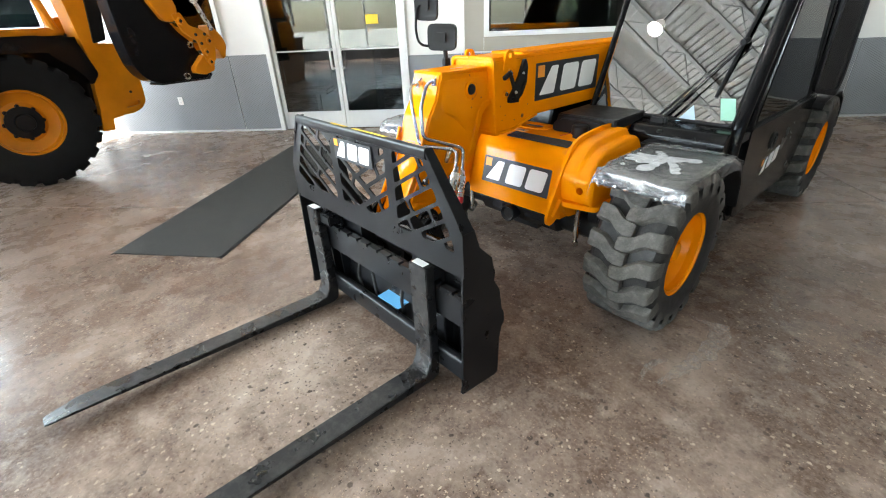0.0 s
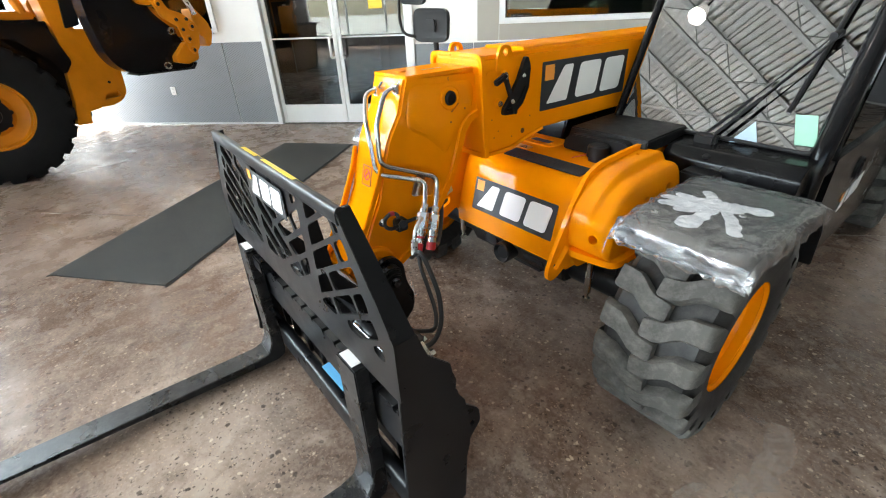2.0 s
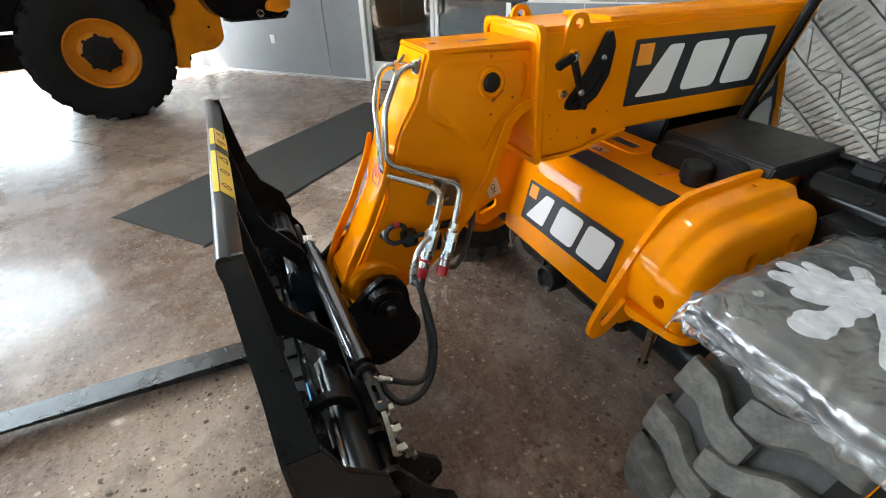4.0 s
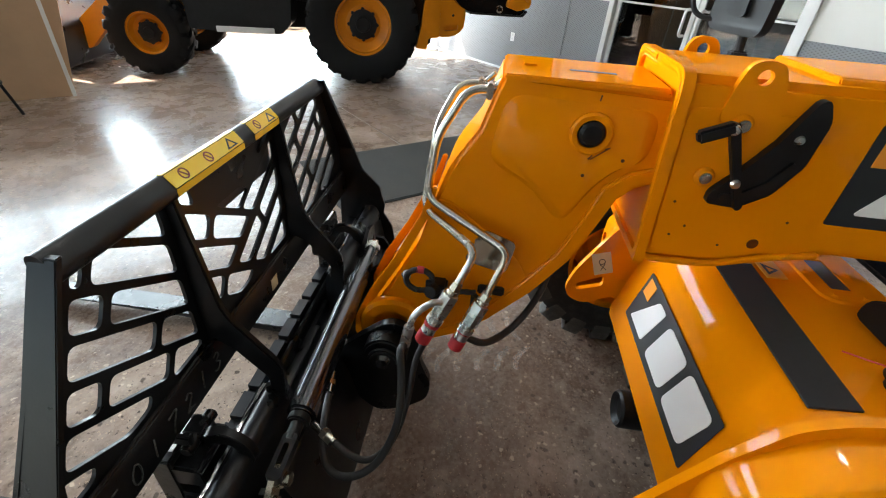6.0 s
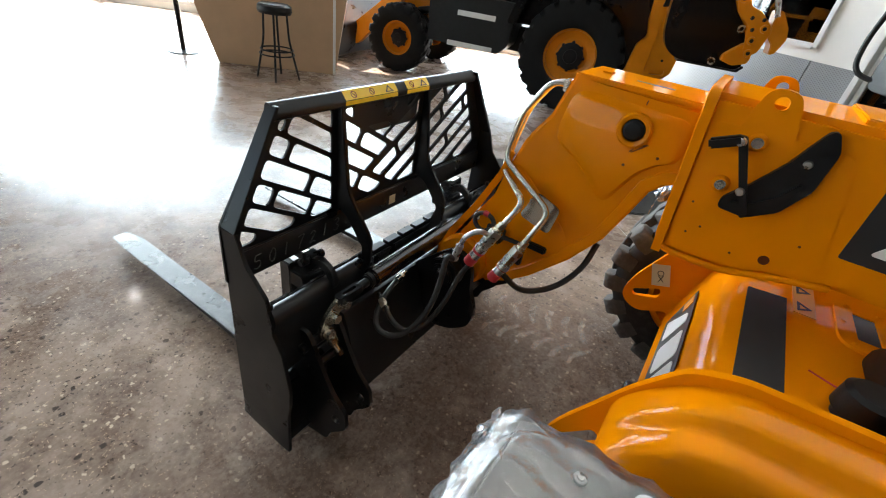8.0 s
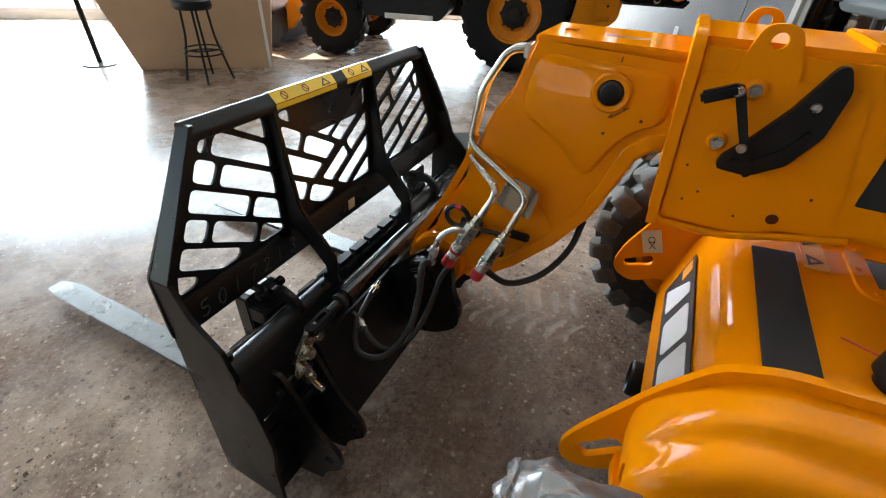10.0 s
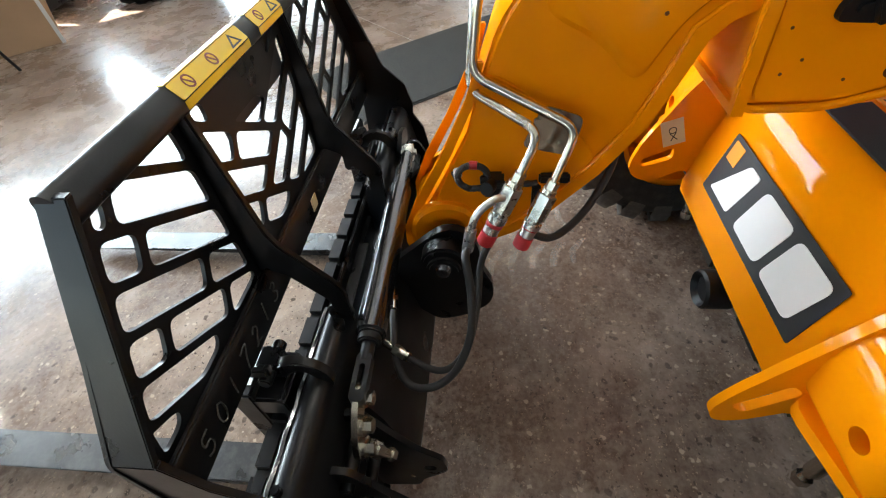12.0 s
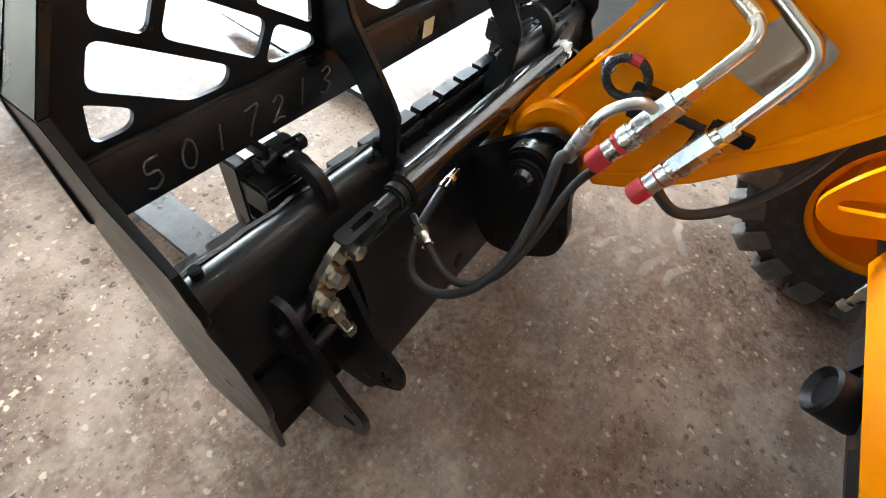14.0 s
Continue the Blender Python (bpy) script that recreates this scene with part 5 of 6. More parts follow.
    loop = [(0.160 + 0.012 * k / 40, 0.452 + 0.034 * math.cos(-0.6 + 5.4 * k / 40), 0.770 + 0.030 * math.sin(-0.6 + 5.4 * k / 40)) for k in range(41)]
    part("cable_loop", tube(smooth_path([(0.150, 0.530, 0.735), (0.152, 0.500, 0.742)] + loop[::4] + [(0.168, 0.520, 0.745), (0.150, 0.600, 0.738)], 8), 0.0082, 10, True, 0.14), HOSE, th, "looped black corrugated cable")
    part("cable_band", cyl((0.160, 0.418, 0.768), (0.161, 0.419, 0.784), 0.0105, 12), ALUM, th, "pale band round the cable")
    for p, q, r in (((0.160, 0.408, 0.765), (0.150, 0.423, 0.772), 0.012), ((0.170, 0.47, 0.762), (0.168, 0.486, 0.762), 0.011)):
        part("cable_plug", cyl(p, q, r, 12, bevel=0.002), PLASTIC, th, "black cable plug")
    on_front = Matrix(((1, 0, 0, 0.005), (0, 0.252, -0.968, 0.4535), (0, 0.968, 0.252, 0.915), (0, 0, 0, 1)))
    front_label = part("front_label", plate(rounded([(-0.034, -0.040), (0.034, -0.040), (0.034, 0.040), (-0.034, 0.040)], 0.004, 2), [rounded([(-0.031, -0.037), (0.031, -0.037), (0.031, 0.037), (-0.031, 0.037)], 0.003, 2)], 0.0012, on_front), BROWNINK, th, "thin red outline of a forbidding label")
    part("label_ring", plate(ring_pts(0, 0.004, 0.022), [ring_pts(0, 0.004, 0.018)], 0.0012, on_front), RED, front_label, "red ring of a forbidding sign")
    part("label_bar", plate([(-0.017, -0.010), (-0.013, -0.014), (0.017, 0.018), (0.013, 0.022)], [], 0.0012, on_front), RED, front_label)
    part("cable_mark", cyl((0.163, 0.446, 0.7995), (0.164, 0.464, 0.7990), 0.0098, 10), RED, th)
    part("valve_block", add(box((0.150, 0.500, 0.735), (0.045, 0.05, 0.05), 0.006), cyl((0.15, 0.50, 0.74), (0.195, 0.485, 0.755), 0.016, 14)), PLASTIC, th)
    part("sensor", add(box((0.140, 0.640, 0.745), (0.02, 0.07, 0.022), 0.004), box((0.155, 0.60, 0.70), (0.02, 0.02, 0.07), 0.004)), PLASTIC, th)

    # hood between the chassis plates
    hp = [(1.085, 0.455), (1.082, 0.500), (1.108, 0.625), (1.140, 0.745), (1.160, 0.792), (1.190, 0.824), (1.235, 0.842), (1.300, 0.850), (1.585, 0.855), (1.585, 0.44)]
    part("hood", prism(hp, -0.185, 0.548, "x", 0.004, 2, 40), YELLOW, th, "yellow front cover with a rounded top edge")
    d = Vector((0, 0.038, 0.178)).normalized()
    nrm = Vector((1, 0, 0)).cross(d)
    m = Matrix(((1, 0, 0, -0.078), (0, d.y, nrm.y, 1.0935), (0, d.z, nrm.z, 0.555), (0, 0, 0, 1))) @ Matrix.Translation((0, 0, 0.002))
    mark(th, m, 0.525, 0.168)
    part("anti_slip_strip", box((0.251, 1.257, 0.8462), (0.455, 0.090, 0.006), 0.001, (6, 0, -1)), GRIT, th, "black anti-slip strip")
    part("warning_label", box((-0.02, 1.345, 0.853), (0.20, 0.050, 0.003), 0, (1, 0, 0)), ORANGEYEL, th, "yellow warning label")
    for x in (-0.075, 0.02):
        part("label_mark", plate([(x, 1.328), (x + 0.05, 1.328), (x + 0.025, 1.362)], [[(x + 0.012, 1.334), (x + 0.038, 1.334), (x + 0.025, 1.352)]], 0.001, Matrix.Translation((0, 0, 0.8555))), SIGN_HOLE_BLACK, th)
    part("inspection_cover", add(plate(rounded([(-0.07, 1.41), (0.16, 1.41), (0.16, 1.54), (-0.07, 1.54)], 0.05, 5), [rounded([(-0.02, 1.45), (0.11, 1.45), (0.11, 1.50), (-0.02, 1.50)], 0.004)], 0.008, Matrix.Translation((0, 0, 0.858))), *[bolt((x, y, 0.862), (0, 0, 1), 0.006) for x, y in ((-0.05, 1.44), (0.14, 1.44), (-0.05, 1.51), (0.14, 1.51), (0.045, 1.425), (0.045, 1.527))]), YELLOW, th)
    # black filler paints the shade in the cover's opening
    part("cover_hole_shade", box((0.045, 1.475, 0.857), (0.125, 0.046, 0.006)), SIGN_HOLE_BLACK, th)
    tank = prism(rounded([(0.20, 0.858), (0.545, 0.858), (0.545, 0.930), (0.51, 0.945), (0.245, 0.935), (0.205, 0.905)], 0.02, 3), 1.445, 1.95, "y", 0.008)
    part("tank", tank, PLASTIC, th, "black plastic tank on the cover")
    part("filler_cap", lathe([(0.0, 0.055), (0.038, 0.053), (0.048, 0.045), (0.050, 0.0)], (0.42, 1.415, 0.872), (0, 0, 1), 28), PLASTIC, th, "black filler cap")
    part("filler_neck", cyl((0.42, 1.415, 0.85), (0.42, 1.415, 0.90), 0.040, 20), PLASTIC, th)
    part("cap_wire", tube(smooth_path([(0.335, 1.340, 0.862), (0.36, 1.365, 0.870), (0.385, 1.385, 0.880)], 6), 0.002, 6), RED, th, "thin red wire")
    part("cap_bolt", bolt((0.37, 1.42, 0.873), (0, 0, 1), 0.009), ZINC, th)

    # chassis side plates with tie-down eyes
    fl = rounded([(0.920, 0.515), (0.938, 0.470), (0.985, 0.472), (1.080, 0.535), (1.115, 0.470), (1.60, 0.42), (1.90, 0.42), (1.90, 0.940), (1.400, 0.940), (1.200, 0.926), (1.120, 0.893), (1.050, 0.790), (0.945, 0.585)], 0.030, 5)
    slot = rounded([(0.950, 0.537), (0.980, 0.510), (1.054, 0.592), (1.024, 0.622)], 0.016, 5)
    fr = rounded([(0.912, 0.540), (0.930, 0.500), (0.985, 0.478), (1.085, 0.530), (1.115, 0.470), (1.58, 0.42), (1.60, 0.50), (1.60, 0.935), (1.400, 0.935), (1.200, 0.918), (1.100, 0.884), (1.020, 0.780), (0.935, 0.620)], 0.030, 5)
    slot_r = rounded([(0.942, 0.560), (0.952, 0.534), (1.036, 0.566), (1.030, 0.606)], 0.014, 4)
    for x, out_line, hole in ((0.566, fl, slot), (-0.200, fr, slot_r)):
        part("chassis_plate", bev(plate(out_line, [hole], 0.018, in_x(x)), 0.004, 2, 50), YELLOW, th, "yellow chassis plate with a slotted tie-down eye")
    lab = Matrix.Translation((-0.1865, 1.010, 0.658)) @ Matrix.Rotation(radians(20), 4, "X")
    part("eye_label", plate([(-0.030, -0.042), (0.030, -0.042), (0.030, 0.042), (-0.030, 0.042)], [], 0.001, lab @ in_x(0)), CREAM, th, "small white label with a black sign")
    for a in (34, -34):
        part("label_sign", box((0, 0, 0), (0.001, 0.0026, 0.030)), SIGN_HOLE_BLACK, th).matrix_local = lab @ Matrix.Translation((0.001, 0, -0.014)) @ Matrix.Rotation(radians(a), 4, "X")
    part("label_sign", plate(ring_pts(0, 0.008, 0.011), [ring_pts(0, 0.008, 0.0085)], 0.001, lab @ in_x(0.0015)), SIGN_HOLE_BLACK, th)
    # cast axle brackets: a broad crest that slopes away to a lower outer face, with a shallow crease between
    crest = rounded([(1.070, 0.590), (1.036, 0.622), (1.030, 0.735), (1.068, 0.800), (1.138, 0.872), (1.205, 0.904), (1.400, 0.920), (1.540, 0.922), (1.565, 0.860), (1.565, 0.600)], 0.034, 5)
    sections = [(0.0, 1.0, 0.0), (0.060, 1.0, 0.0), (0.074, 0.994, 0.0), (0.080, 0.975, 0.001), (0.087, 0.925, 0.003), (0.093, 0.890, 0.005), (0.098, 0.876, 0.006), (0.106, 0.872, 0.006), (0.124, 0.874, 0.005),
                (0.140, 0.862, 0.006), (0.150, 0.830, 0.009), (0.158, 0.765, 0.014), (0.166, 0.675, 0.020), (0.173, 0.580, 0.027), (0.178, 0.500, 0.034), (0.180, 0.440, 0.042)]
    for x0, x1, s in ((0.575, 0.755, 1), (-0.395, -0.213, -1)):
        root, face = (x0, x1) if s > 0 else (x1, x0)
        body = bmesh.new()
        loops = [[body.verts.new((root + o * s, min(max(y, 1.030 + back), 1.565 - back), 0.660 + (z - 0.660) * (k if z > 0.660 else 1))) for y, z in crest] for o, k, back in sections]
        for a, b in zip(loops, loops[1:]):
            for v in range(len(crest)):
                body.faces.new((a[v - 1], a[v], b[v], b[v - 1]))
        body.faces.new(loops[0])
        body.faces.new(loops[-1])
        bmesh.ops.recalc_face_normals(body, faces=body.faces)
        body = cut(body, cyl((root + 0.118 * s, 0.97, 0.684), (root + 0.108 * s, 1.10, 0.674), 0.020, 20), cyl((root + 0.030 * s, 1.42, 0.98), (root + 0.030 * s, 1.42, 0.90), 0.009, 14),
                   *[prism(rounded([(y - 0.024, z - 0.045), (y + 0.018, z - 0.035), (y + 0.024, z + 0.045), (y - 0.018, z + 0.035)], 0.016, 4), face - 0.040 * s, face + 0.03 * s, "x") for y, z in ((1.270, 0.765), (1.440, 0.780))])
        part("axle_bracket", body, YELLOW, th, "yellow cast axle bracket with bored holes", 40)
        part("lower_flange", plate(rounded([(0, 1.02), (0.21, 1.06), (0.21, 1.34), (0, 1.34)], 0.05, 4), [], 0.028, Matrix.Translation((x0, 0, 0.585))), YELLOW, th)
        sx = 0.612 if s > 0 else -0.252
        part("stop_rod", add(cyl((sx, 1.175, 0.60), (sx, 1.175, 0.330), 0.017, 16), cyl((sx, 1.175, 0.33), (sx, 1.175, 0.285), 0.010, 12), cyl((sx, 1.175, 0.300), (sx, 1.175, 0.275), 0.018, 6)), ZINC, th, "zinc stop rod with a nut")
        part("steer_bracket", add(box((sx + 0.08 * s, 1.22, 0.45), (0.07, 0.05, 0.16), 0.010), box((sx + 0.03 * s, 1.24, 0.39), (0.04, 0.06, 0.12), 0.008)), BLACK, th)
    part("belly", add(prism([(1.10, 0.45), (1.16, 0.33), (1.5, 0.28), (3.6, 0.28), (3.6, 0.62), (1.12, 0.62)], -0.12, 0.50, "x", 0.012)), BLACK, th, "black underside of the chassis")
    part("front_axle", add(cyl((-0.55, 1.25, 0.40), (0.92, 1.25, 0.40), 0.075, 20), box((0.18, 1.30, 0.39), (0.34, 0.26, 0.24), 0.05)), BLACK, th)
    part("rear_axle", add(cyl((-0.55, 3.80, 0.40), (0.92, 3.80, 0.40), 0.085, 20), box((0.18, 3.80, 0.39), (0.34, 0.26, 0.24), 0.05)), BLACK, th)
    part("breather", lathe([(0.0, 0.06), (0.035, 0.06), (0.048, 0.075), (0.054, 0.068), (0.054, 0.0), (0.0, 0.0)], (0.175, 1.13, 0.395), (0, -1, 0), 28), PLASTIC, th, "round black plastic outlet")
    for c, sz in (((0.05, 1.135, 0.41), (0.10, 0.05, 0.06)), ((0.33, 1.145, 0.41), (0.14, 0.05, 0.06))):
        part("valve_body", box(c, sz, 0.01), BLACK, th)

    # wheels
    for x, y, out in ((1.052, 1.222, 1), (-0.690, 1.215, -1), (1.052, 3.800, 1), (-0.690, 3.800, -1)):
        wheel(th, (x, y, 0.418), 0.420, 0.355, 0.222, out, 18, 0.042, 0.98, RUBBER, YELLOW, YELLOW)

    # mudguards
    def guard(x0, x1, yc, name="mudguard"):
        pr = [(yc - 0.450, 0.812), (yc - 0.430, 0.845), (yc - 0.38, 0.860), (yc - 0.10, 0.876), (yc + 0.12, 0.868), (yc + 0.27, 0.810), (yc + 0.37, 0.690), (yc + 0.41, 0.540)]
        inn = [(y + (0.012 if y < yc - 0.4 else -0.012 if y > yc + 0.2 else 0), z - 0.016) for y, z in pr]
        bm = prism(pr + inn[::-1], x0, x1, "x", 0.003)
        return part(name, bm, PLASTIC, th, "black plastic mudguard")

    guard(0.845, 1.240, 1.340)
    guard(-0.880, -0.515, 1.340)
    guard(0.830, 1.225, 3.800)
    guard(-0.865, -0.470, 3.800)
    part("mudguard_bracket", add(box((0.86, 1.45, 0.70), (0.10, 0.05, 0.32), 0.008), box((0.80, 1.60, 0.80), (0.14, 0.10, 0.10), 0.01)), BLACK, th)

    # cab
    xi, xo = 0.215, 1.145
    part("cab_base", prism(rounded([(1.800, 0.905), (2.02, 0.905), (3.55, 0.905), (3.55, 0.66), (3.46, 0.60), (3.34, 0.42), (3.24, 0.315), (2.06, 0.300), (1.93, 0.42), (1.85, 0.60), (1.79, 0.72)], 0.02, 3), xi, xo - 0.012, "x", 0.010), CABBLACK, th, "black cab base")
    part("scuttle", prism(rounded([(1.640, 0.800), (1.650, 0.880), (1.700, 0.915), (1.840, 0.928), (1.860, 0.80)], 0.015, 3), 0.60, xo - 0.015, "x", 0.008), CABBLACK, th, "black panel under the windscreen")
    part("side_shroud", prism([(1.48, 0.90), (1.50, 0.955), (2.0, 0.965), (2.0, 0.90)], 0.20, 0.60, "x", 0.006), PLASTIC, th)
    part("door", bev(prism(rounded([(1.98, 0.895), (2.03, 0.360), (2.10, 0.318), (3.18, 0.330), (3.29, 0.44), (3.38, 0.61), (3.42, 0.895)], 0.03, 3), xo - 0.012, xo + 0.012, "x"), 0.006), CABBLACK, th, "black cab door panel")
    part("door_recess", lathe([(0.0, 0.004), (0.040, 0.004), (0.050, 0.014), (0.055, 0.012), (0.055, 0.0)], (xo + 0.010, 2.50, 0.735), (1, 0, 0), 28), PLASTIC, th, "round black door latch recess")
    part("door_handle", box((xo + 0.024, 2.50, 0.735), (0.010, 0.022, 0.06), 0.003), PLASTIC, th)
    mark_m = in_x(xo + 0.0135) @ Matrix.Translation((2.38, 0.505, 0)) @ Matrix(((1, 0, 0, 0), (0.15, 1, 0, 0), (0, 0, 1, 0), (0, 0, 0, 1)))
    mk = part("door_mark", plate([(0, 0), (0.002, 0), (0.002, 0.002), (0, 0.002)], [], 0.001, mark_m), CABBLACK, th)
    mark(mk, mark_m, 0.36, 0.125, lines=False)

    def post(pts, r, name="cab_post", label=""):
        part(name, tube(bent_path(pts, 0.10), r, 12), CABBLACK, th, label)

    topz = 1.86
    post([(xo - 0.02, 1.815, 0.60), (xo - 0.02, 1.825, 0.93), (xo - 0.05, 2.42, topz), (xo - 0.06, 3.46, topz + 0.01), (xo - 0.03, 3.58, 0.90)], 0.036, "cab_frame", "black tubular cab frame")
    post([(xi + 0.03, 1.815, 0.90), (xi + 0.03, 1.825, 0.95), (xi - 0.07, 2.42, topz), (xi - 0.05, 3.46, topz + 0.01), (xi + 0.02, 3.58, 0.90)], 0.020, "cab_frame", "black tubular cab frame")
    post([(xi - 0.07, 2.42, topz), (xo - 0.05, 2.42, topz)], 0.034)
    post([(xi - 0.05, 3.46, topz), (xo - 0.05, 3.46, topz)], 0.034)
    post([(xo - 0.02, 2.05, 0.90), (xo - 0.03, 2.10, 1.05), (xo - 0.055, 2.60, topz)], 0.016)
    post([(xo - 0.02, 3.22, 0.90), (xo - 0.055, 3.22, topz)], 0.024)
    part("cab_roof", box(((xi + xo) / 2 - 0.03, 2.94, topz + 0.045), (xo - xi, 1.14, 0.05), 0.02), CABBLACK, th)

    def pane(pts, name="pane", material=CABGLASS, t=0.006):
        bm = bmesh.new()
        vs = [bm.verts.new(p) for p in pts]
        f = bm.faces.new(vs)
        nn = f.normal_update() or f.normal.copy()
        ex = bmesh.ops.extrude_face_region(bm, geom=[f])
        for v in ex["geom"]:
            if type(v) is bmesh.types.BMVert:
                v.co += nn * t
        p = part(name, bm, material, th)
        p.visible_shadow = False
        return p

    pane([(xi + 0.055, 1.835, 0.945), (xo - 0.050, 1.835, 0.930), (xo - 0.080, 2.405, topz - 0.03), (xi - 0.045, 2.405, topz - 0.03)], "windscreen", SCREEN)
    pane([(xo - 0.012, 2.10, 0.915), (xo - 0.012, 3.20, 0.915), (xo - 0.045, 3.20, topz - 0.03), (xo - 0.045, 2.60, topz - 0.03)], "door_window")
    pane([(xi + 0.02, 1.90, 0.965), (xi + 0.02, 3.54, 0.94), (xi - 0.045, 3.44, topz - 0.03), (xi - 0.060, 2.46, topz - 0.03)], "side_window")
    pane([(xi + 0.05, 3.57, 0.92), (xo - 0.06, 3.57, 0.92), (xo - 0.08, 3.47, topz - 0.03), (xi - 0.02, 3.47, topz - 0.03)], "rear_window")
    # rear quarter window swung open
    rq = Matrix.Translation((xo + 0.0, 3.26, 0)) @ Matrix.Rotation(radians(-10), 4, "Z")
    o = rounded([(0.0, 0.93), (0.42, 0.86), (0.46, 1.0), (0.40, 1.78), (0.0, 1.80)], 0.05, 4)
    i2 = rounded([(0.03, 0.96), (0.395, 0.90), (0.43, 1.0), (0.372, 1.75), (0.03, 1.77)], 0.04, 4)
    part("quarter_frame", plate(o, [i2], 0.020, rq @ in_x(0.0)), PLASTIC, th, "black frame of the swung-open rear door window")
    q = part("quarter_pane", plate(i2, [], 0.005, rq @ in_x(0.0)), CABGLASS, th)
    q.visible_shadow = False
    # wiper, seals, stickers on the glass
    part("windscreen_seal", tube(bent_path([(xi + 0.055, 1.830, 0.945), (xo - 0.050, 1.830, 0.930), (xo - 0.080, 2.400, topz - 0.03)], 0.03), 0.010, 8), PLASTIC, th)
    for a, b in (((0.70, 1.775, 0.94), (0.98, 2.06, 1.335)), ((0.735, 1.770, 0.94), (1.01, 2.04, 1.345))):
        half = Vector(a).lerp(Vector(b), 0.42)
        part("wiper_arm", add(tube([a, half], 0.0075, 8), tube([half, b], 0.0035, 8)), PLASTIC, th)
    part("wiper_blade", tube([(0.955, 1.905, 1.060), (0.985, 2.065, 1.345), (1.005, 2.22, 1.600)], 0.010, 8), PLASTIC, th, "black wiper blade")
    part("wiper_motor", box((0.72, 1.775, 0.935), (0.09, 0.05, 0.05), 0.010), PLASTIC, th)
    part("wiper_joint", cyl((0.985, 2.03, 1.335), (0.995, 2.075, 1.345), 0.016, 12), PLASTIC, th)
    off = Vector((0, -0.84, 0.541)) * 0.006
    for pts, mt in ((((0.798, 1.824, 0.924), (0.901, 1.834, 0.938), (0.860, 1.882, 1.013)), ICEBLUE), (((1.027, 1.844, 0.953), (1.100, 1.846, 0.957), (1.056, 1.912, 1.060), (0.982, 1.909, 1.055)), PALEGREEN)):
        pane([Vector(p) + off for p in pts], "glass_sticker", mt, 0.001)
    for x in (0.78, 1.09):
        part("scuttle_bolt", lathe([(0.0, 0.010), (0.012, 0.008), (0.016, 0.0)], (x, 1.665 if x < 1 else 1.70, 0.892), (0, -0.5, 1), 16), PLASTIC, th)
    # inside the cab
    part("seat", add(box((0.72, 2.95, 0.93), (0.46, 0.46, 0.14), 0.05), box((0.72, 3.20, 1.22), (0.44, 0.14, 0.60), 0.05, (-8, 0, 0))), FABRIC, th, "dark operator seat")
    part("seat_film", add(box((0.80, 3.10, 1.25), (0.46, 0.20, 0.60), 0.07, (-8, 0, 5))), FILM, th, "clear plastic film over the seat")
    part("dashboard", add(box((0.70, 1.98, 0.99), (0.80, 0.20, 0.12), 0.03), box((0.70, 2.15, 1.02), (0.25, 0.12, 0.20), 0.03)), PLASTIC, th)
    part("steering_wheel", add(tube([(0.70 + 0.17 * math.cos(t), 2.32 + 0.15 * math.sin(t), 1.17 + 0.06 * math.sin(t)) for t in [2 * math.pi * k / 32 for k in range(33)]], 0.014, 10), cyl((0.70, 2.20, 0.98), (0.70, 2.32, 1.17), 0.03, 12), box((0.70, 2.32, 1.17), (0.32, 0.03, 0.015), 0.004, (22, 0, 0))), PLASTIC, th, "black steering wheel")
    part("cab_floor", box((0.70, 2.60, 0.86), (0.90, 1.55, 0.04)), PLASTIC, th)
    # mirrors on the far front corner
    for c, s in (((-0.77, 1.40, 1.395), (0.050, 0.215, 0.185)), ((-0.86, 1.34, 1.610), (0.045, 0.17, 0.22))):
        w, hh = s[1] / 2, s[2] / 2
        shell = bev(plate(rounded([(-w, -hh * 0.9), (w * 0.92, -hh), (w, hh * 0.9), (-w * 0.94, hh)], 0.045, 6), [], s[0], in_x(0)), 0.016, 3, 50)
        shell.transform(Matrix.Translation(c) @ Matrix.Rotation(radians(-58), 4, "Z"))
        housing = part("mirror_housing", shell, PLASTIC, th, "black rounded mirror housing")
        pad = bev(plate(rounded([(-w * 0.3, -hh * 0.35), (w * 0.3, -hh * 0.35), (w * 0.3, hh * 0.35), (-w * 0.3, hh * 0.35)], 0.012, 3), [], 0.02, in_x(s[0] / 2 + 0.006)), 0.004, 2, 50)
        pad.transform(Matrix.Translation(c) @ Matrix.Rotation(radians(-58), 4, "Z"))
        part("clamp", pad, PLASTIC, housing)
    part("mirror_arm", add(tube(bent_path([(-0.78, 1.44, 0.86), (-0.78, 1.44, 1.25), (-0.78, 1.43, 1.33)], 0.03), 0.016, 10), tube(bent_path([(-0.80, 1.40, 1.33), (-0.88, 1.27, 1.35), (-0.90, 1.26, 1.45), (-0.90, 1.28, 1.60), (-0.86, 1.35, 1.61)], 0.05), 0.009, 10), box((-0.78, 1.44, 1.19), (0.04, 0.055, 0.13), 0.006), cyl((-0.75, 1.41, 1.12), (-0.75, 1.36, 1.12), 0.024, 12)), PLASTIC, th, "black mirror bracket")
    # rear body and engine cover on the far side
    part("rear_body", prism(rounded([(3.56, 0.62), (4.70, 0.62), (4.73, 0.80), (4.60, 0.93), (3.56, 0.93)], 0.05, 3), 0.17, 1.05, "x", 0.02), CABBLACK, th, "black rear body")
    part("engine_cover", prism(rounded([(2.0, 0.60), (4.5, 0.60), (4.5, 1.02), (4.2, 1.10), (2.1, 1.02)], 0.06, 3), -0.86, -0.24, "x", 0.03), CABBLACK, th, "black engine cover")
    return th


build_handler()


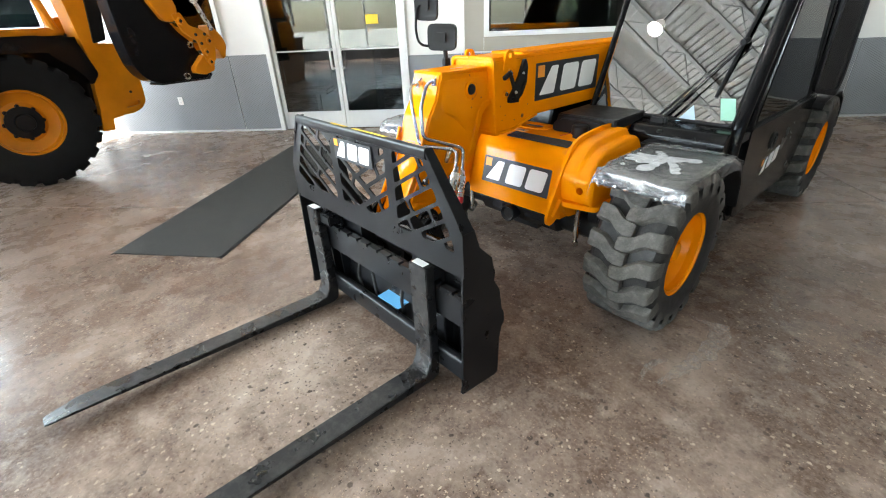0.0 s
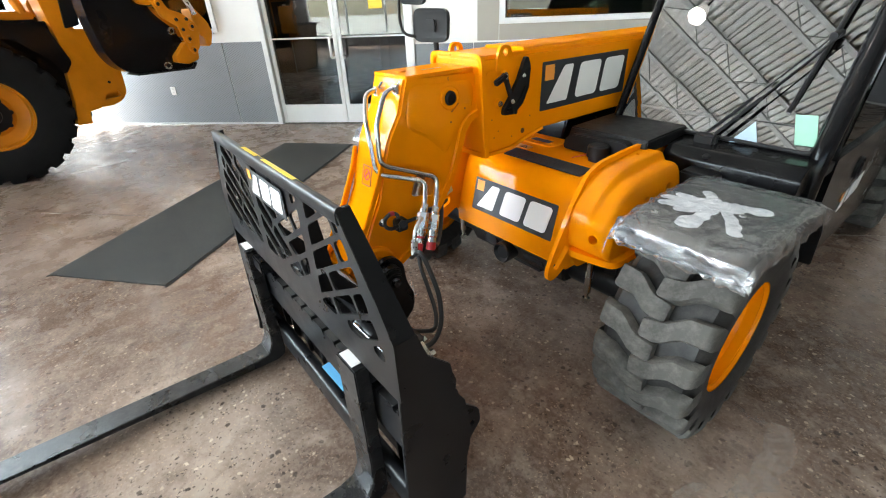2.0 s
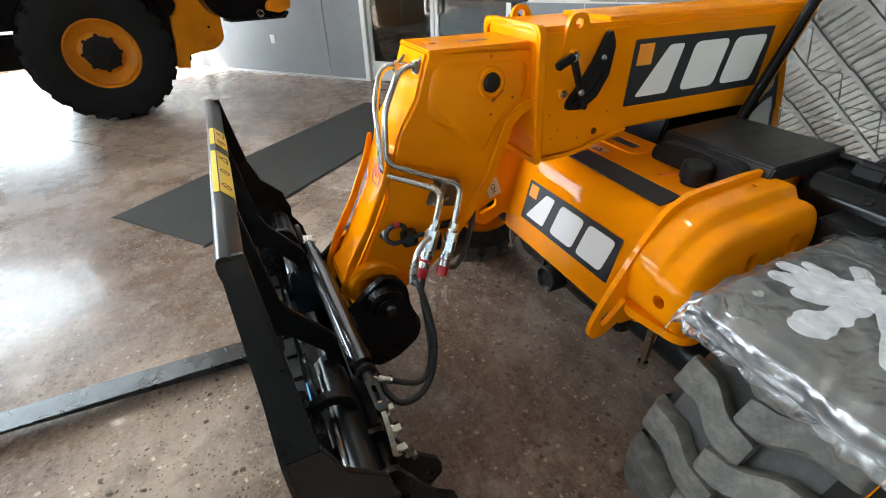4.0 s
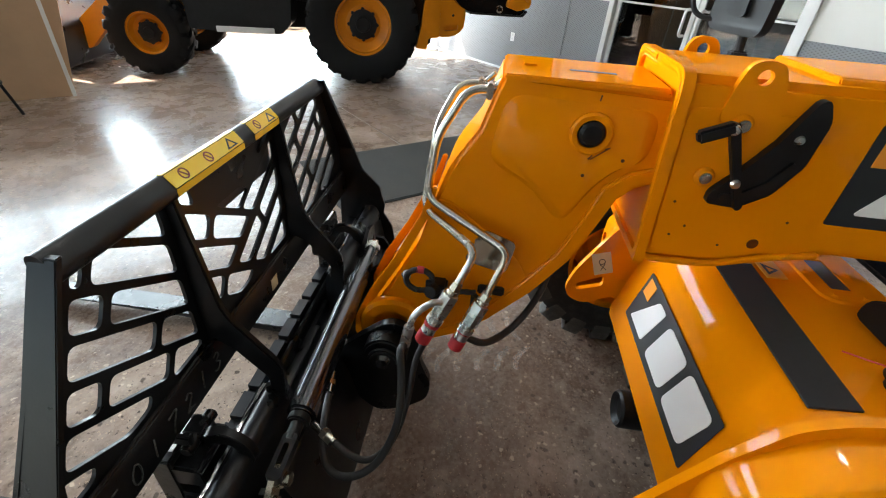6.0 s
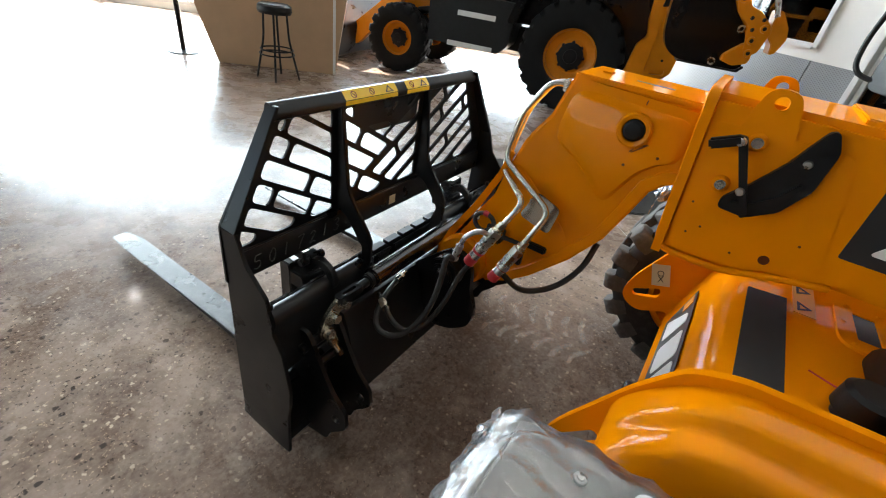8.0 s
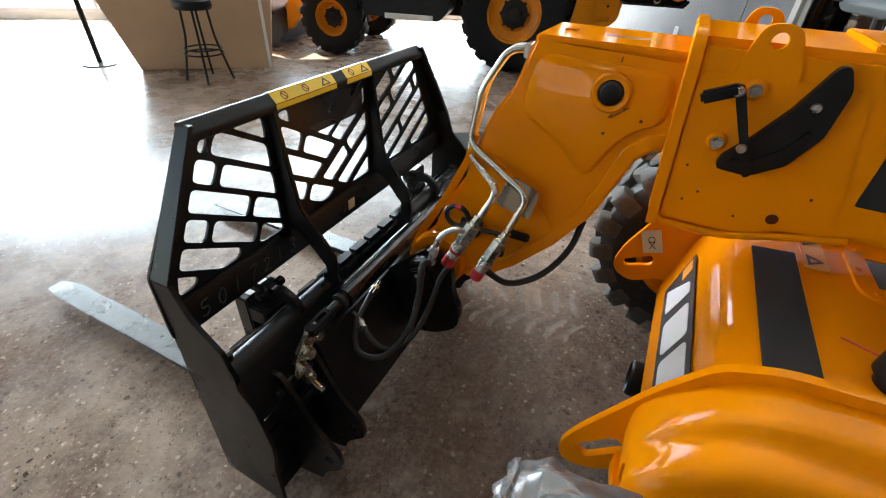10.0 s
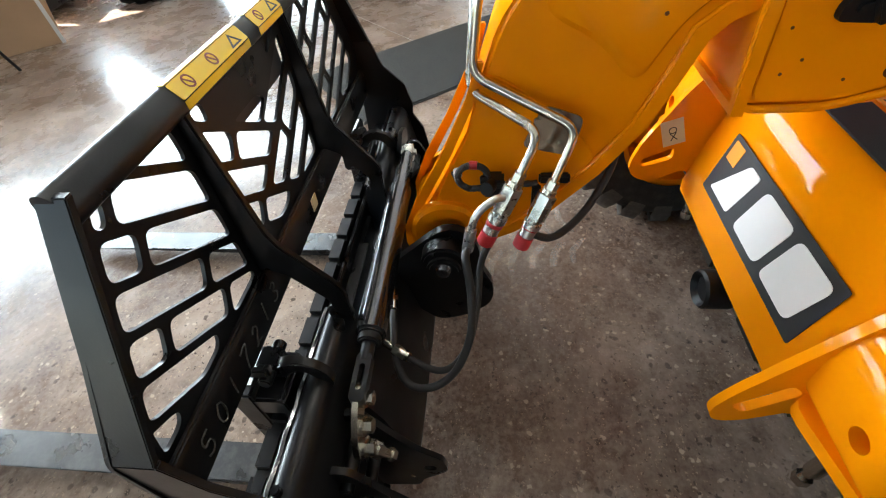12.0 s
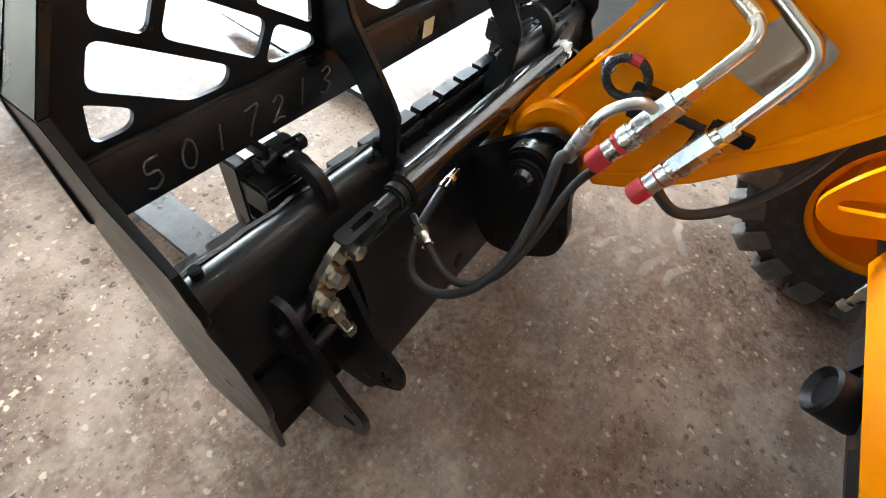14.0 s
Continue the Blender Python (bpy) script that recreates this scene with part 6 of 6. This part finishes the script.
def build_film():
    """Clear film pulled over the near front mudguard, wrinkled, with a hanging edge."""
    nx, ny = 90, 130
    x0, x1, y0, y1, r, hang = 0.850, 1.254, 0.886, 1.545, 0.030, 0.034

    def over(s):
        """How far out and how far down a point lies, s metres past the start of the rounded edge."""
        q = r * math.pi / 2
        return (s, 0.0) if s < 0 else (r * math.sin(s / r), r - r * math.cos(s / r)) if s < q else (r, r + s - q)

    bm = bmesh.new()
    grid = []
    half, lead = (x1 - x0) / 2 - r + r * math.pi / 2 + hang, r * math.pi / 2 + hang
    for j in range(ny + 1):
        row = []
        for i in range(nx + 1):
            su = (i / nx * 2 - 1) * half
            sv = lead - j / ny * (lead + y1 - y0 - r)
            du, zu = over(abs(su) - ((x1 - x0) / 2 - r))
            dv, zv = over(sv)
            x = (x0 + x1) / 2 + math.copysign((x1 - x0) / 2 - r + du, su)
            y = y0 + r - dv
            n1 = noise.noise(Vector((su * 7, sv * 6, 1.3)))
            n2 = 1 - 2 * abs(noise.noise(Vector((su * 15 + n1, sv * 11, 4.1))))
            n3 = 1 - 2 * abs(noise.noise(Vector((su * 34, sv * 30, 8.7))))
            drop = zu + zv
            crumple = 0.006 * n1 + 0.0050 * n2 + 0.0018 * n3
            z = 0.878 + 0.012 * min(1, (y - y0) / 0.15) - 0.03 * max(0, y - 1.42) / 0.1 - drop * (1 + 0.35 * n1) + min(0.007, max(-0.004, crumple)) * (0.4 if drop > r else 1)
            push = (0.006 + crumple * 1.5) * (drop > 0.01)
            row.append(bm.verts.new((x + (math.copysign(push, su) if zu > 0.01 else 0), y - (push if zv > 0.01 else 0), z)))
        grid.append(row)
    for a, b in zip(grid, grid[1:]):
        for i in range(nx):
            bm.faces.new((a[i], a[i + 1], b[i + 1], b[i]))
    f = solid("protective_film", bm, FILM, "wrinkled clear plastic film over the front mudguard", "plastic film", "films on the mudguards", angle=60)
    f.visible_shadow = False
    for n_fold in range(3):
        hem = bmesh.new()
        rows = []
        for i in range(61):
            u = i / 60
            x = x0 - 0.004 + (x1 - x0 + 0.008) * u
            w1 = noise.noise(Vector((u * 9, n_fold * 4.0, 2.0)))
            w2 = noise.noise(Vector((u * 15, n_fold * 7.0, 5.0)))
            zt = 0.849 - 0.010 * n_fold + 0.018 * w1 - 0.012 * u * u
            rows.append([hem.verts.new((x, y0 - 0.010 - 0.004 * n_fold - 0.008 * w2 - dy, zt - dz * (0.022 + 0.022 * w1 + 0.010 * w2))) for dy, dz in ((0.0, 0.0), (0.010 + 0.008 * w2, 0.45), (0.002, 1.0))])
        for a, b in zip(rows, rows[1:]):
            for k in range(2):
                hem.faces.new((a[k], a[k + 1], b[k + 1], b[k]))
        part("hem", hem, FILMHEM, f, "bunched shiny edge of the film", 180)
    copy_thing(f, Matrix.Translation((0.36, 0, 0)) @ Matrix.Diagonal((-1, 1, 1, 1)))
    # pale dried glue under the film: fingers that ran out of one blot
    C = Vector((1.018, 1.205))
    runs = [((-0.02, 0.0), (-0.125, 0.015), 0.030, 0.016), ((-0.02, -0.01), (-0.150, -0.035), 0.034, 0.018), ((-0.01, -0.02), (-0.130, -0.085), 0.040, 0.022), ((0.0, -0.02), (-0.070, -0.105), 0.038, 0.020),
            ((0.01, -0.01), (-0.005, -0.195), 0.020, 0.032), ((0.03, 0.0), (0.125, -0.165), 0.016, 0.022), ((0.02, 0.01), (0.125, 0.045), 0.026, 0.030), ((-0.04, 0.0), (0.05, 0.01), 0.045, 0.040), ((0.0, 0.02), (-0.06, 0.085), 0.014, 0.020)]
    bm = bmesh.new()
    for k, (p, q, ra, rb) in enumerate(runs):
        p, q = C + Vector(p), C + Vector(q)
        d = (q - p).normalized()
        side = Vector((-d.y, d.x))
        a0 = math.atan2(side.y, side.x)
        outline = []
        for i in range(14):
            t = i / 13
            outline.append(p.lerp(q, t) + side * (ra + (rb - ra) * t) * (1 + 0.55 * noise.noise(Vector((t * 5, k * 3.1, 1)))))
        outline += [q + rb * Vector((math.cos(a0 - 3.1416 * i / 8), math.sin(a0 - 3.1416 * i / 8))) * (1 + 0.3 * noise.noise(Vector((i, k, 5)))) for i in range(1, 8)]
        for i in range(14):
            t = 1 - i / 13
            outline.append(p.lerp(q, t) - side * (ra + (rb - ra) * t) * (1 + 0.55 * noise.noise(Vector((t * 5, k * 3.1, 9)))))
        add(bm, plate([tuple(o) for o in outline], [], 0.0012, Matrix.Translation((0, 0, 0.0004 * k))))
    for v in bm.verts:
        v.co.z += 0.8800 + 0.012 * (v.co.y - 1.25)
    solid("glue_patch", bm, GLUE, "pale dried glue smear on the black mudguard", "glue smear")


for p in ((0.905, 1.026, 0.874), (1.111, 1.181, 0.880)):
    solid("mudguard_bolt", lathe([(0.0, 0.007), (0.005, 0.007), (0.0065, 0.005), (0.010, 0.004), (0.011, 0.0)], p, (0, 0, 1), 18), STEEL, "bright button-head bolt on the black mudguard", "bolt", "mudguard bolts")
GLUE = surface("dried_glue", (0.84, 0.87, 0.90), 0.5, var=0.25, scale=45, grain=300, bumpy=0.3)
build_film()


def tread_prints():
    """Pale dusty chevrons left on the floor in front of the far front wheel."""
    bm = bmesh.new()
    rnd = random.Random(8)
    for k in range(7):
        y = 0.86 - k * 0.085
        for side in (-1, 1):
            cx = -0.44 + 0.018 * k
            pts = [(0.02, 0.0), (0.11, 0.05), (0.17, 0.05), (0.17, 0.075), (0.10, 0.078), (0.02, 0.03)]
            q = [(cx + side * (a + rnd.uniform(-0.006, 0.006)), y - b * 1.1 + rnd.uniform(-0.004, 0.004) + (0.04 if side > 0 else 0)) for a, b in pts]
            add(bm, plate(rounded(q, 0.012, 3), [], 0.0006, Matrix.Translation((0, 0, 0.0006))))
    solid("tread_print", bm, DUST, "faint dusty tyre tread prints on the concrete floor", "tyre print", kind="stuff")


def make_dust():
    m, n, l, b = mat("thin_floor_dust")
    v = coords(n, l, 1.0)
    b.inputs["Base Color"].default_value = (0.50, 0.43, 0.36, 1)
    b.inputs["Roughness"].default_value = 0.8
    tr, mx = n.new("ShaderNodeBsdfTransparent"), n.new("ShaderNodeMixShader")
    l.new(ramp(n, l, noise_tex(n, l, v, 30, 6, 0.7), [(0.36, 0.0), (0.74, 0.46)]), mx.inputs[0])
    l.new(tr.outputs[0], mx.inputs[1])
    l.new(b.outputs[0], mx.inputs[2])
    l.new(mx.outputs[0], n["Material Output"].inputs[0])
    return m


DUST = make_dust()
tread_prints()


def smear(line, seed):
    """A ragged pale band of dried water on the floor; line gives x, y and half width."""
    path = smooth_path([(x, y, w) for x, y, w in line], 8)
    left, right = [], []
    for k, p in enumerate(path):
        a, b = path[max(0, k - 1)], path[min(len(path) - 1, k + 1)]
        side = Vector((-(b[1] - a[1]), b[0] - a[0])).normalized()
        for out, sign, z in ((left, 1, 0.0), (right, -1, 9.0)):
            w = p[2] * (1 + 0.9 * noise.noise(Vector((k * 0.35, seed, z))))
            out.append((p[0] + side.x * sign * w, p[1] + side.y * sign * w))
    bm = plate(left + right[::-1], [], 0.0006, Matrix.Translation((0, 0, 0.0006)))
    solid("floor_smear", bm, DUST, "pale dried smear on the polished concrete floor", "floor stain", "smears on the floor", kind="stuff")


smear([(1.235, 1.385, 0.006), (1.300, 1.350, 0.014), (1.370, 1.360, 0.020), (1.425, 1.340, 0.052), (1.445, 1.180, 0.045), (1.427, 1.000, 0.036), (1.400, 0.870, 0.026), (1.370, 0.740, 0.010)], 2.0)
smear([(1.330, 0.930, 0.008), (1.300, 0.860, 0.018), (1.290, 0.780, 0.014), (1.310, 0.700, 0.006)], 5.0)


# ---- backhoe loader behind ----
def build_backhoe():
    bh = thing("backhoe_loader", "yellow and black backhoe loader parked behind", "backhoe loader", m=Matrix.Translation((-4.75, -1.10, 0)) @ Matrix.Rotation(radians(15.5), 4, "Z"))
    # near side at x = 0, forward along -y, rear axle at y = 0
    wheel(bh, (-0.24, 0.0, 0.69), 0.69, 0.46, 0.345, 1, 21, 0.035, 1.1, DARKRUBBER, ORANGE, PLASTIC, dark_disc=0.17)
    wheel(bh, (-1.96, 0.0, 0.69), 0.69, 0.46, 0.345, -1, 21, 0.035, 1.1, DARKRUBBER, ORANGE, PLASTIC, dark_disc=0.17)
    wheel(bh, (-0.32, -2.55, 0.47), 0.47, 0.34, 0.235, 1, 18, 0.032, 1.1, DARKRUBBER, ORANGE, PLASTIC, dark_disc=0.12)
    wheel(bh, (-1.88, -2.55, 0.47), 0.47, 0.34, 0.235, -1, 18, 0.032, 1.1, DARKRUBBER, ORANGE, PLASTIC, dark_disc=0.12)
    part("rear_axle", cyl((-1.9, 0, 0.69), (-0.3, 0, 0.69), 0.13, 18), BLACK, bh)
    part("front_axle", cyl((-1.8, -2.55, 0.47), (-0.4, -2.55, 0.47), 0.09, 18), BLACK, bh)
    part("chassis", box((-1.1, -0.9, 0.72), (0.9, 4.1, 0.34), 0.03), BLACK, bh)
    part("side_tank", prism(rounded([(-2.02, 0.56), (-0.98, 0.54), (-0.86, 0.66), (-0.80, 1.18), (-2.06, 1.22)], 0.04, 3), -0.80, -0.06, "x", 0.02), PLASTIC, bh, "black side tank with steps")
    for z, y0, y1 in ((0.965, -1.62, -1.08), (0.575, -1.72, -1.06)):
        part("step_strip", box((-0.050, (y0 + y1) / 2, z), (0.012, y1 - y0, 0.065), 0.004), ALUM, bh, "pale metal step strip")
    part("rear_fender", prism(rounded([(-0.92, 0.95), (-0.80, 1.36), (-0.45, 1.53), (0.40, 1.53), (0.74, 1.46), (0.84, 1.10), (0.74, 0.98), (0.66, 1.14), (0.42, 1.36), (-0.40, 1.40), (-0.70, 1.27), (-0.80, 0.95)], 0.04, 3), -0.54, -0.02, "x", 0.012), CABBLACK, bh, "black rear mudguard")
    part("cab_lower", prism(rounded([(-1.05, 0.95), (0.62, 0.95), (0.78, 1.55), (-1.05, 1.55)], 0.04, 3), -1.85, -0.30, "x", 0.02), CABBLACK, bh, "black lower cab body")
    part("cab_stripe", prism([(-1.06, 1.52), (0.74, 1.52), (0.72, 1.60), (-1.06, 1.60)], -1.90, -0.24, "x", 0.012), ORANGE, bh, "yellow waistline of the cab")
    for x in (-0.27, -1.87):
        for y0, y1 in ((-1.02, -0.90), (0.66, 0.42), (-0.10, -0.10)):
            part("cab_post", tube([(x, y0, 1.58), (x, y1, 2.70)], 0.045, 10), CABBLACK if y0 < 0.6 else ORANGE, bh)
    g = part("cab_glass", add(box((-0.27, -0.2, 2.12), (0.008, 1.5, 1.02)), box((-1.07, 0.60, 2.12), (1.5, 0.008, 1.02)), box((-1.07, -0.98, 2.12), (1.5, 0.008, 1.02))), DARKGLASS, bh)
    g.visible_shadow = False
    part("cab_roof", box((-1.07, -0.2, 2.76), (1.72, 1.75, 0.12), 0.05), ORANGE, bh)
    part("cab_seat", add(box((-1.07, -0.1, 1.55), (0.5, 0.5, 0.2), 0.05), box((-1.07, 0.2, 1.95), (0.5, 0.14, 0.7), 0.05)), FABRIC, bh)
    # engine hood and loader
    part("engine_hood", prism(rounded([(-1.05, 1.00), (-1.05, 1.62), (-2.75, 1.50), (-3.05, 1.35), (-3.10, 0.62), (-2.2, 0.62), (-2.2, 1.00)], 0.06, 4), -1.55, -0.65, "x", 0.03), ORANGE, bh, "yellow engine hood")
    for x in (-0.50, -1.70):
        part("loader_arm", prism(rounded([(-1.15, 1.35), (-1.05, 1.62), (-1.35, 1.70), (-2.60, 1.20), (-3.45, 0.50), (-3.55, 0.25), (-3.35, 0.22), (-2.60, 0.98), (-1.45, 1.42)], 0.05, 3), x - 0.06, x + 0.06, "x", 0.008), ORANGE, bh, "yellow loader arm")
        part("loader_ram", add(cyl((x - 0.09, -1.5, 1.05), (x - 0.09, -2.4, 0.85), 0.05, 14), cyl((x - 0.09, -2.4, 0.85), (x - 0.09, -3.0, 0.72), 0.028, 12)), BLACK, bh)
    part("loader_bucket", prism(rounded([(-3.40, 0.08), (-4.30, 0.05), (-4.32, 0.09), (-3.62, 0.20), (-3.50, 0.45), (-3.62, 0.85), (-3.54, 0.87), (-3.36, 0.50)], 0.03, 3), -2.25, 0.05, "x", 0.006), BLACK, bh, "black front bucket resting on the floor")
    # rear frame, stabiliser, kingpost
    part("rear_frame", prism(rounded([(0.55, 0.46), (0.80, 0.46), (0.86, 0.52), (0.88, 1.15), (0.80, 1.50), (0.60, 1.50)], 0.02, 3), -2.05, -0.15, "x", 0.012), CABBLACK, bh)
    leg = prism(rounded([(0.945, 0.60), (1.09, 0.605), (1.19, 0.64), (1.265, 0.72), (1.278, 0.84), (1.285, 1.08), (1.255, 1.40), (0.945, 1.42)], 0.035, 4), -0.36, -0.06, "x", 0.016)
    leg = cut(leg, prism(rounded([(1.01, 0.675), (1.19, 0.690), (1.19, 0.755), (1.04, 0.735)], 0.026, 4), -0.12, 0.0, "x"))
    part("stabiliser", leg, ORANGE, bh, "yellow stabiliser leg housing with a slot")
    part("stabiliser_arm", prism(rounded([(0.66, 0.46), (0.80, 0.45), (0.82, 0.58), (0.955, 0.60), (0.955, 1.42), (0.97, 2.10), (0.74, 2.10), (0.80, 1.30), (0.72, 0.70)], 0.014, 3), -0.34, -0.045, "x", 0.012), ORANGE, bh, "yellow stabiliser guide")
    part("stabiliser_bolt", lathe([(0.0, 0.006), (0.016, 0.004), (0.016, 0.0)], (-0.060, 1.12, 0.855), (1, 0, 0), 12), BLACK, bh)
    part("hose_guard", prism(rounded([(0.90, 1.42), (1.04, 1.45), (1.06, 1.56), (1.16, 2.10), (1.00, 2.10), (0.95, 1.75)], 0.02, 3), -0.14, -0.02, "x", 0.01), PLASTIC, bh)
    part("swing_post", prism(rounded([(0.86, 0.70), (1.20, 0.74), (1.28, 1.25), (1.10, 1.72), (0.86, 1.72)], 0.05, 3), -1.20, -0.80, "x", 0.02), ORANGE, bh)
    # the digger swung to the near side: boom up, dipper down, bucket curled
    part("digger_boom", prism(rounded([(-1.10, 1.35), (-0.88, 1.30), (0.30, 2.70), (0.66, 3.25), (0.50, 3.36), (0.05, 2.75)], 0.05, 3), 0.94, 1.16, "y", 0.012), ORANGE, bh, "yellow digger boom swung aside and folded upright")
    part("boom_foot", box((-0.98, 1.05, 1.42), (0.30, 0.34, 0.30), 0.03), BLACK, bh)
    part("dipper", prism(rounded([(0.95, 3.38), (1.16, 3.36), (1.40, 2.40), (1.585, 1.75), (1.57, 1.66), (1.50, 1.60), (1.40, 1.62), (1.30, 1.80), (1.12, 2.40)], 0.03, 3), 0.46, 0.70, "x", 0.012), ORANGE, bh, "yellow dipper arm hanging down")
    part("dipper_ram", add(cyl((0.80, 1.62, 2.30), (0.80, 1.76, 1.80), 0.040, 16, bevel=0.004), cyl((0.80, 1.76, 1.80), (0.80, 1.89, 1.50), 0.024, 14)), STEEL, bh, "bright dipper ram")
    rocker = rounded([(1.465, 1.68), (1.570, 1.70), (1.640, 1.56), (1.760, 1.52), (1.880, 1.42), (1.905, 1.34), (1.870, 1.17), (1.800, 1.12), (1.745, 1.15), (1.700, 1.31), (1.690, 1.39), (1.545, 1.49)], 0.026, 4)
    for x in (0.745, 0.42):
        part("rocker_plate", prism(rocker, x, x + 0.022, "x", 0.004), ORANGE, bh, "yellow tipping rocker with bolt holes")
    part("hook_guard", prism(rounded([(1.885, 1.56), (1.945, 1.56), (2.055, 1.42), (2.085, 1.32), (2.035, 1.18), (1.985, 1.165), (1.970, 1.26), (1.920, 1.30), (1.905, 1.40)], 0.022, 4), 0.52, 0.72, "x", 0.010), ORANGE, bh, "yellow hooked end of the arm")
    part("bucket_ear", prism(rounded([(1.735, 1.235), (1.800, 1.215), (1.845, 1.110), (1.830, 1.050), (1.700, 1.010), (1.585, 1.040), (1.590, 1.100)], 0.018, 4), 0.626, 0.742, "x", 0.006), ORANGE, bh, "yellow lower tipping link")
    for y, z in ((1.545, 1.61), (1.835, 1.385), (1.770, 1.265), (1.790, 1.150)):
        part("link_pin", lathe([(0.0, 0.010), (0.018, 0.010), (0.020, 0.024), (0.036, 0.024), (0.040, 0.0)], (0.766, y, z), (1, 0, 0), 20), ORANGE, bh)
        part("pin_core", cyl((0.40, y, z), (0.784, y, z), 0.019, 14), BLACK, bh)
    for y, z in ((1.690, 1.46), (1.735, 1.36), (1.800, 1.46)):
        part("arm_bolt", bolt((0.767, y, z), (1, 0, 0), 0.014), BLACK, bh)
    part("digger_bucket", prism(rounded([(0.925, 1.90), (0.925, 1.50), (0.940, 1.34), (0.965, 1.18), (1.020, 1.07), (1.100, 1.00), (1.200, 0.965), (1.400, 0.955), (1.780, 0.962), (1.835, 1.02), (1.780, 1.20), (1.690, 1.38), (1.560, 1.50), (1.440, 1.70), (1.40, 1.90)], 0.05, 4), 0.36, 0.62, "x", 0.012), CABBLACK, bh, "black digger bucket curled under the arm")
    part("bucket_lip", prism(rounded([(1.180, 0.948), (1.800, 0.944), (1.850, 1.000), (1.835, 1.020), (1.780, 0.964), (1.190, 0.966)], 0.006, 2), 0.35, 0.635, "x", 0.003), BLACK, bh, "worn steel edge of the bucket")
    for y, z in ((1.52, 1.01), (1.67, 1.35)):
        part("bucket_pin", add(lathe([(0.022, 0.0), (0.022, 0.022), (0.038, 0.022), (0.038, 0.0)], (0.62, y, z), (1, 0, 0), 20)), STEEL, bh, "bright pin ring")
    return bh


build_backhoe()
